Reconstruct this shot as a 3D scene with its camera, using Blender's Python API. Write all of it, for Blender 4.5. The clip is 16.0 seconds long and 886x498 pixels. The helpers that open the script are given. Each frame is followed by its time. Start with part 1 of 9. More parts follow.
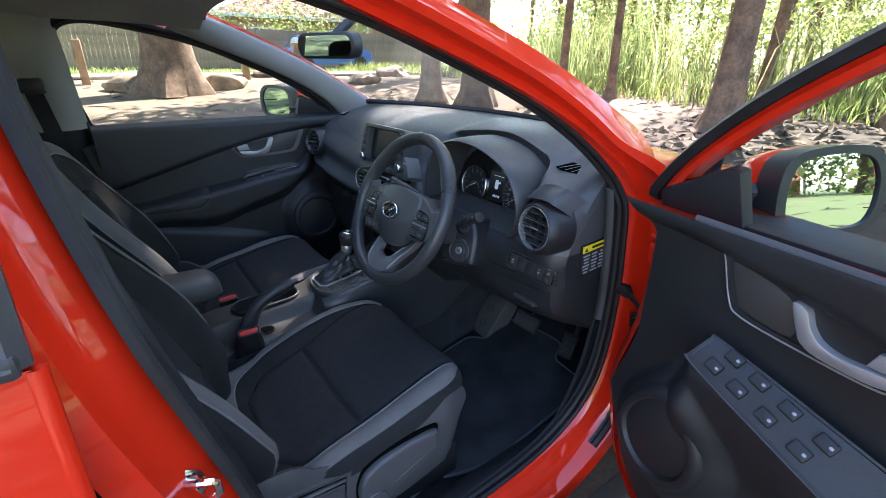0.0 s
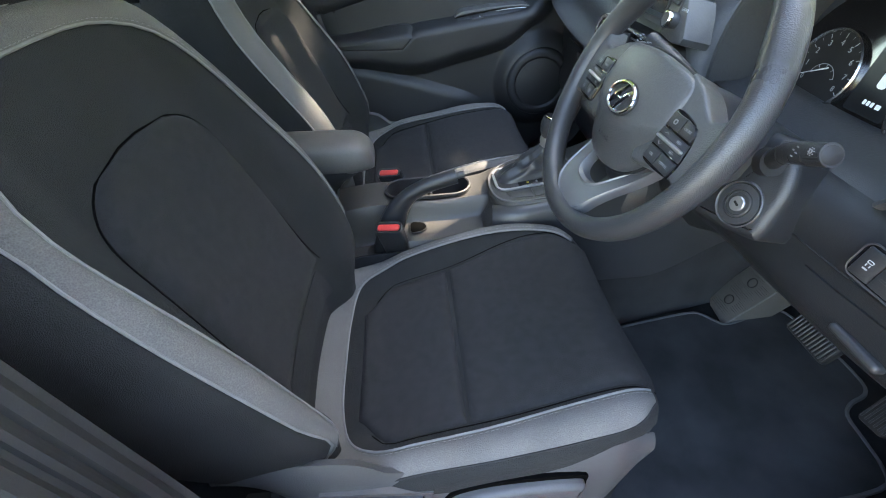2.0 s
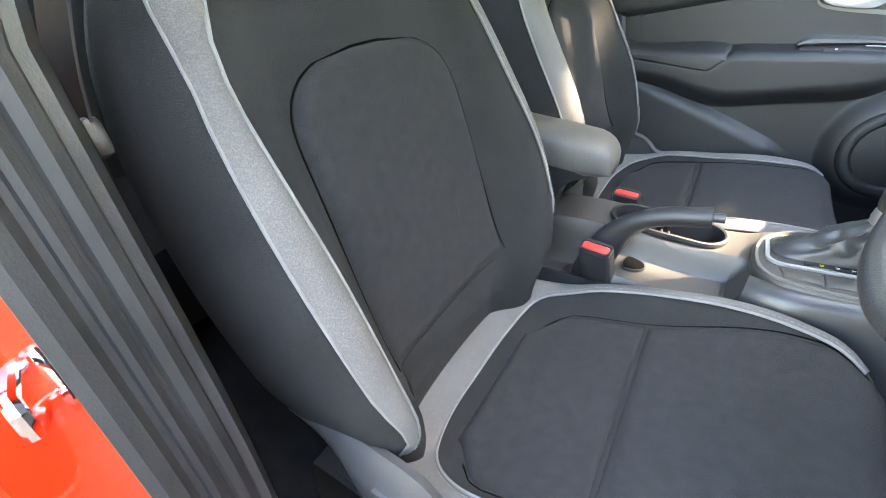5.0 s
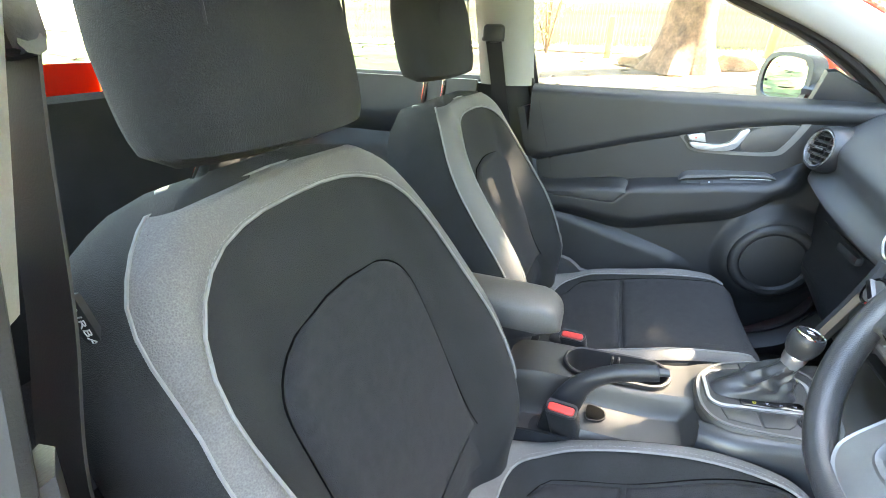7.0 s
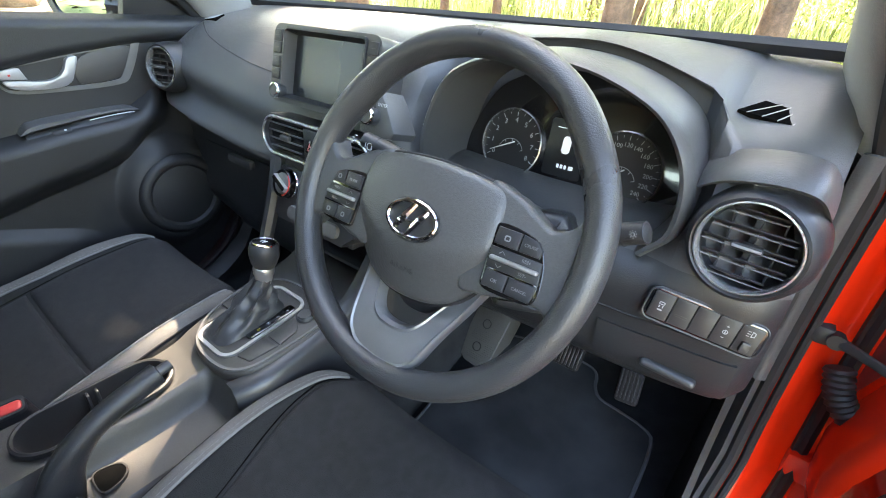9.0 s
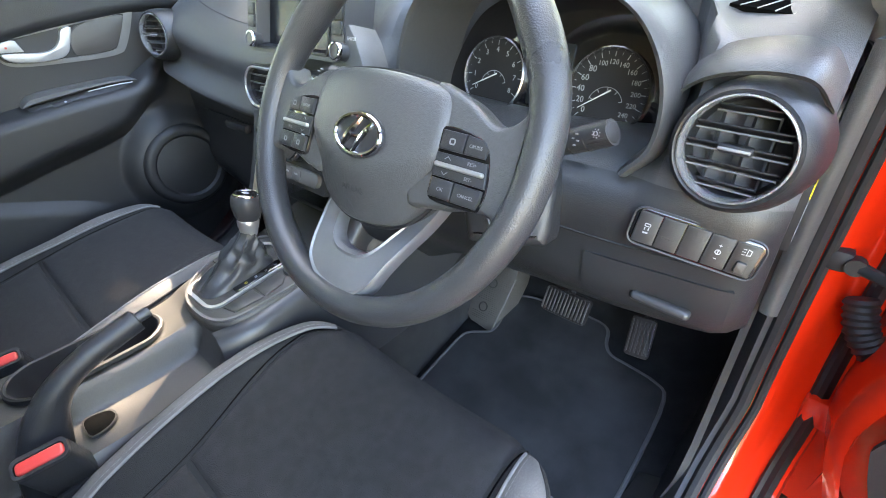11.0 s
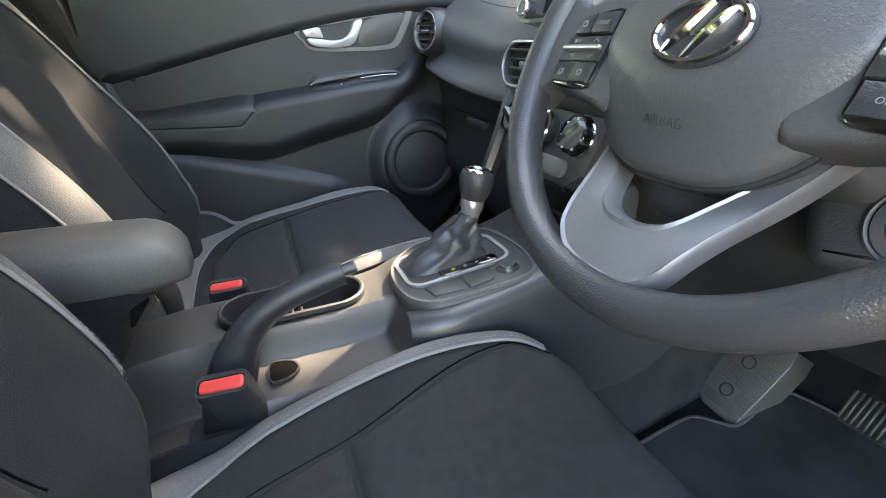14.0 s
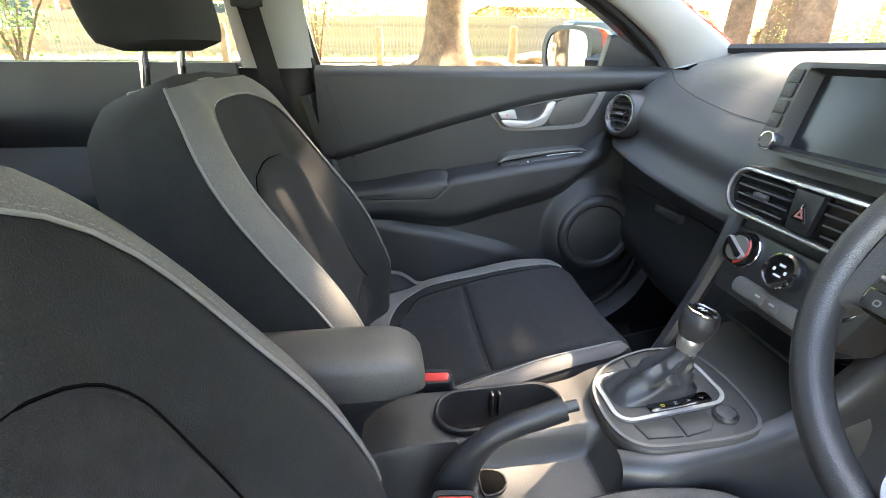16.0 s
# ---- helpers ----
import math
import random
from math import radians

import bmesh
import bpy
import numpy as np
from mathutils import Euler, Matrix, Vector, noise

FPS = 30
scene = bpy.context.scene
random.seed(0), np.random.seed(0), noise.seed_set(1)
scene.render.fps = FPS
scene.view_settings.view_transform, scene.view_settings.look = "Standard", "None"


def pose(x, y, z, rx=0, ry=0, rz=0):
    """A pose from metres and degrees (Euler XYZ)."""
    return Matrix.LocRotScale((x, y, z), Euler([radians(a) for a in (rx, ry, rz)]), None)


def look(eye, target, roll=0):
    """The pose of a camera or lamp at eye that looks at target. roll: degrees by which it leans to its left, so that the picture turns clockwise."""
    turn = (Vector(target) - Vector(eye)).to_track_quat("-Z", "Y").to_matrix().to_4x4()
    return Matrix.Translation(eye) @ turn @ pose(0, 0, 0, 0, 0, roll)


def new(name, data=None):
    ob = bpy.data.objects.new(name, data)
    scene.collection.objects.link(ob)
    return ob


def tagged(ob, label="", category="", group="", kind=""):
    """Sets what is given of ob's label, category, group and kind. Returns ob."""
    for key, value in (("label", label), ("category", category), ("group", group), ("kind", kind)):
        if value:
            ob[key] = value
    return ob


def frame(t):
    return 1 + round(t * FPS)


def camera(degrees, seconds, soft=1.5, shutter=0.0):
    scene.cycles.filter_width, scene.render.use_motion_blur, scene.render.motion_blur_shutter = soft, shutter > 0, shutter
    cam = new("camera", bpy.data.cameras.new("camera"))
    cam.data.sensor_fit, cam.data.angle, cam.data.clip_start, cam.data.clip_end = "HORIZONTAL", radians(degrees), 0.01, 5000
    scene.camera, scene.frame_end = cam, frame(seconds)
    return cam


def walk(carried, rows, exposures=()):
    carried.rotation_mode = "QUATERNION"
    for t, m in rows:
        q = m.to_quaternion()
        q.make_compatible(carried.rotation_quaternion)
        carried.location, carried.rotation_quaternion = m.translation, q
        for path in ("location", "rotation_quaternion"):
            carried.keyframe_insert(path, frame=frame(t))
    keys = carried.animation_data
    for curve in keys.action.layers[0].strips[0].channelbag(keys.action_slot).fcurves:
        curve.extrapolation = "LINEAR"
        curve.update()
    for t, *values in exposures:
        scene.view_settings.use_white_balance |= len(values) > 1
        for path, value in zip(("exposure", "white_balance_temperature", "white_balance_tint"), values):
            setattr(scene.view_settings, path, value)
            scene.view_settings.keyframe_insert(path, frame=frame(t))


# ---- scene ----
cam = camera(88.5, 16.0, 0.95)
PATH = [
    (0, (1.276, 0.058, 1.314), (-0.21, 1.159, 0.552), 0.4),
    (0.5, (1.17, 0.1, 1.294), (-0.405, 0.922, 0.376), -0.3),
    (1, (1.08, 0.221, 1.261), (-0.523, 0.747, 0.188), -0.2),
    (1.5, (1.007, 0.289, 1.22), (-0.582, 0.57, 0.039), -0.2),
    (2, (0.897, 0.309, 1.187), (-0.665, 0.443, -0.055), -0.2),
    (2.5, (0.83, 0.357, 1.148), (-0.679, 0.312, -0.164), -0.6),
    (3, (0.808, 0.395, 1.052), (-0.65, 0.23, -0.307), 0.7),
    (3.5, (0.795, 0.423, 0.993), (-0.639, 0.25, -0.39), 3.3),
    (4, (0.784, 0.452, 0.975), (-0.67, 0.205, -0.376), 4.9),
    (4.5, (0.794, 0.41, 1.007), (-0.663, -0.055, -0.282), 3.9),
    (5, (0.805, 0.345, 1.068), (-0.621, -0.445, -0.09), 3.3),
    (5.2, (0.807, 0.362, 1.071), (-0.642, -0.572, 0.058), 2.5),
    (7.3, (0.753, 0.185, 1.244), (-1.052, -0.167, 0.457), 0.8),
    (7.4, (0.726, 0.15, 1.241), (-1.084, -0.01, 0.406), 2.6),
    (7.5, (0.715, 0.167, 1.238), (-1.084, 0.104, 0.366), 2.5),
    (8, (0.642, 0.22, 1.18), (-0.988, 0.91, 0.249), 4.5),
    (8.5, (0.621, 0.267, 1.171), (-0.621, 1.498, 0.201), 5.2),
    (9, (0.625, 0.271, 1.172), (-0.419, 1.689, 0.223), 3.9),
    (9.5, (0.635, 0.271, 1.178), (-0.344, 1.735, 0.231), 2.3),
    (10, (0.651, 0.272, 1.16), (-0.333, 1.733, 0.212), 1.1),
    (10.2, (0.661, 0.277, 1.151), (-0.338, 1.712, 0.179), 0.4),
    (12.3, (0.696, 0.443, 1.034), (-0.683, 1.517, 0.061), 0.7),
    (12.5, (0.685, 0.463, 1.031), (-0.724, 1.511, 0.074), 0.7),
    (13, (0.64, 0.467, 1.034), (-0.844, 1.452, 0.124), 0.6),
    (13.5, (0.584, 0.406, 1.01), (-0.989, 1.282, 0.14), 0.7),
    (14, (0.57, 0.332, 0.976), (-1.109, 1.034, 0.147), 0.7),
    (14.5, (0.557, 0.274, 1.0), (-1.197, 0.806, 0.199), 1.4),
    (15, (0.535, 0.242, 1.032), (-1.256, 0.641, 0.236), 1.4),
    (15.5, (0.514, 0.219, 1.096), (-1.296, 0.515, 0.299), 1.2),
    (16, (0.5, 0.2, 1.136), (-1.322, 0.419, 0.342), 0.4),
]
EXPOSURES = [(0, 2.80, 6350, 17), (0.5, 2.85, 6300, 17), (1.0, 2.60, 6150, 16), (1.5, 4.38, 7200, 13), (2.0, 4.24, 7450, 12), (2.5, 4.50, 7750, 13),
             (3.5, 5.05, 8000, 14), (4.5, 5.40, 8250, 14), (5.2, 5.42, 8300, 12), (7.3, 5.30, 7800, 10),
             (8, 4.68, 7700, 10), (9, 4.45, 8000, 13), (10.2, 4.70, 8000, 14), (12.3, 5.00, 8050, 15),
             (13.5, 4.86, 8250, 15), (14.0, 4.66, 8350, 15), (14.5, 4.84, 8450, 15), (15.0, 4.90, 8450, 16), (16, 4.72, 8350, 16)]
walk(cam, [(t, look(eye, target, roll)) for t, eye, target, roll in PATH], EXPOSURES)


# ---------- light ----------
SUN_FROM = Vector((-0.30, 0.58, 0.75)).normalized()
world = bpy.data.worlds.new("world")
scene.world = world
world.use_nodes = True
wn = world.node_tree
sky = wn.nodes.new("ShaderNodeTexSky")
sky.sky_type = "NISHITA"
sky.sun_disc = False
sky.sun_elevation = math.asin(SUN_FROM.z)
sky.sun_rotation = math.atan2(SUN_FROM.x, SUN_FROM.y)
wn.links.new(sky.outputs[0], wn.nodes["Background"].inputs[0])
wn.nodes["Background"].inputs[1].default_value = 0.15
sun_data = bpy.data.lights.new("sun", "SUN")
sun_data.energy, sun_data.angle, sun_data.color = 5.0, radians(0.6), (1.0, 0.93, 0.82)
sun = new("sun", sun_data)
sun.matrix_world = look(SUN_FROM * 30, (0, 0, 0))

# ---------- materials ----------
MATS = {}


def mat(name, color, rough=0.5, metal=0.0, var=0.12, scale=6.0, grain=0.0, grain_scale=600.0, coat=0.0, weave=0.0, spec=0.5,
        color2=None, mix_scale=None, pebble=0.0):
    """A surface with large-scale tint, fine grain and, for cloth, a weave."""
    m = bpy.data.materials.new(name)
    m.use_nodes = True
    nt = m.node_tree
    b = nt.nodes["Principled BSDF"]
    b.inputs["Roughness"].default_value, b.inputs["Metallic"].default_value = rough, metal
    b.inputs["Coat Weight"].default_value = coat
    b.inputs["Coat Roughness"].default_value, b.inputs["Coat IOR"].default_value = 0.03, 1.65
    b.inputs["Specular IOR Level"].default_value = spec
    co = nt.nodes.new("ShaderNodeTexCoord")
    n1 = nt.nodes.new("ShaderNodeTexNoise")
    n1.inputs["Scale"].default_value, n1.inputs["Detail"].default_value = mix_scale or scale, 6
    nt.links.new(co.outputs["Object"], n1.inputs["Vector"])
    ramp = nt.nodes.new("ShaderNodeValToRGB")
    lo = color2 or tuple(c * (1 - var) for c in color)
    hi = color if color2 else tuple(min(1, c * (1 + var)) for c in color)
    ramp.color_ramp.elements[0].position, ramp.color_ramp.elements[1].position = 0.35, 0.65
    ramp.color_ramp.elements[0].color, ramp.color_ramp.elements[1].color = (*lo, 1), (*hi, 1)
    nt.links.new(n1.outputs[0], ramp.inputs[0])
    col = ramp.outputs[0]
    if grain or weave:
        n2 = nt.nodes.new("ShaderNodeTexNoise")
        n2.inputs["Scale"].default_value, n2.inputs["Detail"].default_value = grain_scale, 3
        nt.links.new(co.outputs["Object"], n2.inputs["Vector"])
        height = n2.outputs[0]
        if pebble:
            # rounded pebbles of moulded grain, parted by fine furrows
            pv = nt.nodes.new("ShaderNodeTexVoronoi")
            pv.feature = "SMOOTH_F1"
            pv.inputs["Scale"].default_value, pv.inputs["Smoothness"].default_value = pebble, 0.35
            nt.links.new(co.outputs["Object"], pv.inputs["Vector"])
            inv = nt.nodes.new("ShaderNodeMath")
            inv.operation = "MULTIPLY_ADD"
            inv.inputs[1].default_value = -0.55
            nt.links.new(pv.outputs[0], inv.inputs[0])
            nt.links.new(n2.outputs[0], inv.inputs[2])
            height = inv.outputs[0]
        if weave:
            w = nt.nodes.new("ShaderNodeTexVoronoi")
            w.inputs["Scale"].default_value = weave
            nt.links.new(co.outputs["Object"], w.inputs["Vector"])
            ad = nt.nodes.new("ShaderNodeMath")
            ad.operation = "ADD"
            nt.links.new(n2.outputs[0], ad.inputs[0])
            nt.links.new(w.outputs[0], ad.inputs[1])
            height = ad.outputs[0]
            mx = nt.nodes.new("ShaderNodeMix")
            mx.data_type, mx.blend_type = "RGBA", "MULTIPLY"
            mx.inputs[0].default_value = 0.8
            nt.links.new(col, mx.inputs[6])
            nt.links.new(w.outputs[0], mx.inputs[7])
            sc = nt.nodes.new("ShaderNodeMix")
            sc.data_type, sc.blend_type = "RGBA", "MIX"
            sc.inputs[0].default_value = 0.6
            nt.links.new(mx.outputs[2], sc.inputs[6])
            nt.links.new(col, sc.inputs[7])
            col = sc.outputs[2]
        # fine speckle of the grain in the colour
        sp = nt.nodes.new("ShaderNodeMapRange")
        sp.inputs["From Min"].default_value, sp.inputs["From Max"].default_value = 0.3, 0.7
        sp.inputs["To Min"].default_value, sp.inputs["To Max"].default_value = 1 - (0.10 if weave else 0.22 * min(grain, 1)), 1 + (0.10 if weave else 0.22 * min(grain, 1))
        nt.links.new(n2.outputs[0], sp.inputs["Value"])
        gm_ = nt.nodes.new("ShaderNodeMix")
        gm_.data_type, gm_.blend_type = "RGBA", "MULTIPLY"
        gm_.inputs[0].default_value = 1.0
        nt.links.new(col, gm_.inputs[6])
        nt.links.new(sp.outputs[0], gm_.inputs[7])
        col = gm_.outputs[2]
        bp = nt.nodes.new("ShaderNodeBump")
        bp.inputs["Strength"].default_value, bp.inputs["Distance"].default_value = grain or 0.3, 0.001
        nt.links.new(height, bp.inputs["Height"])
        nt.links.new(bp.outputs[0], b.inputs["Normal"])
        rr = nt.nodes.new("ShaderNodeMapRange")
        rr.inputs["To Min"].default_value, rr.inputs["To Max"].default_value = max(0, rough - 0.08), min(1, rough + 0.08)
        nt.links.new(n1.outputs[0], rr.inputs["Value"])
        nt.links.new(rr.outputs[0], b.inputs["Roughness"])
    nt.links.new(col, b.inputs["Base Color"])
    MATS[name] = m
    return m


def glow(name, color, strength):
    m = mat(name, color, 0.4)
    b = m.node_tree.nodes["Principled BSDF"]
    b.inputs["Emission Color"].default_value = (*color, 1)
    b.inputs["Emission Strength"].default_value = strength
    return m


def glass(name, color=(0.93, 0.97, 0.95), amount=0.93):
    m = bpy.data.materials.new(name)
    m.use_nodes = True
    nt = m.node_tree
    nt.nodes.remove(nt.nodes["Principled BSDF"])
    tr, gl, mx, fr, pw, ma = (nt.nodes.new("ShaderNode" + k) for k in ("BsdfTransparent", "BsdfGlossy", "MixShader", "LayerWeight", "Math", "Math"))
    tr.inputs[0].default_value = (*color, 1)
    gl.inputs["Roughness"].default_value = 0.01
    fr.inputs["Blend"].default_value = 0.5
    pw.operation, ma.operation = "POWER", "MULTIPLY_ADD"
    pw.inputs[1].default_value, ma.inputs[1].default_value, ma.inputs[2].default_value = 5.0, 0.6, 0.022
    nt.links.new(fr.outputs["Facing"], pw.inputs[0])
    nt.links.new(pw.outputs[0], ma.inputs[0])
    nt.links.new(ma.outputs[0], mx.inputs[0])
    nt.links.new(tr.outputs[0], mx.inputs[1])
    nt.links.new(gl.outputs[0], mx.inputs[2])
    nt.links.new(mx.outputs[0], nt.nodes["Material Output"].inputs[0])
    return m


RED = mat("red_paint", (0.66, 0.024, 0.006), 0.40, 0.0, 0.05, 3, coat=0.8, spec=0.05)
BLACK_CLOTH = mat("black_cloth", (0.0270, 0.0275, 0.0275), 0.9, 0, 0.15, 9, grain=0.7, grain_scale=500, weave=900, spec=0.14)
INSERT_CLOTH = mat("insert_cloth", (0.0320, 0.0318, 0.0325), 0.95, 0, 0.12, 60, grain=0.7, grain_scale=700, weave=900, spec=0.14)
GREY_CLOTH = mat("grey_cloth", (0.148, 0.141, 0.133), 0.85, 0, 0.12, 8, grain=0.45, grain_scale=800, weave=600, spec=0.2)
for cloth in (BLACK_CLOTH, INSERT_CLOTH, GREY_CLOTH):
    cloth.node_tree.nodes["Principled BSDF"].inputs["Sheen Weight"].default_value = 0.03
STITCH = mat("stitch_thread", (0.18, 0.175, 0.17), 0.8)
# near-black colour standing in for shade in openings, gaps and grooves
SHADE_BLACK = mat("painted_shade", (0.004, 0.004, 0.004), 1.0, spec=0.0)
PIPING = mat("piping", (0.185, 0.18, 0.172), 0.8, 0, 0.1, 40)
THREAD = mat("thread", (0.018, 0.018, 0.019), 0.9)
PLASTIC = mat("black_plastic", (0.020, 0.021, 0.023), 0.38, 0, 0.2, 5, grain=0.35, grain_scale=420, pebble=1100)
SOFT = mat("dash_plastic", (0.060, 0.061, 0.062), 0.35, 0, 0.15, 4, grain=0.4, grain_scale=380, pebble=1000)
TRIM_DARK = mat("dark_trim", (0.038, 0.039, 0.041), 0.34, 0, 0.2, 5, grain=0.25, grain_scale=500)
TRIM_GREY = mat("grey_trim", (0.30, 0.30, 0.29), 0.6, 0, 0.06, 6, grain=0.25, grain_scale=500)
CONSOLE = mat("console_plastic", (0.048, 0.045, 0.042), 0.42, 0, 0.15, 5, grain=0.3, grain_scale=420, pebble=1200)
SHIELD = mat("seat_shield", (0.066, 0.066, 0.068), 0.40, 0, 0.15, 5, grain=0.3, grain_scale=420, pebble=1100)
DOOR_CARD = mat("door_card", (0.016, 0.0165, 0.0175), 0.50, 0, 0.2, 5, grain=0.3, grain_scale=420, pebble=1000)
DOOR_PAD = mat("door_pad", (0.058, 0.058, 0.058), 0.52, 0, 0.15, 5, grain=0.3, grain_scale=420, pebble=1000)
LEATHER = mat("wheel_leather", (0.036, 0.037, 0.039), 0.31, 0, 0.15, 10, grain=0.40, grain_scale=700, pebble=720)
ARM_PAD = mat("armrest_vinyl", (0.085, 0.081, 0.075), 0.5, 0, 0.1, 7, grain=0.4, grain_scale=350)
RUBBER = mat("rubber_seal", (0.012, 0.012, 0.013), 0.6, 0, 0.2, 20, grain=0.2)
LIP = mat("seal_lip", (0.016, 0.0165, 0.017), 0.70, 0, 0.2, 20, grain=0.2)
SILVER = mat("satin_silver", (0.52, 0.52, 0.52), 0.34, 0.85, 0.06, 30)
VENT_SILVER = mat("vent_silver", (0.48, 0.48, 0.49), 0.26, 0.75, 0.04, 30)
SPOKE = mat("spoke_silver", (0.22, 0.22, 0.225), 0.40, 0.55, 0.06, 30, grain=0.15, grain_scale=900)
CHROME = mat("chrome", (0.75, 0.75, 0.77), 0.10, 1.0, 0.02, 10)
STEEL = mat("steel", (0.55, 0.55, 0.55), 0.25, 1.0, 0.1, 50)
GLOSS = mat("gloss_black", (0.008, 0.008, 0.009), 0.08, 0, 0.1, 5, coat=0.5)
SCREEN = mat("dark_screen", (0.012, 0.014, 0.016), 0.22, 0, 0.1, 3, spec=0.3)
CARPET = mat("carpet", (0.021, 0.022, 0.024), 1.0, 0, 0.15, 30, grain=1.0, grain_scale=900, spec=0.05)
MAT_PILE = mat("mat_pile", (0.037, 0.039, 0.042), 1.0, 0, 0.30, 8, grain=1.0, grain_scale=1200, spec=0.1)
MAT_EDGE = mat("mat_edge", (0.075, 0.078, 0.084), 0.8, 0, 0.1, 20)
RED_BUTTON = mat("red_button", (0.50, 0.045, 0.040), 0.35)
HAZARD_RED = mat("hazard_red", (0.50, 0.17, 0.16), 0.4)
HANDLE_GREY = mat("handle_grey", (0.125, 0.123, 0.120), 0.42, 0.2, 0.08, 20, grain=0.15)
HANDLE_SILVER = mat("handle_silver", (0.38, 0.38, 0.38), 0.42, 0.6, 0.06, 30)
KEY_GREY = mat("key_grey", (0.125, 0.123, 0.120), 0.5, 0, 0.08, 20, grain=0.2)
RED_LINE = mat("red_line", (0.65, 0.03, 0.02), 0.4)
WHITE = mat("white_marking", (0.75, 0.75, 0.75), 0.5)
KEY_MARK = mat("dim_marking", (0.19, 0.195, 0.20), 0.5)
GREY_MARK = mat("grey_marking", (0.36, 0.37, 0.38), 0.5)
YELLOW = mat("yellow_label", (0.80, 0.62, 0.02), 0.5)
HEADLINER = mat("headliner", (0.42, 0.41, 0.39), 0.95, 0, 0.05, 10, grain=0.4, grain_scale=700)
DISPLAY_ON = glow("display_glow", (0.7, 0.8, 0.9), 0.02)
WINDOW = glass("window_glass")
WINDSCREEN = glass("windscreen_glass", (0.95, 0.97, 0.96))
MIRROR = mat("mirror_glass", (0.50, 0.54, 0.60), 0.01, 1.0, 0.01, 2)

# ---------- shape helpers ----------


def pchip(xs, ys):
    """A smooth curve through points, without overshoot."""
    xs, ys = np.array(xs, float), np.array(ys, float)
    h, d = np.diff(xs), np.diff(ys) / np.diff(xs)
    m = np.zeros(len(xs))
    for i in range(1, len(xs) - 1):
        if d[i - 1] * d[i] > 0:
            m[i] = 2 / (1 / d[i - 1] + 1 / d[i])
    m[0], m[-1] = d[0], d[-1]

    def at(x):
        x = min(max(x, xs[0]), xs[-1])
        i = min(int(np.searchsorted(xs, x, "right")) - 1, len(h) - 1)
        t = (x - xs[i]) / h[i]
        return float((1 + 2 * t) * (1 - t) ** 2 * ys[i] + t * (1 - t) ** 2 * h[i] * m[i]
                     + t * t * (3 - 2 * t) * ys[i + 1] + t * t * (t - 1) * h[i] * m[i + 1])
    return at


def sstep(a, b, x):
    t = min(max((x - a) / (b - a), 0), 1)
    return t * t * (3 - 2 * t)


def spline(pts, per=6, closed=False):
    """Catmull-Rom through points of any dimension."""
    pts = [np.array(p, float) for p in pts]
    n, out = len(pts), []
    for i in range(n if closed else n - 1):
        if closed:
            a, b, c, d = pts[i - 1], pts[i], pts[(i + 1) % n], pts[(i + 2) % n]
        else:
            b, c = pts[i], pts[i + 1]
            a = pts[i - 1] if i else 2 * b - c
            d = pts[i + 2] if i + 2 < n else 2 * c - b
        for k in range(per):
            t = k / per
            out.append(0.5 * (2 * b + (c - a) * t + (2 * a - 5 * b + 4 * c - d) * t * t + (3 * b - a - 3 * c + d) * t ** 3))
    if not closed:
        out.append(pts[-1])
    return out


def thing(name, at, label, category, group="", kind=""):
    ob = new(name)
    ob.location = at
    ob.empty_display_size = 0.05
    return tagged(ob, label, category, group, kind)


def part(name, bm, material, parent=None, label="", sharp=38):
    """Links a bmesh, given in the world or in its parent's world, as one mesh object."""
    bmesh.ops.recalc_face_normals(bm, faces=bm.faces)
    me = bpy.data.meshes.new(name)
    bm.to_mesh(me)
    bm.free()
    me.materials.append(material)
    me.shade_smooth()
    me.set_sharp_from_angle(angle=radians(sharp))
    ob = new(name, me)
    if parent is not None:
        ob.parent = parent
        off = Vector((0, 0, 0)) if parent.parent else parent.location
        ob.matrix_parent_inverse = Matrix.Translation(-off)
    return tagged(ob, label)


def setting(name, bm, material, label, category="", sharp=38):
    ob = part(name, bm, material, None, label, sharp)
    return tagged(ob, label, category or name, kind="structure")


def box(bm, c, s, bevel=0.004, rot=None, seg=2):
    """A rounded box; rot: a 4x4 turn about its centre."""
    r = bmesh.ops.create_cube(bm, size=1.0)
    vs = r["verts"]
    for v in vs:
        v.co = Vector((v.co.x * s[0], v.co.y * s[1], v.co.z * s[2]))
    if bevel:
        es = list({e for v in vs for e in v.link_edges})
        got = bmesh.ops.bevel(bm, geom=es, offset=min(bevel, min(s) * 0.49), segments=seg, affect="EDGES", profile=0.5)
        vs = list({v for f in got["faces"] for v in f.verts} | {v for v in vs if v.is_valid})
    m = Matrix.Translation(c) @ (rot or Matrix())
    for v in vs:
        v.co = m @ v.co
    return bm


def loft(bm, rings, cap=True, closed=True):
    """Skins a row of rings with the same number of points."""
    rows = [[bm.verts.new(tuple(p)) for p in r] for r in rings]
    n = len(rows[0])
    for a, b in zip(rows, rows[1:]):
        for j in range(n if closed else n - 1):
            k = (j + 1) % n
            bm.faces.new((a[j], a[k], b[k], b[j]))
    if cap and closed:
        bm.faces.new(rows[0][::-1])
        bm.faces.new(rows[-1])
    return bm


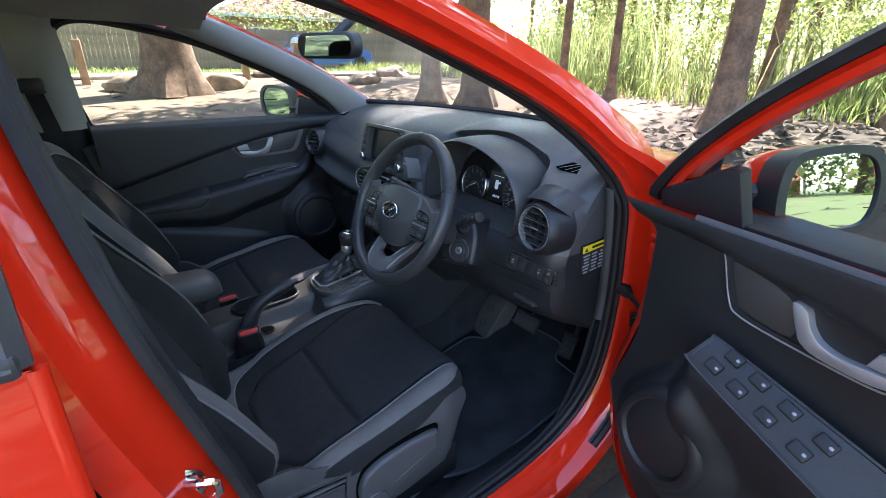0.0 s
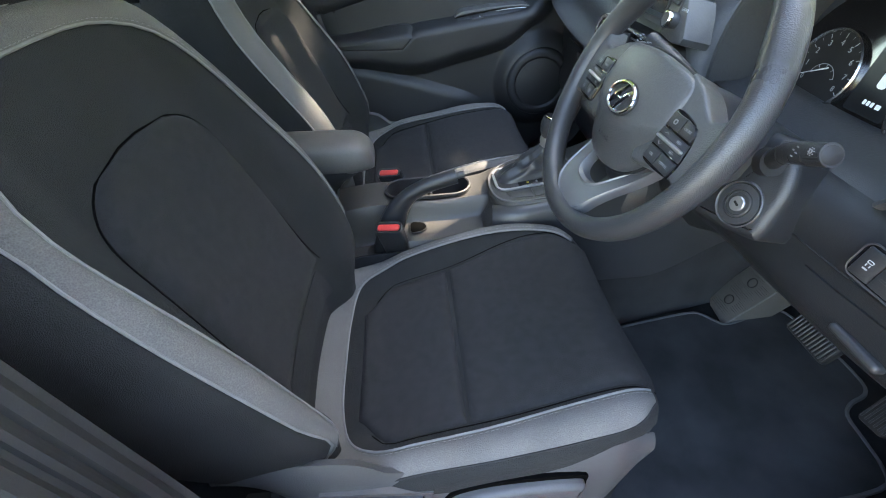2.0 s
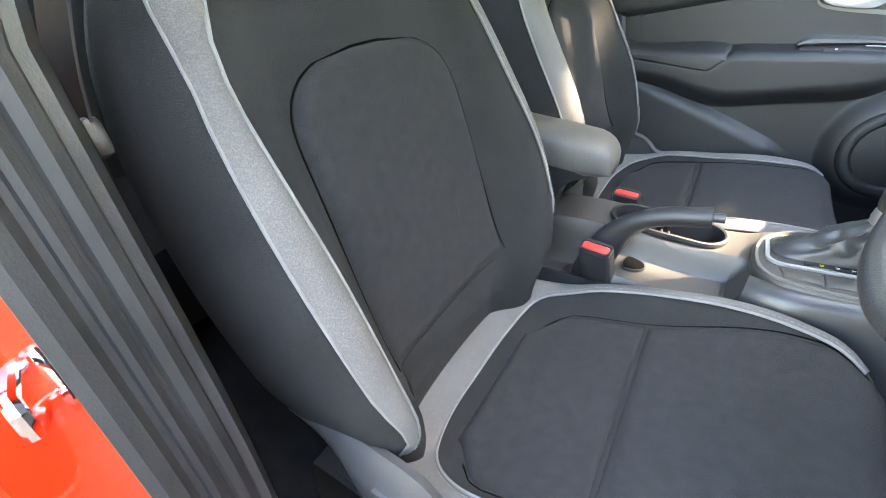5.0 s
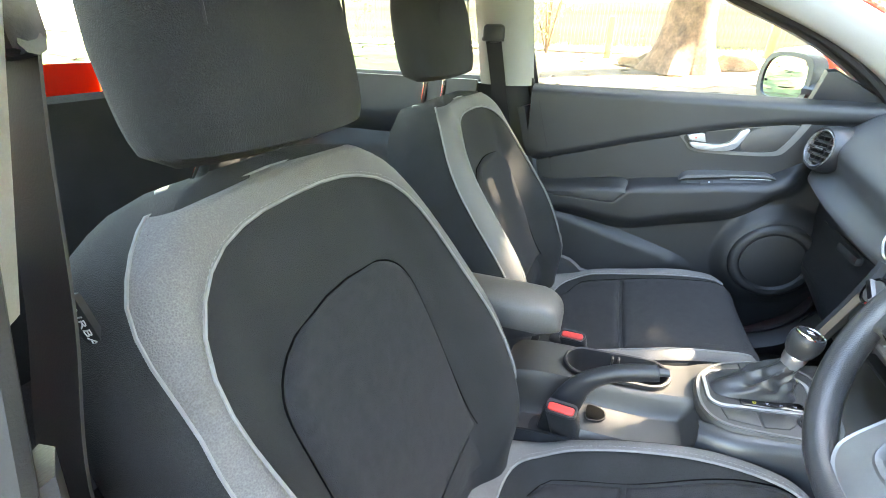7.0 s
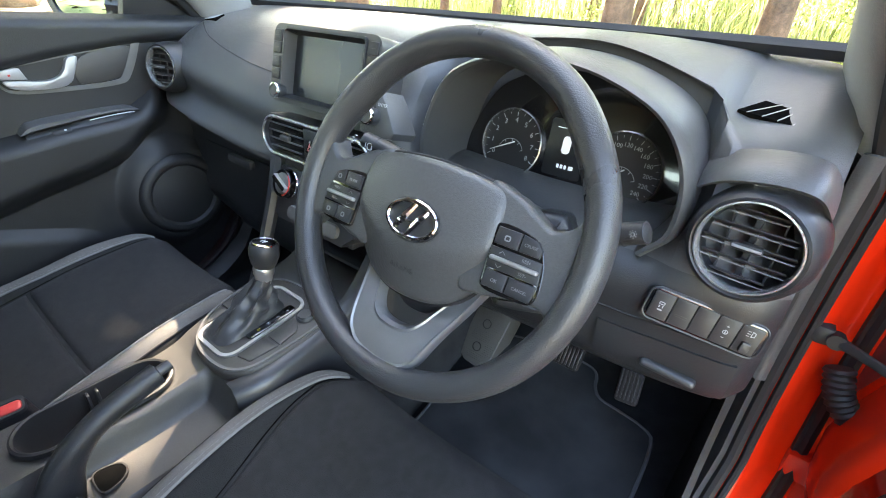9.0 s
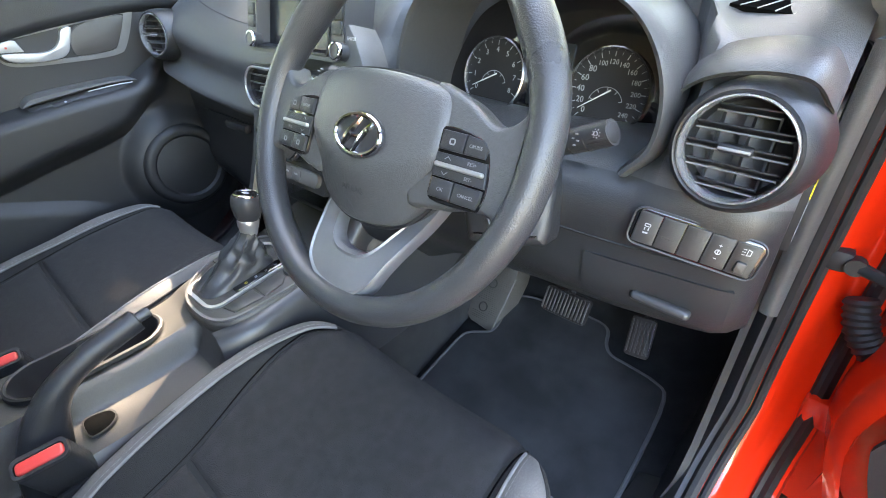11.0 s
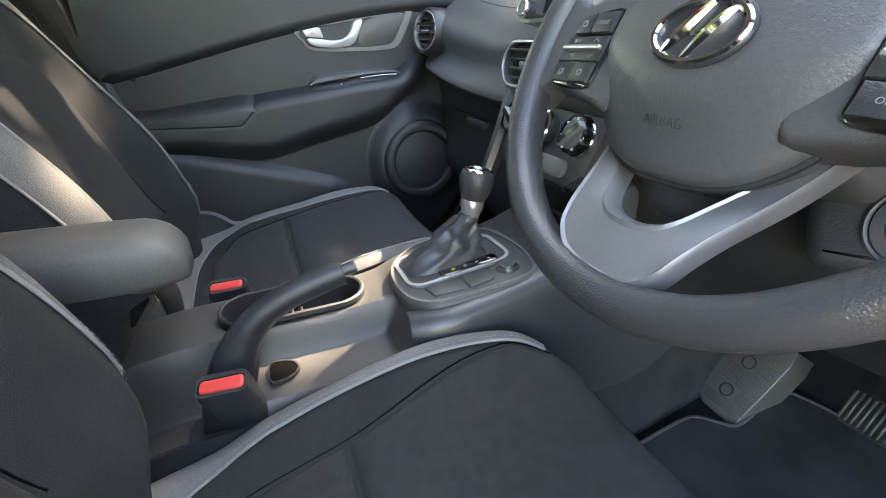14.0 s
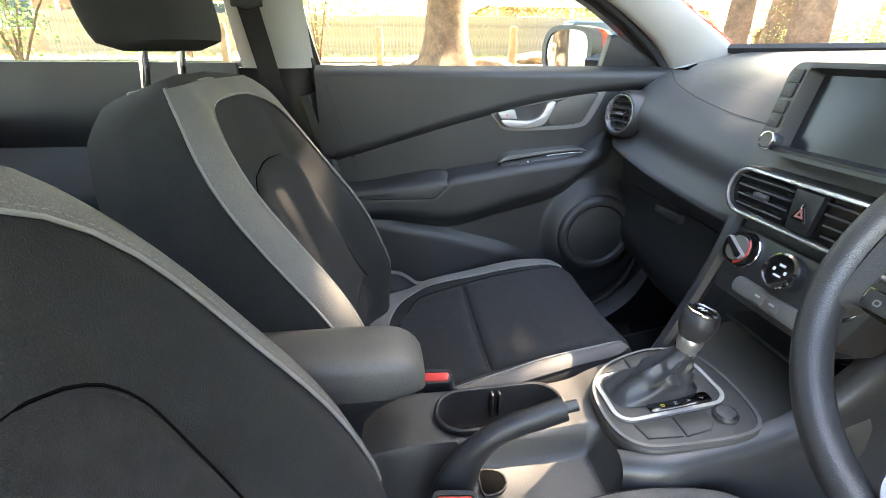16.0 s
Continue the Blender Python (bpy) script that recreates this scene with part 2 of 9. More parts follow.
def slab(bm, grid, thick, wrap=False):
    """A sheet of a grid of points, with a thickness along its normals."""
    g = np.array([[tuple(p) for p in r] for r in grid], float)
    du, dv = np.gradient(g, axis=0), np.gradient(g, axis=1)
    nrm = np.cross(du, dv)
    nrm /= np.maximum(np.linalg.norm(nrm, axis=2, keepdims=True), 1e-9)
    back = g - nrm * thick
    nu, nv = g.shape[:2]
    f = [[bm.verts.new(tuple(g[i, j])) for j in range(nv)] for i in range(nu)]
    b = [[bm.verts.new(tuple(back[i, j])) for j in range(nv)] for i in range(nu)]
    for i in range(nu - 1):
        for j in range(nv - 1):
            bm.faces.new((f[i][j], f[i + 1][j], f[i + 1][j + 1], f[i][j + 1]))
            bm.faces.new((b[i][j], b[i][j + 1], b[i + 1][j + 1], b[i + 1][j]))
    for i in range(nu - 1):
        bm.faces.new((f[i][0], b[i][0], b[i + 1][0], f[i + 1][0]))
        bm.faces.new((f[i][-1], f[i + 1][-1], b[i + 1][-1], b[i][-1]))
    for j in range(nv - 1):
        bm.faces.new((f[0][j], f[0][j + 1], b[0][j + 1], b[0][j]))
        bm.faces.new((f[-1][j], b[-1][j], b[-1][j + 1], f[-1][j + 1]))
    return bm


def tube(bm, pts, r, n=8, closed=False, flat=1.0):
    """A round bar along points; r: one radius or one for each."""
    pts = [Vector(p) for p in pts]
    k = len(pts)
    rings, up = [], Vector((0.13, 0.21, 0.97))
    for i, p in enumerate(pts):
        a = pts[i - 1] if (i or closed) else p
        b = pts[(i + 1) % k] if (i + 1 < k or closed) else p
        t = (b - a).normalized()
        s = t.cross(up)
        if s.length < 1e-4:
            s = t.cross(Vector((1, 0, 0)))
        s.normalize()
        u = s.cross(t)
        up = u
        rad = r[i] if hasattr(r, "__len__") else r
        rings.append([p + (s * math.cos(2 * math.pi * j / n) + u * flat * math.sin(2 * math.pi * j / n)) * rad for j in range(n)])
    if closed:
        rings.append(rings[0])
        return loft(bm, rings, cap=False)
    return loft(bm, rings)


def lathe(bm, prof, m, n=32, cap=True):
    """Turns (radius, height) points about m's z axis."""
    rings = [[m @ Vector((r * math.cos(2 * math.pi * j / n), r * math.sin(2 * math.pi * j / n), w)) for j in range(n)] for r, w in prof]
    return loft(bm, rings, cap=cap)


def prism(bm, outline, m, w0, w1, bevel=0.0, seg=2, taper=1.0):
    """A flat outline (u, v) raised from w0 to w1 in the frame m, with a rounded upper edge."""
    o = [np.array(p[:2], float) for p in outline]
    c = sum(o) / len(o)
    n = len(o)

    def inset(d):
        if not d:
            return o
        out = []
        for i in range(n):
            e1, e2 = o[i] - o[i - 1], o[(i + 1) % n] - o[i]
            n1 = np.array((-e1[1], e1[0])) / max(np.linalg.norm(e1), 1e-9)
            n2 = np.array((-e2[1], e2[0])) / max(np.linalg.norm(e2), 1e-9)
            nn = n1 + n2
            nn /= max(np.linalg.norm(nn), 1e-6)
            out.append(o[i] + nn * d * sgn)
        return out
    area = sum(o[i - 1][0] * o[i][1] - o[i][0] * o[i - 1][1] for i in range(n))
    sgn = 1 if area > 0 else -1
    rings = [[m @ Vector((p[0], p[1], w0)) for p in o]]
    if bevel:
        for k in range(seg + 1):
            a = math.pi / 2 * k / seg
            rings.append([m @ Vector((p[0], p[1], w1 - bevel + bevel * math.sin(a))) for p in inset(bevel * (1 - math.cos(a)))])
    else:
        rings.append([m @ Vector((c[0] + (p[0] - c[0]) * taper, c[1] + (p[1] - c[1]) * taper, w1)) for p in o])
    return loft(bm, rings)


def rrect(w, h, r, n=5, cx=0.0, cy=0.0):
    out = []
    for sx, sy, a0 in ((1, 1, 0), (-1, 1, 90), (-1, -1, 180), (1, -1, 270)):
        for k in range(n + 1):
            a = radians(a0 + 90 * k / n)
            out.append((cx + sx * (w / 2 - r) + r * math.cos(a), cy + sy * (h / 2 - r) + r * math.sin(a)))
    return out


def frame_prism(bm, outer, inner, m, w0, w1):
    """A flat frame between two outlines with the same number of points."""
    rings = [[m @ Vector((*p, w)) for p in o] for o, w in ((outer, w0), (outer, w1), (inner, w1), (inner, w0), (outer, w0))]
    return loft(bm, rings, cap=False)


def basis(o, u, v):
    """A frame with its origin, u, v and their normal."""
    u = Vector(u).normalized()
    w = u.cross(Vector(v)).normalized()
    v = w.cross(u)
    m = Matrix((u, v, w)).transposed().to_4x4()
    m.translation = o
    return m


def words(name, text, m, size, material, parent):
    """Raised lettering, centred in the frame m."""
    cu = bpy.data.curves.new(name, "FONT")
    cu.body, cu.size, cu.align_x, cu.align_y, cu.extrude, cu.resolution_u = text, size, "CENTER", "CENTER", 0.0002, 2
    tmp = bpy.data.objects.new(name, cu)
    scene.collection.objects.link(tmp)
    me = bpy.data.meshes.new_from_object(tmp.evaluated_get(bpy.context.evaluated_depsgraph_get()))
    bpy.data.objects.remove(tmp)
    bm = bmesh.new()
    bm.from_mesh(me)
    bpy.data.meshes.remove(me)
    for v in bm.verts:
        v.co = m @ v.co
    return part(name, bm, material, parent)

# ---------- the car's shell ----------
def x_side(z):
    """Half-width of the door opening's inner edge: upright below the belt, leaning in above."""
    return 0.725 - 0.31 * max(z - 1.02, 0) - 0.12 * max(0.55 - z, 0)


OPENING = [(0.962, 1.045), (0.985, 0.92), (0.995, 0.76), (0.975, 0.59), (0.905, 0.45), (0.76, 0.375), (0.52, 0.352), (0.30, 0.352),
           (0.19, 0.41), (0.145, 0.56), (0.115, 0.74), (0.055, 0.97), (0.012, 1.15), (-0.012, 1.30), (-0.005, 1.395), (0.07, 1.436),
           (0.22, 1.420), (0.40, 1.378), (0.56, 1.318), (0.70, 1.257), (0.815, 1.190), (0.905, 1.118)]
OUTLINE = spline(OPENING, 5, True)


def ring_of(off, dx, side):
    """The opening's outline moved outward by off in its plane, and dx away from the car's middle."""
    n, out = len(OUTLINE), []
    for i in range(n):
        t = OUTLINE[(i + 1) % n] - OUTLINE[i - 1]
        nn = np.array((-t[1], t[0]))
        nn /= np.linalg.norm(nn)
        p = OUTLINE[i] + nn * off * RINGWAY
        out.append((side * (x_side(OUTLINE[i][1]) + dx), p[0], p[1]))
    return out


_a = sum(OUTLINE[i - 1][0] * OUTLINE[i][1] - OUTLINE[i][0] * OUTLINE[i - 1][1] for i in range(len(OUTLINE)))
RINGWAY = -1 if _a > 0 else 1

car = thing("car_body", (0, 0, 0.18), "orange-red small car body with black lower cladding, driver's door open", "car")


def side_frame(side, name):
    bm = bmesh.new()
    prof = [(0.000, 0.000), (0.000, 0.012), (0.010, 0.030), (0.034, 0.040), (0.046, 0.062), (0.052, 0.090), (0.085, 0.098), (0.10, 0.06), (0.05, 0.005)]
    rings = []
    for o, d in prof + prof[:1]:
        full, slim = ring_of(o, d, side), ring_of(o * 0.38, d * (0.55 if d > 0 else 1), side)
        rings.append([tuple(Vector(a).lerp(Vector(b), sstep(1.02, 1.16, p[1]) * sstep(0.10, 0.30, p[0]))) for a, b, p in zip(full, slim, OUTLINE)])
    loft(bm, rings, cap=False)
    frame_ob = part(name, bm, RED, car, "glossy orange-red painted door opening", 60)
    for nm, off, dx, r, m in (("door_seal", -0.004, -0.006, 0.012 if side < 0 else 0.009, RUBBER), ("seal_lip", -0.002, 0.010, 0.006, RUBBER)):
        bm = bmesh.new()
        tube(bm, ring_of(off, dx, side), r, 8, True)
        part(nm, bm, m, frame_ob, "black rubber door seal")
    # broad rubber lip on the centre pillar
    lip = [i for i, p in enumerate(OUTLINE) if p[0] < 0.24 and p[1] < 1.36]
    rings = []
    for o, d in ((-0.003, -0.004), (-0.006, 0.006), (-0.002, 0.014), (-0.002, 0.020), (-0.007, 0.026), (-0.008, 0.036), (-0.004, 0.043), (0.006, 0.042), (0.004, -0.002)):
        r = ring_of(o, d, side)
        rings.append([r[i] for i in lip])
    bm = bmesh.new()
    loft(bm, [list(g) for g in zip(*rings)])
    part("pillar_lip", bm, LIP, frame_ob, "broad dark grey rubber lip", 30)
    bm = bmesh.new()
    prof = [(-0.014, 0.004), (-0.008, -0.034), (0.020, -0.062), (0.040, -0.062), (0.02, -0.02)] if side < 0 else [(-0.006, 0.002), (-0.005, -0.022), (0.020, -0.036), (0.034, -0.036), (0.02, -0.01)]
    idx = [i for i, p in enumerate(OUTLINE) if p[1] < 1.06]
    cut = next((j for j in range(1, len(idx)) if idx[j] != idx[j - 1] + 1), 0)
    idx = idx[cut:] + idx[:cut]
    rings = []
    for o, d in prof:
        r = ring_of(o, d, side)
        rings.append([r[i] for i in idx])
    grid = list(zip(*rings))
    loft(bm, [list(g) for g in grid])
    part("inner_trim", bm, PLASTIC if side < 0 else TRIM_DARK, frame_ob, "black plastic trim along the door opening")
    return frame_ob


right_frame = side_frame(1, "side_frame")
left_frame = side_frame(-1, "side_frame")

# striker and check strap hardware on the driver's side
bm = bmesh.new()
lathe(bm, [(0.030, -0.002), (0.030, 0.004), (0.026, 0.007), (0.018, 0.008)], basis((0.762, 0.040, 0.827), (0, 1, 0.1), (0, -0.1, 1)), 24)
tube(bm, [(0.765, 0.042, 0.845), (0.780, 0.050, 0.846), (0.789, 0.070, 0.844), (0.790, 0.078, 0.840), (0.790, 0.079, 0.822), (0.788, 0.070, 0.813), (0.780, 0.052, 0.810), (0.765, 0.042, 0.810)], 0.0050, 8)
part("striker", bm, CHROME, right_frame, "shiny steel door striker loop")
bm = bmesh.new()
tube(bm, [(0.742, 1.000, 0.806), (0.760, 0.990, 0.806), (0.800, 0.962, 0.806), (0.850, 0.925, 0.804)], [0.0060, 0.0060, 0.0045, 0.0045], 8, flat=1.4)
box(bm, (0.746, 1.000, 0.806), (0.026, 0.030, 0.030), 0.008)
tube(bm, [(0.762, 0.980, 0.806), (0.762, 0.996, 0.806)], 0.011, 12)
part("check_strap", bm, RUBBER, right_frame, "black door check strap")
# black seal standing in the gap between the hinge pillar and the open door
gap = [i for i, p in enumerate(OUTLINE) if p[0] > 0.86 and 0.40 < p[1] < 1.06]
cut_at = next((j for j in range(1, len(gap)) if gap[j] != gap[j - 1] + 1), 0)
gap = gap[cut_at:] + gap[:cut_at]
bm = bmesh.new()
loft(bm, [[ring_of(o, d, 1)[i] for o, d in ((0.044, 0.062), (0.038, 0.064), (0.041, 0.070), (0.036, 0.076), (0.042, 0.084), (0.060, 0.086), (0.060, 0.062))] for i in gap])
part("hinge_seal", bm, RUBBER, right_frame, "black rubber seal in the hinge gap", 40)
for zz in (0.915, 0.56):
    bm = bmesh.new()
    box(bm, (0.815, 1.02, zz), (0.06, 0.035, 0.05), 0.006)
    tube(bm, [(0.845, 1.015, zz - 0.035), (0.845, 1.015, zz + 0.035)], 0.012, 10)
    part("door_hinge", bm, RED, right_frame)
bm = bmesh.new()
tube(bm, spline([(0.785, 1.012, 0.755), (0.800, 1.000, 0.715), (0.828, 0.996, 0.690), (0.868, 1.0, 0.690)], 10), [0.017 + 0.003 * (i % 2) for i in range(31)], 10)
part("cable_boot", bm, RUBBER, right_frame, "ribbed black rubber cable boot")

# rear door hinges in the jamb of the centre pillar
for zz in (0.985, 0.935, 0.62):
    bm = bmesh.new()
    box(bm, (0.770, -0.022, zz), (0.040, 0.030, 0.018), 0.005, pose(0, 0, 0, 12, 0, 14))
    lathe(bm, [(0.0085, 0.0), (0.0085, 0.008), (0.006, 0.010), (0.001, 0.010)], basis((0.782, -0.010, zz + 0.004), (1, 0, 0), (0, 0.5, 1)), 8)
    part("rear_hinge", bm, RED, right_frame, "orange-red rear door hinge with a bolt head", 30)

# outer skin in pieces
def skin(name, ys, zs, xf, label="", material=None, thick=0.006, sides=(1, -1)):
    made = []
    for s in sides:
        bm = bmesh.new()
        slab(bm, [[(s * xf(y, z), y, z) for z in zs] for y in ys], 0.004)
        made.append(part(name, bm, material or RED, car, label, 60))
    return made


def bulge(y, z):
    return 0.838 + 0.030 * math.sin(math.pi * min(max((z - 0.25) / 0.95, 0), 1)) - 0.05 * max(z - 1.0, 0) - 0.03 * max(abs(y) - 1.3, 0)


skin("rear_door", np.linspace(-0.90, -0.028, 18), np.linspace(0.36, 1.086, 14), bulge, "orange-red rear door skin")
skin("front_wing", np.linspace(1.035, 2.10, 14), np.linspace(0.30, 1.02, 10), lambda y, z: bulge(y, z) - 0.10 * max(y - 1.7, 0) - 0.25 * max(z - 0.93, 0), "orange-red front wing")
skin("rear_quarter", np.linspace(-1.70, -0.91, 10), np.linspace(0.36, 1.12, 10), lambda y, z: bulge(y, z) - 0.18 * max(-1.3 - y, 0), "orange-red rear quarter panel")
skin("lower_cladding", np.linspace(-1.65, 2.05, 20), np.linspace(0.17, 0.335, 6), lambda y, z: 0.852 + 0.02 * math.sin((z - 0.17) / 0.165 * 3.1), "black plastic lower cladding", PLASTIC)
for s in (1, -1):
    bm = bmesh.new()
    slab(bm, [[(s * x, y, z) for z in np.linspace(0.36, 0.99, 8)] for x, y in ((0.752, 0.020), (0.744, 0.0), (0.740, -0.04), (0.744, -0.085))], 0.004)
    part("jamb_panel", bm, RED, car, "recessed orange-red pillar face", 60)
    bm = bmesh.new()
    tube(bm, [(s * (bulge(-0.028, z) - 0.006), -0.026, z) for z in np.linspace(0.37, 1.084, 14)], 0.0085, 10)
    part("door_flange", bm, RED, car, "folded front edge of the rear door", 60)
    bm = bmesh.new()
    box(bm, (s * 0.852, -0.46, 1.098), (0.018, 0.86, 0.022), 0.006)
    part("belt_moulding", bm, TRIM_DARK, car, "black window belt moulding")
    bm = bmesh.new()
    slab(bm, [[(s * (0.835 - 0.36 * (z - 1.1)), y, z) for z in np.linspace(1.105, 1.42, 6)] for y in np.linspace(-0.80, -0.06, 6)], 0.004)
    part("rear_window", bm, WINDOW, car, "clear rear side window").visible_shadow = False
    for (y0, z0), (y1, z1), w in (((-0.045, 1.09), (-0.055, 1.43), 0.022), ((-0.82, 1.10), (-0.90, 1.42), 0.03), ((-0.05, 1.425), (-0.90, 1.425), 0.02)):
        bm = bmesh.new()
        tube(bm, [(s * (0.84 - 0.36 * (z0 - 1.1)), y0, z0), (s * (0.84 - 0.36 * (z1 - 1.1)), y1, z1)], w, 8)
        part("rear_door_frame", bm, TRIM_DARK, car)

# bonnet, roof, tail
bm = bmesh.new()
slab(bm, [[(x, y, 1.075 - 0.10 * (y - 1.2) - 0.16 * max(y - 1.7, 0) ** 1.5 - 0.10 * (x / 0.78) ** 4) for x in np.linspace(-0.78, 0.78, 20)] for y in np.linspace(1.24, 2.15, 16)], -0.01)
part("bonnet", bm, RED, car, "orange-red bonnet", 60)
bm = bmesh.new()
slab(bm, [[(x, 1.14 + 0.10 * (1 - (x / 0.8) ** 2) + k * 0.07, 1.085 + 0.01 * k - 0.05 * (x / 0.78) ** 4) for x in np.linspace(-0.76, 0.76, 16)] for k in (0, 0.5, 1)], -0.01)
part("wiper_cowl", bm, PLASTIC, car, "black plastic wiper cowl")
bm = bmesh.new()
roof = [[(x, y, 1.515 - 0.055 * (x / 0.55) ** 4 - 0.05 * max(y - 0.1, 0) ** 2 * 4 - 0.03 * max(-0.6 - y, 0)) for x in np.linspace(-0.565, 0.565, 20)] for y in np.linspace(-1.55, 0.42, 20)]
slab(bm, roof, -0.006)
part("roof_skin", bm, RED, car, "orange-red roof", 60)
for s in (1, -1):
    bm = bmesh.new()
    slab(bm, [[(s * (0.60 + 0.02 * math.sin(k * 1.5)) - s * 0.05 * k, y, 1.435 + 0.03 * k - 0.03 * max(-0.6 - y, 0) - 0.012 * max(y, 0)) for k in np.linspace(0, 1, 4)] for y in np.linspace(-1.5, 0.30, 14)], 0.02)
    part("roof_rail", bm, RED, car)
bm = bmesh.new()
slab(bm, [[(x, -1.55 - 0.18 * k, 1.47 - 0.37 * k) for x in np.linspace(-0.55 - 0.12 * 0.5, 0.61, 8)] for k in (0, 0.5, 1)], 0.004)
part("tail_window", bm, WINDOW, car, "rear window").visible_shadow = False
bm = bmesh.new()
slab(bm, [[(x, -1.73 - 0.03 * math.sin(k * 3), 1.10 - 0.85 * k) for x in np.linspace(-0.80, 0.80, 8)] for k in np.linspace(0, 1, 6)], 0.02)
part("tailgate", bm, RED, car)
bm = bmesh.new()
slab(bm, [[(x, 2.13 + 0.03 * math.sin(k * 3), 0.90 - 0.68 * k) for x in np.linspace(-0.72, 0.72, 8)] for k in np.linspace(0, 1, 6)], -0.02)
part("nose_panel", bm, PLASTIC, car)

# windscreen and its pillars
def ws(a, k):
    """a: -1..1 across, k: 0 at the base, 1 at the roof."""
    base = Vector((0.655 * a, 1.055 + 0.155 * (1 - a * a), 1.150))
    top = Vector((0.535 * a, 0.36 + 0.10 * (1 - a * a), 1.462 + 0.02 * (1 - a * a)))
    p = base.lerp(top, k)
    p.z += 0.03 * math.sin(math.pi * k)
    return p


bm = bmesh.new()
slab(bm, [[ws(a, k) for a in np.linspace(-1, 1, 20)] for k in np.linspace(0, 1, 10)], 0.004)
part("windscreen", bm, WINDSCREEN, car, "clear windscreen").visible_shadow = False
bm = bmesh.new()
tube(bm, [ws(a, 0.0) + Vector((0, -0.005, -0.002)) for a in np.linspace(-1, 1, 24)], 0.012, 6)
part("windscreen_seal", bm, RUBBER, car, "black windscreen edge")
for s in (1, -1):
    W = [(0.700, 0.990, 0.995), (0.692, 0.945, 1.080), (0.662, 0.86, 1.160), (0.632, 0.72, 1.242), (0.605, 0.55, 1.315), (0.575, 0.30, 1.408)]
    S = [(0.668, 1.135, 1.050), (0.648, 1.080, 1.140), (0.632, 0.935, 1.225), (0.605, 0.76, 1.315), (0.570, 0.55, 1.402), (0.538, 0.38, 1.465)]
    bm = bmesh.new()
    rings = []
    for p, q in zip(spline(W, 5), spline(S, 5)):
        p, q = Vector(p), Vector(q)
        n = Vector((-1, -0.25, -0.25)).normalized()
        mid = (p + q) / 2
        ring = [p, p.lerp(q, 0.12) + n * 0.010, mid + n * 0.014, p.lerp(q, 0.88) + n * 0.010, q, q - n * 0.004, p - n * 0.004]
        rings.append([(s * v.x, v.y, v.z) for v in ring])
    loft(bm, rings)
    part("pillar_trim", bm, TRIM_GREY, car, "light grey windscreen pillar trim", 70)
    bm = bmesh.new()
    rings = []
    for p, q in zip(spline(W, 5), spline(S, 5)):
        o = Vector((0.035, 0.03, 0.0))
        rings.append([(s * (v.x + 0.025 + d), v.y + e, v.z + f) for v, d, e, f in ((Vector(p), 0.0, 0.0, 0.0), (Vector(p), 0.030, 0.01, 0.0), (Vector(p).lerp(Vector(q), 0.3), 0.031, 0.008, 0.0), (Vector(p).lerp(Vector(q), 0.62), 0.026, 0.008, 0.003), (Vector(q), 0.012, 0.010, 0.008), (Vector(q), -0.004, 0.012, 0.009), (Vector(q), -0.022, 0.002, 0.002))])
    loft(bm, rings)
    part("windscreen_pillar", bm, RED, car, "orange-red windscreen pillar", 50)

# headliner
bm = bmesh.new()
slab(bm, [[(x, y, 1.475 - 0.05 * (x / 0.55) ** 4 - 0.18 * max(y - 0.1, 0) ** 2 - 0.02 * max(-0.6 - y, 0)) for x in np.linspace(-0.56, 0.56, 16)] for y in np.linspace(-1.55, 0.40, 16)], 0.008)
part("headliner", bm, HEADLINER, car, "pale grey cloth headliner")

# floor, firewall, tunnel
bm = bmesh.new()
ys = [-1.6, -0.9, -0.55, 0.0, 0.6, 0.75, 1.10, 1.22, 1.30, 1.38, 1.42, 1.46]
zs = [0.55, 0.40, 0.29, 0.29, 0.285, 0.285, 0.354, 0.384, 0.47, 0.60, 0.75, 1.02]
slab(bm, [[(x, y, z + (0.06 * sstep(0.62, 0.70, abs(x)))) for x in np.linspace(-0.71, 0.71, 25)] for y, z in zip(ys, zs)], -0.01)
part("floor_carpet", bm, CARPET, car, "black carpet over the floor")
for s in (1, -1):
    bm = bmesh.new()
    kick_edge = pchip([0.30, 0.45, 0.59, 0.76, 0.95], [0.80, 0.90, 0.965, 0.988, 0.978])
    slab(bm, [[(s * (0.690 - 0.03 * sstep(0.45, 0.30, z)), kick_edge(z) + (1.42 - kick_edge(z)) * k, z) for z in np.linspace(0.30, 0.95, 12)] for k in np.linspace(0, 1, 9)], s * 0.01)
    part("kick_panel", bm, PLASTIC, car, "black plastic kick panel")
    bm = bmesh.new()
    rings = [[(s * x, y, z) for x, z in ((0.60, 0.29), (0.625, 0.335), (0.66, 0.352), (0.715, 0.348), (0.715, 0.30), (0.66, 0.28))] for y in np.linspace(0.22, 0.93, 8)]
    loft(bm, rings)
    part("scuff_plate", bm, PLASTIC, car, "black plastic sill scuff plate")

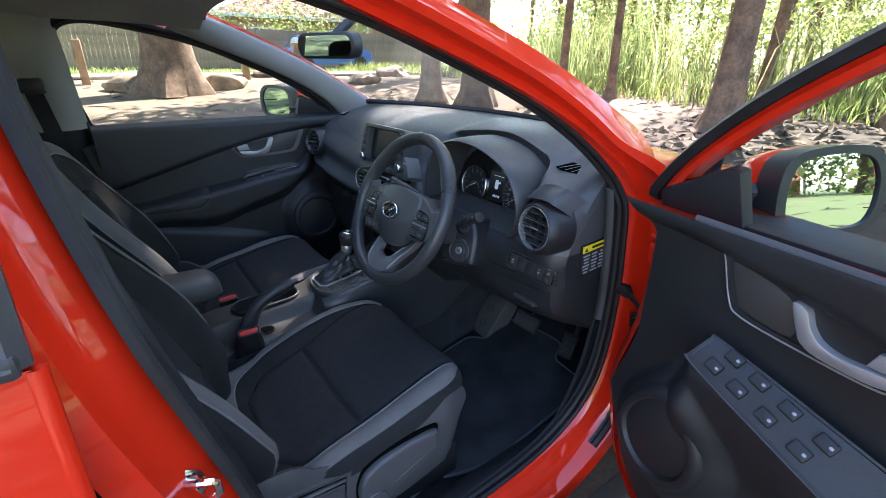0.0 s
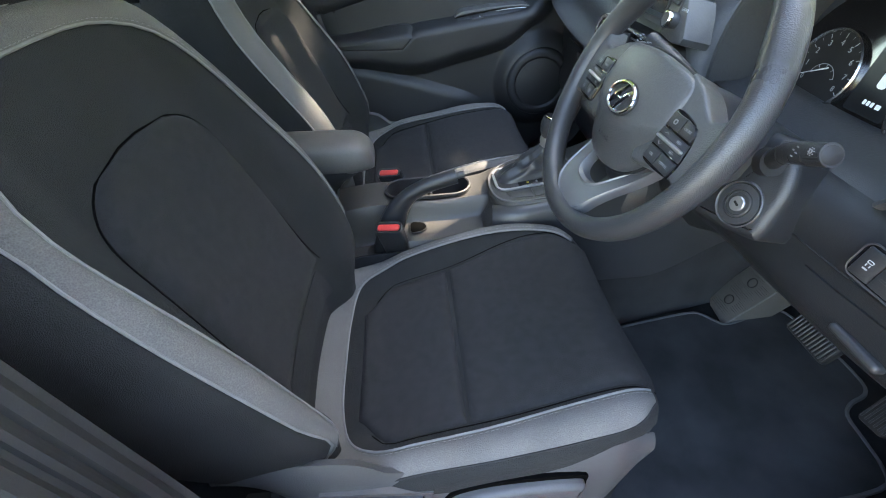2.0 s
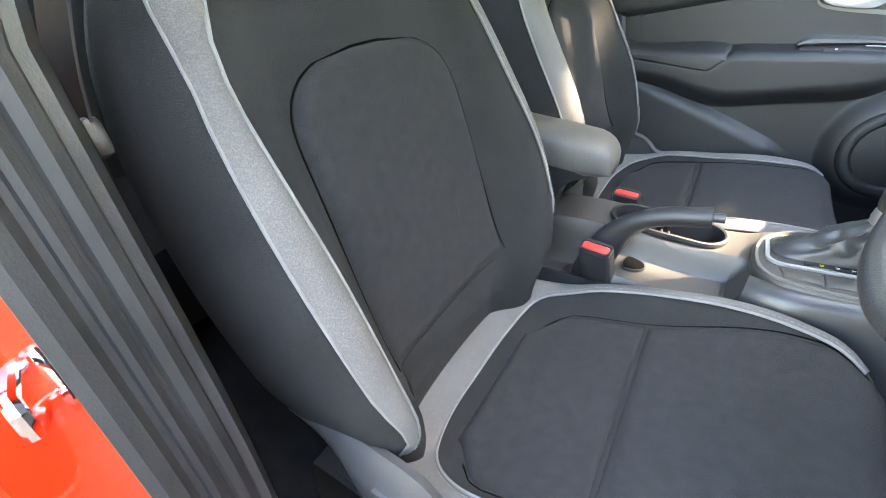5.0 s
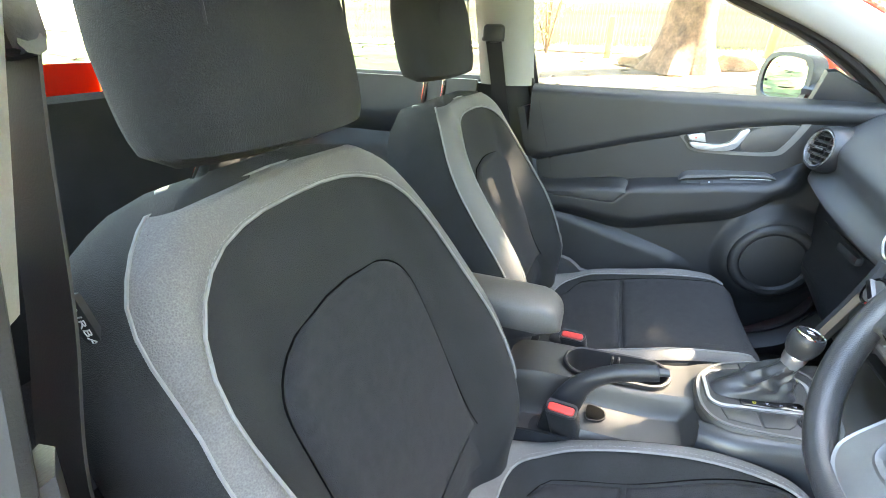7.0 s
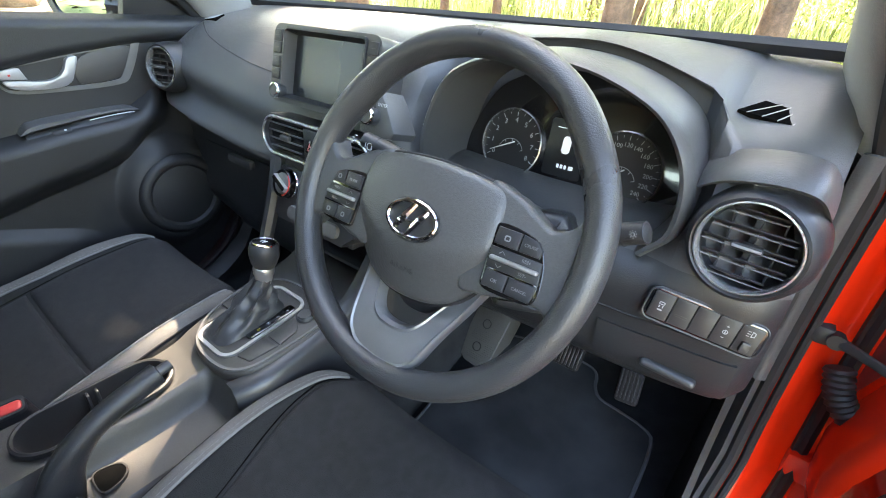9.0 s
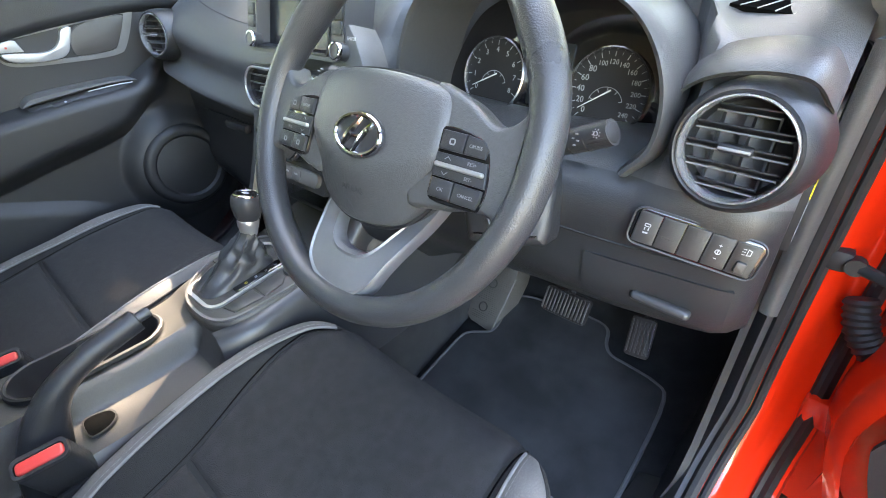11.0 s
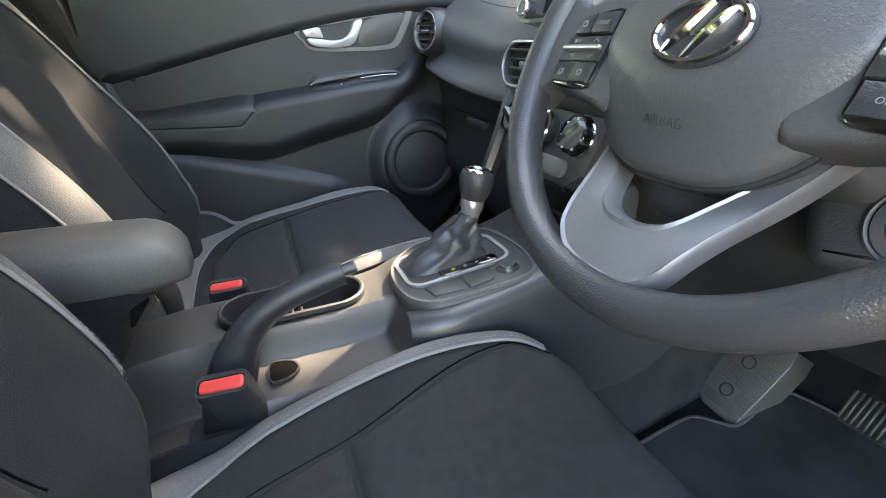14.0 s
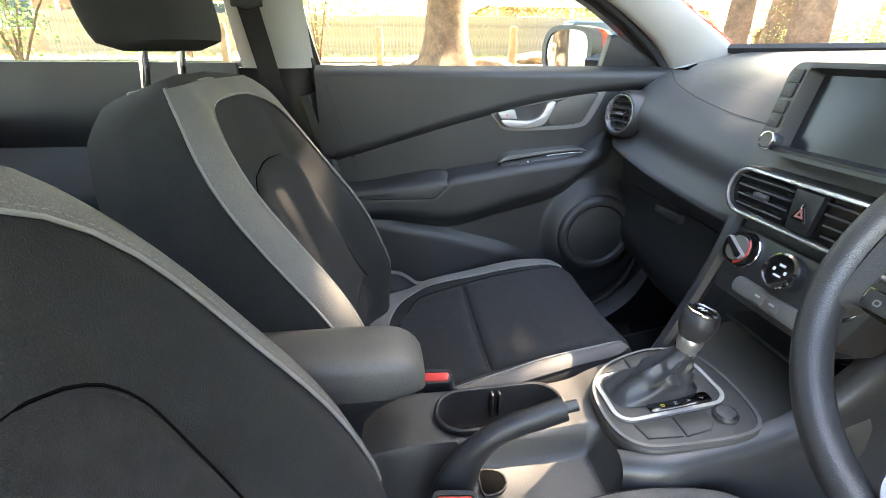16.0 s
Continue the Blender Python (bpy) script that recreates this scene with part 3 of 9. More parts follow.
# inner side trim behind the front doors
for s in (1, -1):
    bm = bmesh.new()
    rings = []
    for z in np.linspace(0.36, 1.10, 12):
        y1 = 0.125 - 0.115 * sstep(0.6, 1.12, z) - (0.02 if s > 0 else 0.0)
        x = x_side(z) - 0.03
        rings.append([(s * (x + 0.025), y1 + 0.015, z), (s * (x + 0.008), y1 - 0.002, z), (s * (x - 0.002), y1 - 0.05, z), (s * (x + 0.0), y1 - 0.14, z), (s * (x + 0.02), y1 - 0.18, z), (s * (x + 0.06), y1 - 0.1, z)])
    loft(bm, rings)
    part("lower_pillar_trim", bm, PLASTIC if s < 0 else RUBBER, car, "black lower centre pillar trim")
    bm = bmesh.new()
    rings = []
    for z in np.linspace(1.10, 1.45, 9):
        y1 = (-0.010 if s > 0 else 0.014) - 0.05 * (z - 1.1)
        x = x_side(z) - 0.03
        rings.append([(s * (x + 0.02), y1 + 0.02, z), (s * (x - 0.012), y1 - 0.005, z), (s * (x - 0.03), y1 - 0.04, z), (s * (x - 0.025), y1 - 0.11, z), (s * (x + 0.0), y1 - 0.14, z), (s * (x + 0.05), y1 - 0.1, z)])
    loft(bm, rings)
    part("upper_pillar_trim", bm, TRIM_GREY, car, "light grey upper centre pillar trim")
    # rear door card
    bm = bmesh.new()
    slab(bm, [[(s * (0.655 + 0.035 * sstep(0.98, 0.93, z) - 0.05 * math.exp(-((z - 0.80) / 0.06) ** 2) + 0.03 * sstep(0.75, 0.5, z)), y, z) for z in np.linspace(0.42, 1.112, 28)] for y in np.linspace(-0.88, -0.13, 10)], s * 0.02)
    part("rear_door_card", bm, PLASTIC, car, "black plastic rear door card")
    bm = bmesh.new()
    slab(bm, [[(s * (0.70 - 0.36 * max(z - 1.1, 0)), y - 0.25 * (z - 1.1), z) for z in np.linspace(0.5, 1.45, 8)] for y in np.linspace(-1.6, -0.9, 5)], s * 0.03)
    part("rear_side_trim", bm, TRIM_DARK, car)

# interior mirror
mirror_thing = thing("interior_mirror", (0, 0.60, 1.36), "black framed interior rear-view mirror on the windscreen", "mirror")
mm = basis((0.0, 0.60, 1.352), (0.96, 0.28, 0.0), (0.0, -0.06, 1.0))
bm = bmesh.new()
prism(bm, rrect(0.235, 0.066, 0.028, 6), mm, -0.028, 0.004, 0.008, 3)
part("mirror_housing", bm, TRIM_DARK, mirror_thing)
bm = bmesh.new()
prism(bm, rrect(0.218, 0.050, 0.022, 6), mm, 0.003, 0.0055)
part("mirror_pane", bm, MIRROR, mirror_thing, "silvered mirror pane")
bm = bmesh.new()
tube(bm, [mm @ Vector((0, 0.01, -0.02)), (0, 0.66, 1.40), (0, 0.70, 1.43)], 0.013, 10)
part("mirror_stem", bm, TRIM_DARK, mirror_thing)

# wheels under the body
for name, x, y in (("road_wheel", 0.75, 1.60), ("road_wheel", -0.75, 1.60), ("road_wheel", 0.75, -1.05), ("road_wheel", -0.75, -1.05)):
    w = thing(name, (x, y, 0.0), "black road tyre on a grey alloy rim", "wheel", "road wheels")
    m = basis((x, y, 0.325), (0, 1, 0), (0, 0, 1))
    bm = bmesh.new()
    lathe(bm, [(0.20, -0.10), (0.29, -0.105), (0.322, -0.085), (0.325, 0), (0.322, 0.085), (0.29, 0.105), (0.20, 0.10)], m, 32)
    part("tyre", bm, RUBBER, w)
    bm = bmesh.new()
    lathe(bm, [(0.0005, -0.07), (0.20, -0.09), (0.212, -0.108), (0.212, 0.108), (0.20, 0.09), (0.0005, 0.07)], m, 24)
    part("rim", bm, SILVER, w)

# ---------- front seats ----------
CUSH_BASE = pchip([0.08, 0.16, 0.235, 0.30, 0.378, 0.47, 0.56, 0.61, 0.64, 0.66, 0.672], [0.515, 0.512, 0.517, 0.540, 0.566, 0.592, 0.612, 0.618, 0.611, 0.592, 0.560])
CUSH_HALF = pchip([0.08, 0.20, 0.35, 0.50, 0.60, 0.64, 0.66, 0.672], [0.235, 0.248, 0.255, 0.250, 0.231, 0.212, 0.188, 0.145])
BOLST = pchip([0.08, 0.16, 0.30, 0.45, 0.58, 0.64, 0.672], [0.012, 0.020, 0.036, 0.036, 0.022, 0.008, 0.0])


def cush_z(s, y):
    h = CUSH_HALF(y)
    a = abs(s) / h
    z = CUSH_BASE(y) + BOLST(y) * (1.0 if s < 0 else 1 - 0.5 * sstep(0.25, 0.45, y)) * sstep(0.58, 0.86, a) - 0.006 * (1 - min(a / 0.6, 1) ** 2)
    if a > 0.86:
        t = min((a - 0.86) / 0.14, 1)
        z -= 0.030 * (1 - math.sqrt(max(1 - t * t, 0)))
    return z


BACK_O, RECLINE = Vector((0, 0.125, 0.53)), radians(20.5)
B_UP, B_OUT = Vector((0, -math.sin(RECLINE), math.cos(RECLINE))) * 1.025, Vector((0, math.cos(RECLINE), math.sin(RECLINE)))
BACK_HALF = pchip([0, 0.06, 0.15, 0.27, 0.38, 0.46, 0.53, 0.57, 0.595, 0.607], [0.210, 0.236, 0.262, 0.272, 0.266, 0.251, 0.222, 0.186, 0.138, 0.07])
BACK_BOL = pchip([0, 0.08, 0.20, 0.35, 0.48, 0.56, 0.607], [0.055, 0.075, 0.070, 0.045, 0.020, 0.008, 0.0])
BACK_MID = pchip([0, 0.09, 0.25, 0.42, 0.53, 0.58, 0.607], [0.010, 0.026, 0.024, 0.014, 0.012, 0.000, -0.030])
BACK_THICK = pchip([0, 0.15, 0.4, 0.55, 0.607], [0.14, 0.185, 0.195, 0.180, 0.125])


def back_half(a, h):
    """Half-width of the seat back: fuller on the side away from the door."""
    return BACK_HALF(h) + (0.018 * sstep(0.0, 0.12, h) * sstep(0.60, 0.42, h) if a < 0 else 0.0)


def back_d(a, h):
    """How far the seat back's front stands out of its plane."""
    k = min(abs(a) / back_half(a, h), 1)
    d = BACK_MID(h) + BACK_BOL(h) * sstep(0.52, 0.84, k) - 0.006 * (1 - min(k / 0.5, 1) ** 2)
    if k > 0.84:
        t = (k - 0.84) / 0.16
        d -= 0.045 * (1 - math.sqrt(max(1 - t * t, 0)))
    return d


def seat_half_profile(n):
    return np.concatenate([np.linspace(-1, -0.84, 7)[:-1], np.linspace(-0.84, 0.84, n), np.linspace(0.84, 1, 7)[1:]])


def front_seat(cx, side, label, head, door_w, head_back=0.0):
    seat = thing("front_seat", (cx, 0.30, 0.29), label, "car seat", "front seats")
    X = lambda s: cx + side * s           # s grows towards the door

    def on_cush(s, y, off=0.0):
        return (X(s), y, cush_z(s, y) + off)

    def on_back(a, h, off=0.0):
        w = back_half(a, h)
        over = max(abs(a) - w, 0)             # past the edge the surface turns back along the side
        p = BACK_O + B_UP * h + B_OUT * (back_d(a, h) + off * (over == 0) - over)
        a = max(min(a, w), -w)
        return (X(a + math.copysign(0.0025 + off if over else 0.0, a)), p.y, p.z)

    # cushion body
    prof = seat_half_profile(25)
    bm = bmesh.new()
    rings = []
    for y in list(np.linspace(0.09, 0.58, 22)) + [0.60, 0.62, 0.635, 0.648, 0.658, 0.666, 0.672]:
        h = CUSH_HALF(y)
        top = [on_cush(p * h, y) for p in prof]
        low = 0.445 + 0.03 * sstep(0.60, 0.67, y)
        ring = top + [(X(h * 0.97), y, 0.6 * top[-1][2] + 0.4 * low), (X(h * 0.90), y, low), (X(-h * 0.97), y, low), (X(-h), y, 0.5 * (top[0][2] + low))]
        rings.append(ring)
    loft(bm, rings)
    part("cushion", bm, BLACK_CLOTH, seat, "black woven cloth cushion", 50)

    def pad(name, rows, m, thick=0.007, lab=""):
        bm = bmesh.new()
        slab(bm, rows, -thick * side)
        return part(name, bm, m, seat, lab, 60)

    # centre panels, parted by a cross seam
    def ins_half(y, sg=1):
        back = 0.055 * (1 - sstep(0.205, 0.272, y)) ** 1.5
        if sg > 0:
            return 0.183 - back - 0.014 * sstep(0.42, 0.62, y)
        return 0.168 - back + 0.022 * sstep(0.36, 0.56, y) - 0.022 * sstep(0.58, 0.65, y)

    def puff(s, y, y0, y1):
        e = min((ins_half(y, s) - abs(s)) / 0.016, (y - y0) / 0.010, (y1 - y) / 0.010, 1)
        return -0.007 + 0.017 * math.sqrt(max(min(e, 1), 0))
    for y0, y1 in ((0.205, 0.3765), (0.3795, 0.664)):
        rows = []
        for y in np.concatenate([[y0, y0 + 0.002, y0 + 0.005], np.linspace(y0 + 0.010, y1 - 0.010, 17), [y1 - 0.005, y1 - 0.002, y1]]):
            us = np.concatenate([[-1, -0.975, -0.94], np.linspace(-0.88, 0.88, 17), [0.94, 0.975, 1]])
            rows.append([on_cush(u * ins_half(y, u), y, puff(u * ins_half(y, u), y, y0, y1)) for u in us])
        pad("seat_panel", rows, INSERT_CLOTH, 0.006, "black cloth centre panel")

    # grey band: inner edge, rear, outer edge as one U
    def band(edges, nm="grey_band"):
        rows = []
        for (s0, y0), (s1, y1) in edges:
            r = []
            for k in np.linspace(0, 1, 9):
                s, y = s0 + (s1 - s0) * k, y0 + (y1 - y0) * k
                s = max(min(s, CUSH_HALF(y) * 0.995), -CUSH_HALF(y) * 0.995)
                r.append(on_cush(s, y, 0.0008 + 0.0035 * math.sqrt(max(1 - (2 * k - 1) ** 2, 0))))
            rows.append(r)
        return rows
    inner = spline([(-0.172, 0.632), (-0.192, 0.59), (-0.205, 0.52), (-0.212, 0.42), (-0.212, 0.33), (-0.203, 0.25), (-0.175, 0.195), (-0.10, 0.180), (0.0, 0.177), (0.10, 0.180), (0.168, 0.200), (0.198, 0.25), (0.202, 0.33), (0.198, 0.42), (0.189, 0.52), (0.180, 0.60), (0.176, 0.640)], 5)
    outer = spline([(-0.186, 0.640), (-0.218, 0.60), (-0.236, 0.52), (-0.243, 0.42), (-0.243, 0.33), (-0.238, 0.24), (-0.230, 0.16), (-0.12, 0.125), (0.0, 0.120), (0.12, 0.125), (0.222, 0.16), (0.240, 0.25), (0.2435, 0.33), (0.2435, 0.42), (0.240, 0.52), (0.226, 0.60), (0.194, 0.642)], 5)
    inner_cush = inner
    pad("grey_band", band(list(zip(inner, outer))), GREY_CLOTH, 0.004, "mid-grey cloth edge band")
    bm = bmesh.new()
    tube(bm, [on_cush(p[0], p[1], 0.003) for p in inner], 0.0020, 6)
    part("piping", bm, PIPING, seat, "pale grey piping")
    bm = bmesh.new()
    tube(bm, [on_cush(p[0] * 1.0, p[1], 0.001) for p in outer], 0.0016, 6)
    part("seam", bm, THREAD, seat)
    # stitched seam from the cross seam to the front corner
    for sg in (-1, 1):
        bm = bmesh.new()
        tube(bm, [on_cush(sg * (ins_half(y, sg) + 0.002), y, -0.0005) for y in np.linspace(0.23, 0.655, 24)], 0.0013, 6)
        # shade in the seam's groove, coloured in as a black line
        part("seam", bm, SHADE_BLACK, seat)

    # seat back body
    bm = bmesh.new()
    rings = []
    for h in list(np.linspace(-0.03, 0.54, 26)) + [0.56, 0.575, 0.588, 0.598, 0.604, 0.607]:
        hh = max(h, 0)
        fr = [on_back(p * back_half(p, hh), hh) for p in prof]
        if h < 0:
            fr = [(x, y + 0.0, z + h) for x, y, z in fr]
        t = BACK_THICK(hh)
        bk = []
        for p in (1.0, 0.9, 0.6, 0.2, -0.2, -0.6, -0.9, -1.0):
            q = BACK_O + B_UP * h + B_OUT * (BACK_MID(hh) - t * (0.45 if abs(p) == 1 else (0.85 if abs(p) == 0.9 else 1.0)))
            bk.append((X(p * back_half(p, hh)), q.y, q.z))
        rings.append(fr + bk)
    loft(bm, rings)
    part("seat_back", bm, BLACK_CLOTH, seat, "black woven cloth seat back", 50)

    # centre panel of the back, arched at its head
    def arch(hw0, hw1, h0, h1, r):
        """Half-width of an arched panel at a height."""
        def at(h):
            k = (h - h0) / (h1 - h0)
            w = hw0 + (hw1 - hw0) * k
            if h > h1 - r:
                t = (h - (h1 - r)) / r
                w *= max(1 - t ** 2.9, 0) ** (1 / 2.9)
            return max(w, 0.003)
        return at

    def back_panel(name, fw, h0, h1, m, lift, lab, n=30):
        rows = []
        hs = np.concatenate([np.linspace(h0, h1 - 0.05, n), h1 - 0.05 * np.cos(np.linspace(0, math.pi / 2, 12))[1:]])
        for h in hs:
            w = fw(h)
            us = np.concatenate([[-1, -0.97, -0.93], np.linspace(-0.86, 0.86, 17), [0.93, 0.97, 1]])
            rows.append([on_back(u * w - 0.002, h, -0.004 + lift * math.sqrt(max(min((1 - abs(u)) * w / 0.014, (h1 - h) / 0.014, (h - h0) / 0.014, 1), 0))) for u in us])
        bm = bmesh.new()
        slab(bm, rows, 0.006 * side)
        return part(name, bm, m, seat, lab, 60)
    f_in = arch(0.154, 0.152, 0.085, 0.437, 0.100)
    back_panel("back_panel", f_in, 0.085, 0.437, INSERT_CLOTH, 0.016, "black flecked cloth back panel")
    rows = [[on_back(u * 0.138, h, 0.002 + 0.004 * math.sin(math.pi * (h - 0.02) / 0.06)) for u in np.linspace(-1, 1, 15)] for h in np.linspace(0.02, 0.08, 6)]
    bm = bmesh.new()
    slab(bm, rows, 0.005 * side)
    part("lower_panel", bm, BLACK_CLOTH, seat, "", 60)

    bm = bmesh.new()
    # black line along the panel edge in place of groove shade
    tube(bm, [on_back(-f_in(h) - 0.004, h, 0.0005) for h in np.linspace(0.09, 0.4369, 40)] + [on_back(f_in(h) + 0.000, h, 0.0005) for h in np.linspace(0.4369, 0.09, 40)], 0.0014, 6)
    part("seam", bm, SHADE_BLACK, seat, "seam with its groove shade drawn as a black line")

    # grey arch band round the black panel
    inner, outer = [], []
    def aw(h):
        return arch(0.262, 0.222, 0.0, 0.556, 0.19)(h)
    hs = list(np.linspace(0.03, 0.43, 16)) + [0.460, 0.49, 0.513, 0.530, 0.543, 0.551, 0.555]
    aw_door = arch(door_w, door_w + (0.020 if side > 0 else -0.022), 0.0, 0.556, 0.19)
    left = [(-aw(h), h) for h in hs]
    right = [(aw_door(h), h) for h in hs[::-1]]
    inn = left + [(0.0, 0.5560)] + right
    def oh(h):
        return BACK_HALF(min(h, 0.606)) - 0.004
    # outer edge follows the silhouette and closes over the shoulders
    ohs = list(np.linspace(0.02, 0.46, 16)) + [0.49, 0.512, 0.533, 0.551, 0.566, 0.579, 0.587]
    lo = [(-(back_half(-1, min(h, 0.606)) - 0.004), h) for h in ohs]
    ro = [(oh(h) - 0.016 * sstep(0.54, 0.42, h) * sstep(0.0, 0.06, h), h) for h in ohs[::-1]]
    out = lo + [(0.0, 0.592)] + ro
    rows = []
    for (a0, h0), (a1, h1) in zip(inn, out):
        r = []
        for k in np.linspace(0, 1, 11):
            a, h = a0 + (a1 - a0) * k, h0 + (h1 - h0) * k
            r.append(on_back(a, h, 0.0025 + 0.003 * math.sqrt(max(1 - (2 * k - 1) ** 2, 0))))
        rows.append(r)
    bm = bmesh.new()
    slab(bm, rows, -0.004 * side)
    part("grey_arch", bm, GREY_CLOTH, seat, "mid-grey cloth arch band", 60)
    bm = bmesh.new()
    tube(bm, [on_back(a, h, 0.003) for a, h in inn], 0.0022, 6)
    part("piping", bm, PIPING, seat, "pale grey piping")
    bm = bmesh.new()
    tube(bm, [on_back(a, h, 0.0015) for a, h in out], 0.0020, 6)
    part("piping", bm, PIPING, seat, "pale grey piping")

    # twin stitching beside the grey band
    def stitches(points, at):
        bm = bmesh.new()
        run = 0.0
        for (a0, h0), (a1, h1) in zip(points, points[1:]):
            ln = math.hypot(a1 - a0, h1 - h0)
            while run < ln:
                k0, k1 = run / ln, min(run / ln + 0.0045 / max(ln, 1e-6), 1.0)
                tube(bm, [at(a0 + (a1 - a0) * k, h0 + (h1 - h0) * k) for k in (k0, k1)], 0.0004, 5)
                run += 0.0075
            run -= ln
        return part("stitching", bm, STITCH, seat, "pale grey stitching")
    off_line = [(a + (b[0] - a) * 0.10, h + (b[1] - h) * 0.10) for (a, h), b in zip(inn, out)]
    stitches(off_line, lambda a, h: on_back(a, h, 0.0062))
    stitches([(p[0] * 1.035, p[1]) for p in inner_cush], lambda a, y: on_cush(a, y, 0.0042))

    # head rest on two posts
    hc = BACK_O + B_UP * head + B_OUT * (-0.002 - head_back)
    hm = Matrix((Vector((side, 0, 0)), B_OUT, B_UP.normalized())).transposed().to_4x4()
    tilt = Matrix.Rotation(radians(-17), 4, "X")
    hm.translation = (cx, hc.y, hc.z)
    hm = hm @ tilt
    bm = bmesh.new()
    rings = []
    for k in np.linspace(-1, 1, 17):
        e = (1 - abs(k) ** 4) ** (1 / 4)
        ring = []
        for j in range(36):
            a = 2 * math.pi * j / 36
            ca, sa = math.cos(a), math.sin(a)
            q = (abs(ca) ** 3.0 + abs(sa) ** 3.0) ** (-1 / 3.0)
            wx, wy = (0.146 - 0.014 * (k > 0) * k) * (0.86 + 0.14 * e), 0.072 * (0.35 + 0.65 * e)
            y = q * sa * wy - 0.018 * (q * ca) ** 2 * (1 if sa > 0 else 0.4) - 0.012 * k
            ring.append(hm @ Vector((q * ca * wx, y, 0.096 * k)))
        rings.append(ring)
    loft(bm, rings)
    part("headrest", bm, BLACK_CLOTH, seat, "black cloth head rest", 50)
    for sg in (-1, 1):
        bm = bmesh.new()
        tube(bm, [hm @ Vector((sg * 0.105, 0.066 - 0.018, z)) for z in np.linspace(-0.085, 0.080, 12)], 0.0016, 5)
        part("seam", bm, THREAD, seat)
        bm = bmesh.new()
        p0 = BACK_O + B_UP * 0.583 + B_OUT * (-0.072 - max(head_back, 0.0))
        p1 = hm @ Vector((side * sg * 0.07, 0.0, -0.07))
        tube(bm, [(X(sg * 0.07), p0.y, p0.z), (X(sg * 0.07), p1.y, p1.z)], 0.0065, 12)
        part("headrest_post", bm, CHROME, seat, "chromed head rest post")
        bm = bmesh.new()
        m = basis((X(sg * 0.07), p0.y - 0.004, p0.z + 0.016), (1, 0, 0), (0, 1, 0.2))
        prism(bm, [(0.028 * math.cos(t), 0.019 * math.sin(t)) for t in np.linspace(0, 2 * math.pi, 20, endpoint=False)], m, -0.02, 0.006, 0.003, 2)
        part("post_collar", bm, TRIM_DARK, seat)

    # plastic side shield with lever and height handle on the door side
    top = pchip([0.03, 0.10, 0.177, 0.225, 0.262, 0.335, 0.456, 0.58, 0.640], [0.600, 0.606, 0.604, 0.594, 0.566, 0.562, 0.574, 0.588, 0.575])
    bot = pchip([0.03, 0.096, 0.183, 0.372, 0.569, 0.61, 0.640], [0.565, 0.545, 0.428, 0.365, 0.395, 0.460, 0.530])

    def shield_s(y, z):
        k = (z - bot(y)) / (top(y) - bot(y))
        return 0.238 + 0.014 * math.sin(math.pi * min(max(k, 0), 1)) ** 0.6 - 0.022 * sstep(0.57, 0.64, y) - 0.012 * sstep(0.16, 0.05, y)
    bm = bmesh.new()
    rows = [[(X(shield_s(y, bot(y) + (top(y) - bot(y)) * k)), y, bot(y) + (top(y) - bot(y)) * k) for k in np.linspace(0, 1, 13)] for y in np.linspace(0.03, 0.640, 36)]
    slab(bm, rows, 0.012 * side)
    part("side_shield", bm, SHIELD, seat, "dark grey plastic seat side shield", 50)
    face = lambda y, z, lean=0.0: basis((X(shield_s(y, z)), y, z), (0, side, lean * side), (0, 0, 1))      # its normal points to the door
    U = lambda pts, y0, z0: [(side * (y - y0), z - z0) for y, z in pts]
    # recline lever in its recess
    rec = [(0.178, 0.538), (0.190, 0.546), (0.298, 0.533), (0.306, 0.522), (0.300, 0.456), (0.288, 0.444), (0.200, 0.462), (0.186, 0.478)]
    m = face(0.242, 0.495)
    loop = [tuple(p) for p in spline(U(rec, 0.242, 0.495), 4, True)]
    grow = lambda k: [(p[0] * k, p[1] * k) for p in loop]
    bm = bmesh.new()
    frame_prism(bm, grow(1.16), grow(1.0), m, -0.012, 0.0035)
    part("lever_surround", bm, SHIELD, seat, "moulded lip round the lever recess", 60)
    # flat black fill paints the shade of a deeper recess
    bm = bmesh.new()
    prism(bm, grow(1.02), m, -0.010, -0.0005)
    part("lever_recess", bm, SHADE_BLACK, seat, "flat black fill for shade in the lever recess")
    bm = bmesh.new()
    prism(bm, [(p[0] * 0.95, p[1] * 0.86 - 0.002) for p in loop], m, -0.006, 0.0075, 0.005, 3)
    lever = part("recline_lever", bm, SHIELD, seat, "smooth dark grey recline lever", 50)
    bm = bmesh.new()
    frame_prism(bm, rrect(0.062, 0.044, 0.007, 5, side * 0.014, 0.0), rrect(0.060, 0.042, 0.006, 5, side * 0.014, 0.0), m, 0.0070, 0.0079)
    part("lever_groove", bm, CONSOLE, lever)
    # long height handle that turns about a round hub
    hand = [(0.330, 0.470), (0.338, 0.500), (0.360, 0.522), (0.420, 0.536), (0.520, 0.536), (0.532, 0.520), (0.528, 0.484), (0.505, 0.468), (0.430, 0.440), (0.392, 0.412), (0.358, 0.396), (0.336, 0.420)]
    m = face(0.420, 0.475)
    loop = [tuple(p) for p in spline(U(hand, 0.420, 0.475), 4, True)]
    # raised black strip drawn for the shade round the handle
    bm = bmesh.new()
    frame_prism(bm, [(p[0] * 1.05, p[1] * 1.14) for p in loop], loop, m, -0.012, 0.0012)
    part("handle_gap", bm, SHADE_BLACK, seat, "black strip for shade in the gap round the height handle")
    bm = bmesh.new()
    prism(bm, loop, m, -0.010, 0.016, 0.009, 4)
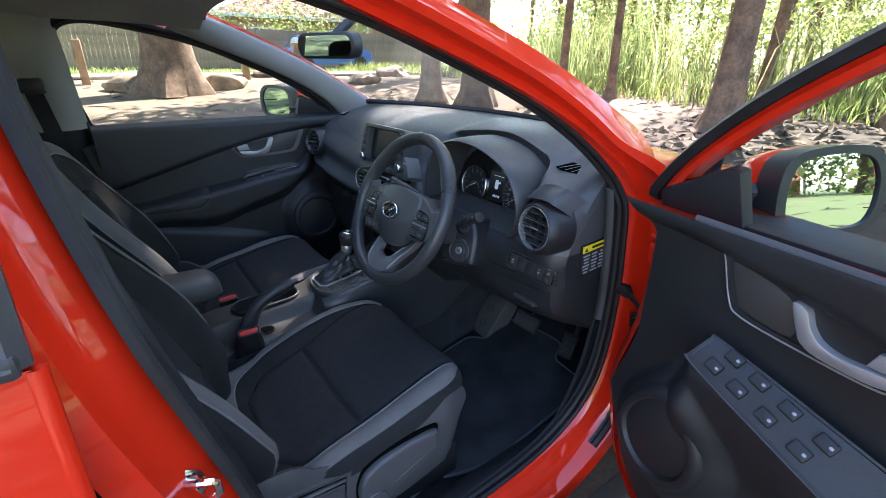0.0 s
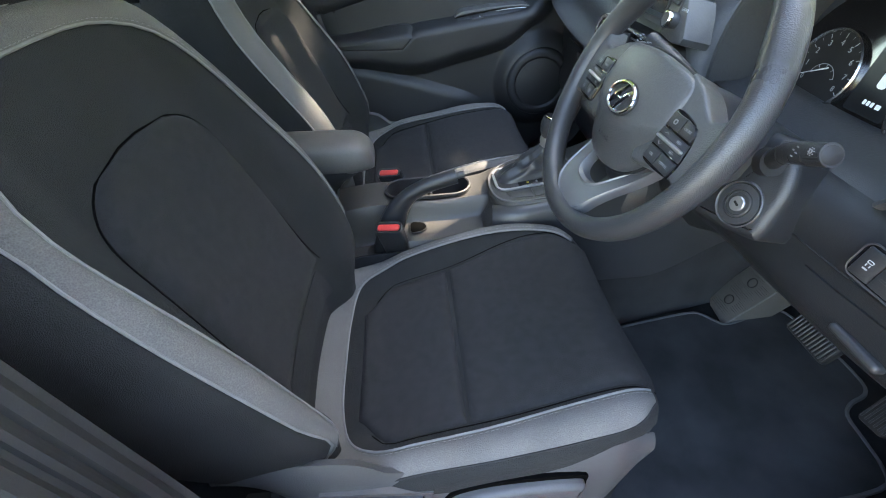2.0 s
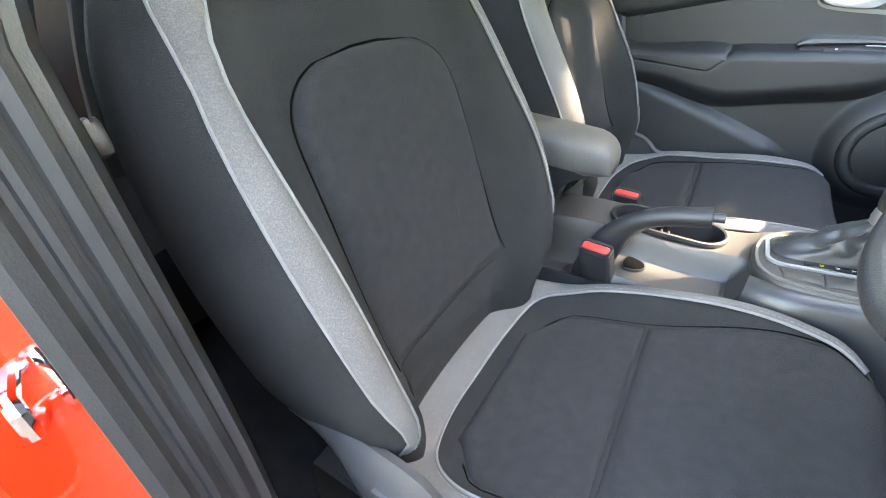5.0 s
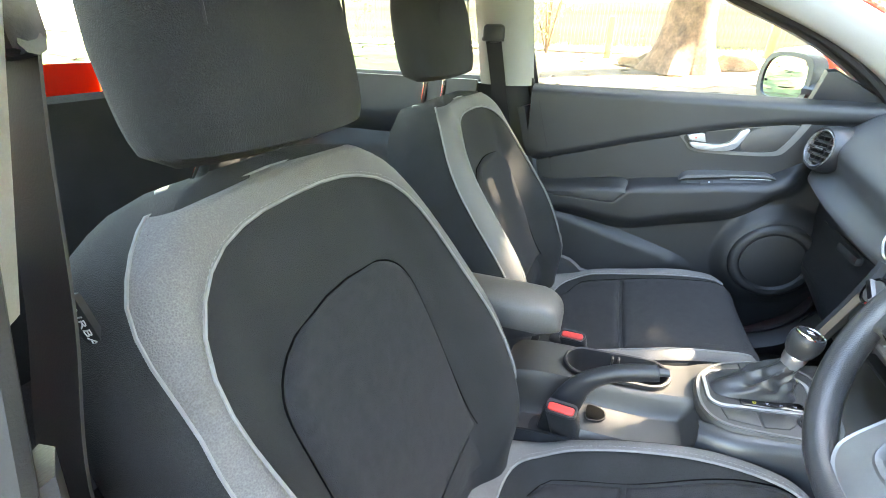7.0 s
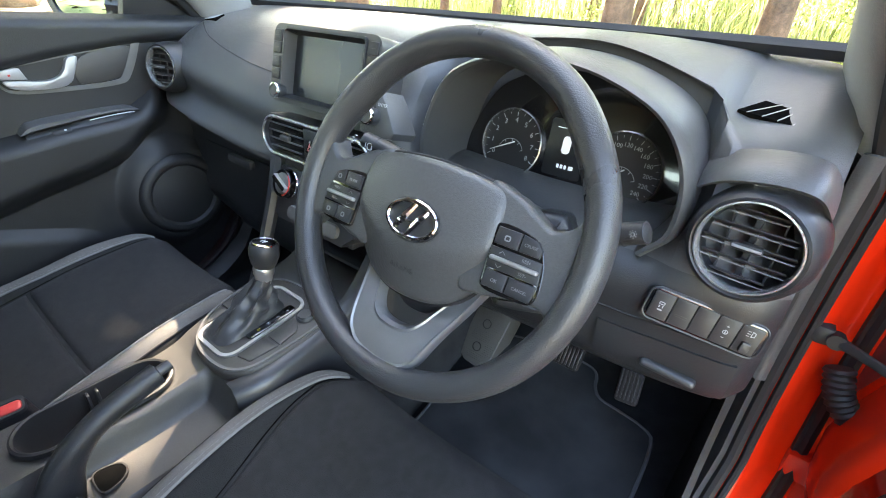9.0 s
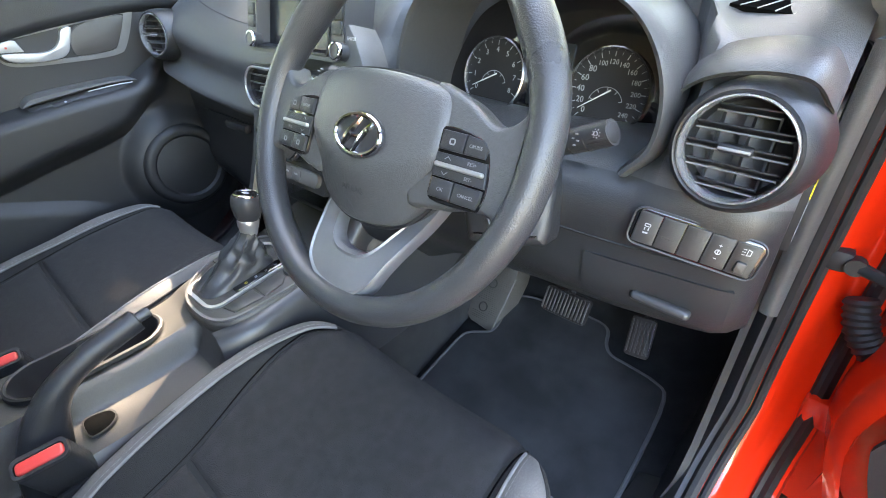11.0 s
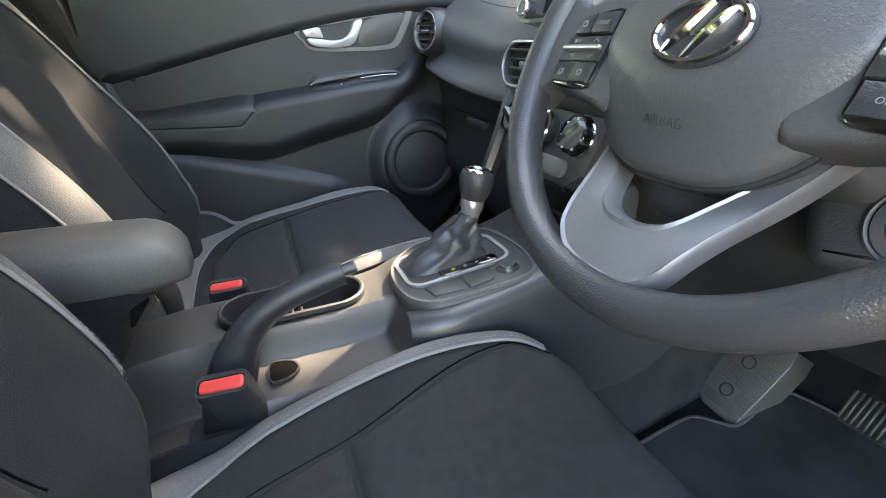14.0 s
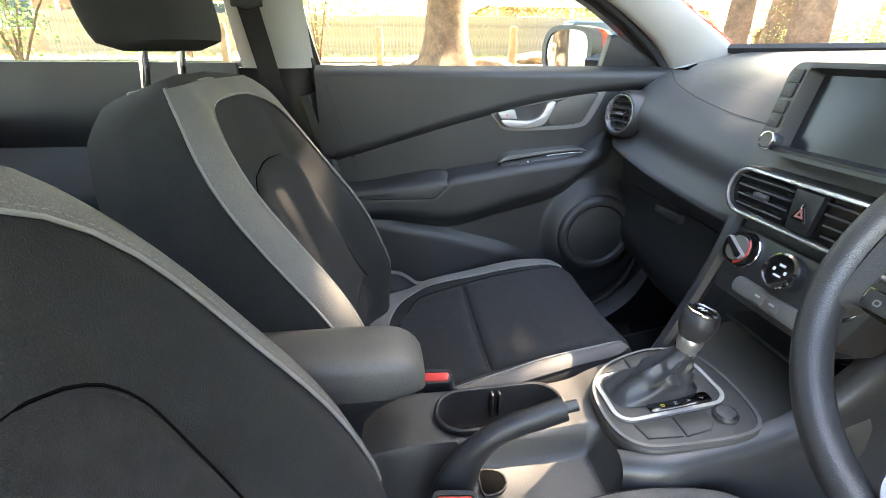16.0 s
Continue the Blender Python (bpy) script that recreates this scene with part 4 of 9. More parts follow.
    handle = part("height_handle", bm, SHIELD, seat, "smooth dark grey seat height handle", 50)
    hub_at = m @ Matrix.Translation((side * -0.056, -0.046, 0))
    bm = bmesh.new()
    lathe(bm, [(0.030, 0.010), (0.030, 0.0175), (0.0275, 0.0195), (0.001, 0.0195)], hub_at, 32)
    part("handle_hub", bm, SHIELD, handle)
    bm = bmesh.new()
    tube(bm, [m @ Vector((side * (y - 0.420), z - 0.475, 0.0155)) for y, z in ((0.400, 0.452), (0.440, 0.467), (0.500, 0.490), (0.526, 0.500))], 0.0022, 6)
    part("handle_ridge", bm, SHIELD, handle)
    # seat rails on the floor
    for s in (-0.19, 0.19):
        bm = bmesh.new()
        box(bm, (X(s), 0.32, 0.345), (0.045, 0.62, 0.11), 0.006)
        box(bm, (X(s), 0.32, 0.415), (0.03, 0.45, 0.06), 0.004)
        part("seat_rail", bm, RUBBER, seat)
    # label on the side of the back
    p = Vector(on_back(BACK_HALF(0.525) + 0.016, 0.525))
    t = Vector((p.x + side * 0.001, p.y, p.z))
    fm = basis(t, -B_UP * side, B_OUT)
    bm = bmesh.new()
    prism(bm, rrect(0.062, 0.020, 0.002, 2), fm, -0.004, 0.001)
    tag = part("airbag_tag", bm, RUBBER, seat, "small black airbag tag with white letters")
    words("airbag_lettering", "AIRBAG", fm @ Matrix.Translation((0, 0, 0.0014)), 0.0135, WHITE, tag)
    return seat


driver_seat = front_seat(0.36, 1, "black and grey cloth driver's seat with grey edge bands", 0.706, 0.202, -0.036)
passenger_seat = front_seat(-0.36, -1, "black and grey cloth passenger seat with grey edge bands", 0.738, 0.238, 0.02)

# seat belt buckles
def buckle(x, y, z, lean, label):
    b = thing("belt_buckle", (x, y, 0.36), label, "seat belt buckle", "seat belt buckles")
    m = basis((x, y, z), (0.2, 0.98, 0.12), (-0.98, 0.2, 0.40))
    bm = bmesh.new()
    prism(bm, rrect(0.056, 0.028, 0.008, 4), m, -0.085, -0.004, 0.003, 2)
    case = part("buckle_case", bm, PLASTIC, b)
    bm = bmesh.new()
    frame_prism(bm, rrect(0.055, 0.027, 0.008, 4), rrect(0.049, 0.018, 0.006, 4, 0, -0.001), m, -0.005, 0.002)
    part("case_rim", bm, PLASTIC, case)
    bm = bmesh.new()
    prism(bm, rrect(0.047, 0.016, 0.005, 4, 0, -0.001), m, -0.006, 0.0035, 0.003, 3)
    part("red_button", bm, RED_BUTTON, b, "red press button")
    bm = bmesh.new()
    tube(bm, [m @ Vector((0, 0, -0.08)), m @ Vector((0, -0.03, -0.17)), (x, y - 0.06, 0.36)], 0.014, 8, flat=0.5)
    part("buckle_stalk", bm, RUBBER, b)


buckle(0.122, 0.262, 0.636, -22, "black seat belt buckle with a red button beside the driver's seat")
buckle(-0.112, 0.262, 0.636, -22, "black seat belt buckle with a red button beside the passenger seat")

# ---------- dashboard ----------
dash = thing("dashboard", (0, 0.95, 0.56), "black moulded plastic dashboard with round vents", "dashboard")
DASH = [
    (-0.700, [(1, 1.105), (0.96, 1.1), (0.92, 1.085), (0.88, 1.06), (0.835, 1.02), (0.834, 0.965), (0.805, 0.93), (0.83, 0.89), (0.84, 0.82), (0.84, 0.68), (0.95, 0.6)]),
    (-0.600, [(1.075, 1.142), (0.98, 1.122), (0.91, 1.105), (0.85, 1.072), (0.795, 1.015), (0.806, 0.955), (0.77, 0.915), (0.825, 0.885), (0.845, 0.8), (0.84, 0.66), (0.92, 0.56)]),
    (-0.400, [(1.155, 1.146), (1.02, 1.132), (0.91, 1.108), (0.835, 1.055), (0.785, 0.99), (0.792, 0.935), (0.76, 0.89), (0.825, 0.862), (0.845, 0.77), (0.83, 0.63), (0.92, 0.54)]),
    (-0.160, [(1.2, 1.146), (1.05, 1.136), (0.91, 1.108), (0.83, 1.042), (0.78, 0.98), (0.772, 0.925), (0.752, 0.88), (0.815, 0.85), (0.835, 0.77), (0.82, 0.63), (0.92, 0.54)]),
    (0.000, [(1.21, 1.146), (1.06, 1.136), (0.91, 1.11), (0.835, 1.045), (0.785, 0.98), (0.77, 0.935), (0.755, 0.89), (0.79, 0.82), (0.82, 0.75), (0.84, 0.66), (0.92, 0.56)]),
    (0.130, [(1.205, 1.146), (1.06, 1.14), (0.92, 1.114), (0.845, 1.06), (0.8, 0.99), (0.7875, 0.945), (0.775, 0.9), (0.79, 0.85), (0.81, 0.8), (0.83, 0.7), (0.93, 0.6)]),
    (0.190, [(1.2, 1.146), (1.06, 1.146), (0.935, 1.128), (0.945, 1.1), (0.94, 0.97), (0.8875, 0.9475), (0.835, 0.925), (0.795, 0.885), (0.8, 0.82), (0.825, 0.73), (0.95, 0.62)]),
    (0.360, [(1.185, 1.146), (1.06, 1.15), (0.945, 1.142), (0.955, 1.12), (0.95, 0.965), (0.8925, 0.9415), (0.835, 0.918), (0.795, 0.885), (0.8, 0.83), (0.825, 0.735), (0.96, 0.63)]),
    (0.530, [(1.135, 1.144), (1.04, 1.134), (0.935, 1.105), (0.942, 1.085), (0.935, 0.97), (0.8825, 0.944), (0.83, 0.918), (0.8, 0.885), (0.805, 0.83), (0.83, 0.735), (0.97, 0.64)]),
    (0.575, [(1.115, 1.142), (1.02, 1.112), (0.93, 1.075), (0.865, 1.055), (0.835, 1.01), (0.8235, 0.965), (0.812, 0.92), (0.803, 0.885), (0.81, 0.83), (0.835, 0.735), (0.97, 0.65)]),
    (0.660, [(1.05, 1.13), (0.98, 1.098), (0.93, 1.07), (0.875, 1.022), (0.845, 0.98), (0.8335, 0.9475), (0.822, 0.915), (0.815, 0.885), (0.82, 0.83), (0.845, 0.74), (0.98, 0.66)]),
    (0.685, [(1.02, 1.11), (0.975, 1.085), (0.94, 1.055), (0.9, 1.005), (0.87, 0.95), (0.86, 0.93), (0.85, 0.91), (0.845, 0.885), (0.85, 0.83), (0.875, 0.75), (0.99, 0.67)]),
]
dx = [d[0] for d in DASH]
curves = [(pchip(dx, [d[1][i][0] for d in DASH]), pchip(dx, [d[1][i][1] for d in DASH])) for i in range(11)]


def dash_profile(x, per=6):
    return spline([(fy(x), fz(x)) for fy, fz in curves], per)


def dash_front(x, z):
    """Where the front face lies at a height, with its slope."""
    p = dash_profile(x, 8)[20:]
    for a, b in zip(p, p[1:]):
        if a[1] >= z >= b[1]:
            return float(a[0] + (b[0] - a[0]) * (a[1] - z) / max(a[1] - b[1], 1e-6))
    return float(p[-1][0])


xs = sorted(set(list(np.linspace(-0.70, 0.685, 90)) + [0.16, 0.175, 0.19, 0.53, 0.545, 0.56]))
CUT = 37                                 # below the bulge the dash turns under into the knee panel
upper, lower = [], []
for x in xs:
    p = dash_profile(x)
    pts = [(x, q[0], q[1]) for q in p]
    upper.append(pts[:CUT + 1] + [(x, p[CUT][0] + 0.10, p[CUT][1]), (x, max(p[0][0] + 0.05, 1.1), 0.95), (x, p[0][0] + 0.03, p[0][1] - 0.01)])
    lower.append(pts[CUT:] + [(x, p[-1][0] + 0.12, p[-1][1]), (x, p[CUT][0] + 0.13, p[CUT][1] - 0.004)])
bm = bmesh.new()
loft(bm, lower)
part("knee_panel", bm, PLASTIC, dash, "black grained plastic lower dash", 35)
bm = bmesh.new()
loft(bm, upper)
part("dash_body", bm, SOFT, dash, "black grained plastic dash body", 35)

# crease line and lower rail on the passenger's side
SEAM_AT = {0: pchip([-0.655, -0.60, -0.52, -0.415, -0.30, -0.14], [72, 86, 102, 109, 113, 115]), 1: pchip([-0.47, -0.14], [90, 96])}
for k, r, x0, x1 in ((0, 0.0013, -0.655, -0.14), (1, 0.0007, -0.47, -0.14)):
    bm = bmesh.new()
    line = []
    for x in np.linspace(x0, x1, 40):
        pr, at = dash_profile(x, 36), SEAM_AT[k](x)
        q = pr[int(at)] + (pr[int(at) + 1] - pr[int(at)]) * (at - int(at))
        line.append((x, q[0] + 0.0004, q[1] - 0.0006))
    tube(bm, line, r, 6)
    part("dash_seam", bm, RUBBER, dash)
bm = bmesh.new()
rows = [[(x, dash_front(x, z) - 0.004, z) for x in np.linspace(-0.61, -0.20, 20)] for z in np.linspace(0.815, 0.68, 10)]
slab(bm, rows, 0.008)
glove = part("glovebox_lid", bm, PLASTIC, dash, "black glovebox lid")
bm = bmesh.new()
box(bm, (-0.42, dash_front(-0.42, 0.80) - 0.012, 0.802), (0.10, 0.018, 0.022), 0.007)
part("glovebox_catch", bm, TRIM_DARK, glove)


# round end vents with a chromed ring
def round_vent(c, n, r, label):
    v = thing("round_vent", c, label, "air vent", "round vents")
    n = Vector(n).normalized()
    u = Vector((0, 0, 1)).cross(n).normalized()
    m = basis(c, u, n.cross(u))
    bm = bmesh.new()
    lathe(bm, [(r * 1.34, -0.06), (r * 1.30, -0.018), (r * 1.22, 0.0), (r * 1.10, 0.008), (r * 1.04, 0.006), (r * 1.0, -0.004), (r * 0.90, -0.012), (r * 0.88, -0.05), (0.001, -0.052)], m, 40)
    part("vent_housing", bm, PLASTIC, v)
    bm = bmesh.new()
    lathe(bm, [(r * 1.03, 0.004), (r * 1.02, 0.0088), (r * 0.985, 0.0090), (r * 0.955, 0.004), (r * 0.945, -0.006), (r * 1.0, -0.010), (r * 1.03, 0.004)], m, 48, cap=False)
    part("vent_ring", bm, VENT_SILVER, v, "satin silver ring")
    for k in range(-2, 3):
        h = k * r * 0.36
        w = math.sqrt(max((r * 0.9) ** 2 - h * h, 0)) * 2
        if w < 0.01:
            continue
        bm = bmesh.new()
        box(bm, (0, h, -0.006 - 0.003 * abs(k) / 3), (w, 0.0024, 0.016), 0.001, Matrix.Rotation(radians(-22), 4, "X"), 1)
        for q in bm.verts:
            q.co = m @ q.co
        slat = part("vent_slat", bm, PLASTIC, v)
        bm = bmesh.new()
        tube(bm, [m @ Vector((sx * w * 0.49, h - 0.003, 0.0015 - 0.003 * abs(k) / 3)) for sx in (-1, 1)], 0.0009, 5)
        part("slat_edge", bm, HANDLE_GREY, slat, "pale slat edge")
    for k, w in ((-0.5, 0.002), (0.0, 0.006), (0.5, 0.002)):
        bm = bmesh.new()
        box(bm, (k * r, 0, -0.018), (w, r * 1.5, 0.012), 0)
        for q in bm.verts:
            q.co = m @ q.co
        part("vent_vane", bm, PLASTIC, v)
    bm = bmesh.new()
    prism(bm, rrect(r * 0.62, 0.009, 0.004, 4), m, -0.004, 0.006, 0.003, 2)
    tab = part("vent_tab", bm, PLASTIC, v)
    bm = bmesh.new()
    prism(bm, rrect(r * 0.58, 0.0030, 0.0013, 3), m, 0.0045, 0.0072, 0.001, 2)
    part("tab_strip", bm, HANDLE_SILVER, tab, "satin silver strip")
    return v


round_vent((0.626, 0.799, 0.969), (-0.10, -1, 0.10), 0.0485, "round air vent with a satin silver ring by the driver's door")
round_vent((-0.602, 0.772, 1.000), (0.28, -1, 0.12), 0.0440, "round air vent with a satin silver ring by the passenger door")

# brow of the upper dash over the driver's vent, drawn out to a point at its end
bm = bmesh.new()
brow = spline([(0.548, 0.842, 0.990), (0.562, 0.828, 1.012), (0.586, 0.812, 1.028), (0.618, 0.803, 1.036), (0.648, 0.800, 1.037), (0.668, 0.806, 1.030), (0.684, 0.842, 1.004)], 5)
slab(bm, [[(x, y + 0.006, z - 0.004), (x, y, z), (x, y + 0.006, z + 0.008), (x, y + 0.022, z + 0.017), (x, y + 0.050, z + 0.024)] for x, y, z in brow], 0.005)
part("dash_brow", bm, SOFT, dash, "overhanging edge of the dash top", 50)

# demister grilles
def demister(cx, w, y0, slope, sgn):
    bm = bmesh.new()
    z = np.interp(y0, *zip(*sorted((q[0], q[1]) for q in dash_profile(cx)[:14])))
    m = basis((cx, y0, z + 0.002), (1, 0.22 * sgn, slope[0]), (0, 1, slope[1]))
    out = [(-w / 2, -0.012), (w / 2, -0.020), (w / 2 - 0.004, 0.010), (-w / 2 + 0.028, 0.020)]
    if sgn < 0:
        out = [(-p[0], p[1]) for p in out][::-1]
    d = thing("demister_vent", (cx, y0, z), "black slatted side demister vent in the dash top", "air vent", "demister vents")
    # solid black plate in place of a deep, shaded opening
    prism(bm, out, m, -0.006, 0.001)
    part("grille_recess", bm, SHADE_BLACK, d)
    for k in range(5):
        t = (k + 0.6) / 5
        bm = bmesh.new()
        p = Vector(out[0]).lerp(Vector(out[1]), t)
        q = Vector(out[3]).lerp(Vector(out[2]), min(t + 0.02, 1)) if sgn > 0 else Vector(out[3]).lerp(Vector(out[2]), t)
        tube(bm, [m @ Vector((p.x, p.y, 0.001)), m @ Vector((q.x + 0.010 * sgn, q.y, 0.001))], 0.0009, 5)
        # light grey puts the daylight on the bars into their colour
        part("grille_bar", bm, TRIM_GREY, d)


demister(0.600, 0.082, 0.945, (-0.12, 0.42), 1)
demister(-0.590, 0.062, 0.915, (0.06, 0.30), -1)

# instrument binnacle
binn = thing("instrument_cluster", (0.365, 0.85, 0.95), "twin round instrument dials with a small lit display under a hood", "instrument cluster")
ARCH = [(0.172, 0.935), (0.180, 1.005), (0.222, 1.082), (0.300, 1.117), (0.375, 1.121), (0.445, 1.108), (0.510, 1.076), (0.545, 1.020), (0.548, 0.955), (0.520, 0.915)]
arch = spline(ARCH, 6)
cx0, cz0 = 0.365, 1.0
bm = bmesh.new()
rings = []
for k, (y, sc) in enumerate(((0.93, 1.06), (0.87, 1.07), (0.825, 1.06), (0.806, 1.04), (0.800, 1.015), (0.802, 0.99), (0.812, 0.975), (0.85, 0.955), (0.93, 0.93))):
    rings.append([(cx0 + (p[0] - cx0) * sc, y + 0.10 * (p[1] - 1.10) * (1 if k < 8 else 0.3) * -0.6, cz0 + (p[1] - cz0) * sc) for p in arch])
slab(bm, rings, 0.004)
part("hood", bm, SOFT, binn, "black grained instrument hood", 50)
cl_m = basis((0.365, 0.922, 0.990), (1, 0, 0), (0, 0.20, 1))
bm = bmesh.new()
prism(bm, [((p[0] - cx0) * 0.93, (p[1] - cz0) * 0.93 - 0.003) for p in arch], cl_m, -0.01, 0.0)
part("dial_board", bm, GLOSS, binn, "gloss black dial board")


def dial(u, v, r, marks, name, numbers, a0, a1, needle):
    m = cl_m @ Matrix.Translation((u, v, 0.001))
    bm = bmesh.new()
    lathe(bm, [(r, -0.001), (r, 0.006), (r * 0.965, 0.008), (r * 0.93, 0.005), (r * 0.92, 0.0)], m, 40, cap=False)
    d = part(name, bm, STEEL, binn, "round dial with white figures and a silver rim")
    bm = bmesh.new()
    lathe(bm, [(r * 0.93, -0.001), (r * 0.93, 0.0012), (0.001, 0.0014)], m, 32)
    part("dial_face", bm, RUBBER, d)
    bm = bmesh.new()
    for k in range(marks):
        a = radians(a0 + (a1 - a0) * k / (marks - 1))
        c, s = math.cos(a), math.sin(a)
        big = k % 2 == 0
        tube(bm, [m @ Vector((c * r * (0.78 if big else 0.83), s * r * (0.78 if big else 0.83), 0.002)), m @ Vector((c * r * 0.89, s * r * 0.89, 0.002))], 0.00055 if big else 0.0003, 4)
    part("dial_marks", bm, GREY_MARK, d)
    for k, t in enumerate(numbers):
        a = radians(a0 + (a1 - a0) * k / (len(numbers) - 1))
        words("dial_figure", t, m @ Matrix.Translation((math.cos(a) * r * 0.66, math.sin(a) * r * 0.66, 0.002)), r * (0.20 if len(t) < 3 else 0.155), GREY_MARK, d)
    bm = bmesh.new()
    a = radians(needle)
    tube(bm, [m @ Vector((-math.cos(a) * 0.006, -math.sin(a) * 0.006, 0.004)), m @ Vector((math.cos(a) * r * 0.75, math.sin(a) * r * 0.75, 0.004))], [0.0012, 0.0005], 5)
    part("needle", bm, WHITE, d)
    bm = bmesh.new()
    tube(bm, [m @ Vector((r * 0.42 * math.cos(radians(t)), r * 0.42 * math.sin(radians(t)) - r * 0.30, 0.002)) for t in range(20, 165, 12)], 0.0004, 4)
    for t in (20, 55, 90, 125, 160):
        tube(bm, [m @ Vector((r * k * math.cos(radians(t)), r * k * math.sin(radians(t)) - r * 0.30, 0.002)) for k in (0.34, 0.42)], 0.0005, 4)
    part("small_gauge", bm, GREY_MARK, d)


dial(-0.093, -0.009, 0.054, 17, "rev_counter", [str(k) for k in range(9)], 212, -32, 206)
dial(0.085, -0.012, 0.056, 25, "speedometer", ["0", "20", "40", "60", "80", "100", "120", "140", "160", "180", "200", "220", "240"], 222, -42, 214)
bm = bmesh.new()
prism(bm, rrect(0.062, 0.084, 0.004, 3, -0.002, 0.0), cl_m, 0.0, 0.0025)
disp = part("trip_display", bm, SCREEN, binn, "small dark trip display with lit car shape")
bm = bmesh.new()
prism(bm, rrect(0.013, 0.026, 0.005, 4, -0.002, 0.006), cl_m, 0.0026, 0.0032)
prism(bm, rrect(0.006, 0.005, 0.001, 2, 0.009, 0.012), cl_m, 0.0026, 0.0032)
prism(bm, rrect(0.044, 0.0012, 0.0004, 2, 0.0, 0.030), cl_m, 0.0026, 0.0032)
for k, w in ((-0.004, 0.004), (0.002, 0.004), (0.008, 0.004), (0.017, 0.007)):
    prism(bm, rrect(w, 0.006, 0.001, 2, -0.004 + k, -0.026), cl_m, 0.0026, 0.0032)
part("display_sign", bm, DISPLAY_ON, disp, "pale lit car outline and bars")

# touch screen on the dash centre
scr = thing("touch_screen", (-0.005, 0.80, 1.00), "freestanding dark touch screen with side keys and two knobs", "display screen")
sm = basis((-0.002, 0.764, 1.066), (1, 0.0, 0), (0, 0.22, 1))
bm = bmesh.new()
frame_prism(bm, rrect(0.258, 0.126, 0.018, 5, 0, -0.001), rrect(0.196, 0.112, 0.005, 5), sm, -0.05, 0.003)
part("screen_body", bm, TRIM_DARK, scr, "dark grey plastic screen body")
# the glass sits deep in its frame
deep = sm @ Matrix.Translation((0, 0, -0.013))
bm = bmesh.new()
rings = [[sm @ Vector((*p, d)) for p in rrect(w, h, r, 5)] for w, h, r, d in ((0.200, 0.116, 0.007, 0.002), (0.199, 0.115, 0.007, 0.006), (0.192, 0.108, 0.005, 0.0065))]
rings += [[deep @ Vector((*p, 0.0)) for p in rrect(0.178, 0.098, 0.003, 5)], [deep @ Vector((*p, -0.004)) for p in rrect(0.177, 0.097, 0.003, 5)]]
loft(bm, rings, cap=False)
part("screen_bezel", bm, PLASTIC, scr, "", 30)
bm = bmesh.new()
prism(bm, rrect(0.182, 0.101, 0.003, 4), deep, -0.006, -0.001)
part("screen_glass", bm, SCREEN, scr, "dark blue-grey switched-off screen")
for sg in (-1, 1):
    for k in range(4):
        v = 0.043 - 0.0195 * k - 0.003 * (k > 1)
        bm = bmesh.new()
        prism(bm, rrect(0.021, 0.0188, 0.003, 3, sg * (0.1135 + 0.002 * (k > 0)), v), sm, 0.0, 0.0062, 0.0015, 2)
        key = part("screen_key", bm, PLASTIC, scr)
        bm = bmesh.new()
        prism(bm, rrect(0.009, 0.0014, 0.0004, 2, sg * 0.1145, v), sm, 0.0060, 0.0065)
        part("key_mark", bm, CONSOLE, key)
    km = sm @ Matrix.Translation((0.1285, -0.049, 0) if sg > 0 else (-0.1015, -0.046, -0.002))
    bm = bmesh.new()
    lathe(bm, [(0.0125, 0.0), (0.0125, 0.014), (0.0115, 0.018), (0.010, 0.0185), (0.0095, 0.0175), (0.001, 0.0175)], km, 28)
    kn = part("screen_knob", bm, TRIM_DARK, scr)
    bm = bmesh.new()
    lathe(bm, [(0.0130, 0.0135), (0.0130, 0.0165), (0.0118, 0.0187), (0.0104, 0.0190), (0.0106, 0.0165), (0.0130, 0.0135)], km, 28, cap=False)
    part("knob_ring", bm, CHROME, kn, "chromed knob ring")
bm = bmesh.new()
prism(bm, [(0.100, -0.020), (0.134, -0.012), (0.150, -0.030), (0.172, -0.066), (0.168, -0.076), (0.140, -0.080), (0.100, -0.074)], sm, -0.05, 0.0, 0.004, 2)
part("knob_panel", bm, SOFT, scr, "dark grey lower corner panel")
words("key_lettering", "ENTER", sm @ Matrix.Translation((0.143, -0.0305, 0.0005)), 0.0065, GREY_MARK, scr)

# centre vents, hazard switch and silver lower strip
cv = thing("centre_vent_panel", (-0.01, 0.76, 0.91), "wide centre air vents with a silver surround and hazard switch", "air vent")
vm = basis((-0.008, 0.738, 0.945), (1, 0, 0), (0, 0.10, 1))
oo = rrect(0.274, 0.064, 0.0315, 8)
bm = bmesh.new()
prism(bm, oo, vm, -0.06, -0.006)
part("vent_recess", bm, GLOSS, cv)
bm = bmesh.new()
frame_prism(bm, [(x * 1.05, y * 1.17) for x, y in oo], [(x * 0.985, y * 0.95) for x, y in oo], vm, -0.05, 0.001)
part("vent_surround", bm, TRIM_DARK, cv)
bm = bmesh.new()
tube(bm, [vm @ Vector((x * 1.012, y * 1.03, 0.001)) for x, y in oo], 0.0028, 8, True)
part("silver_edge", bm, VENT_SILVER, cv, "satin silver edge strip")
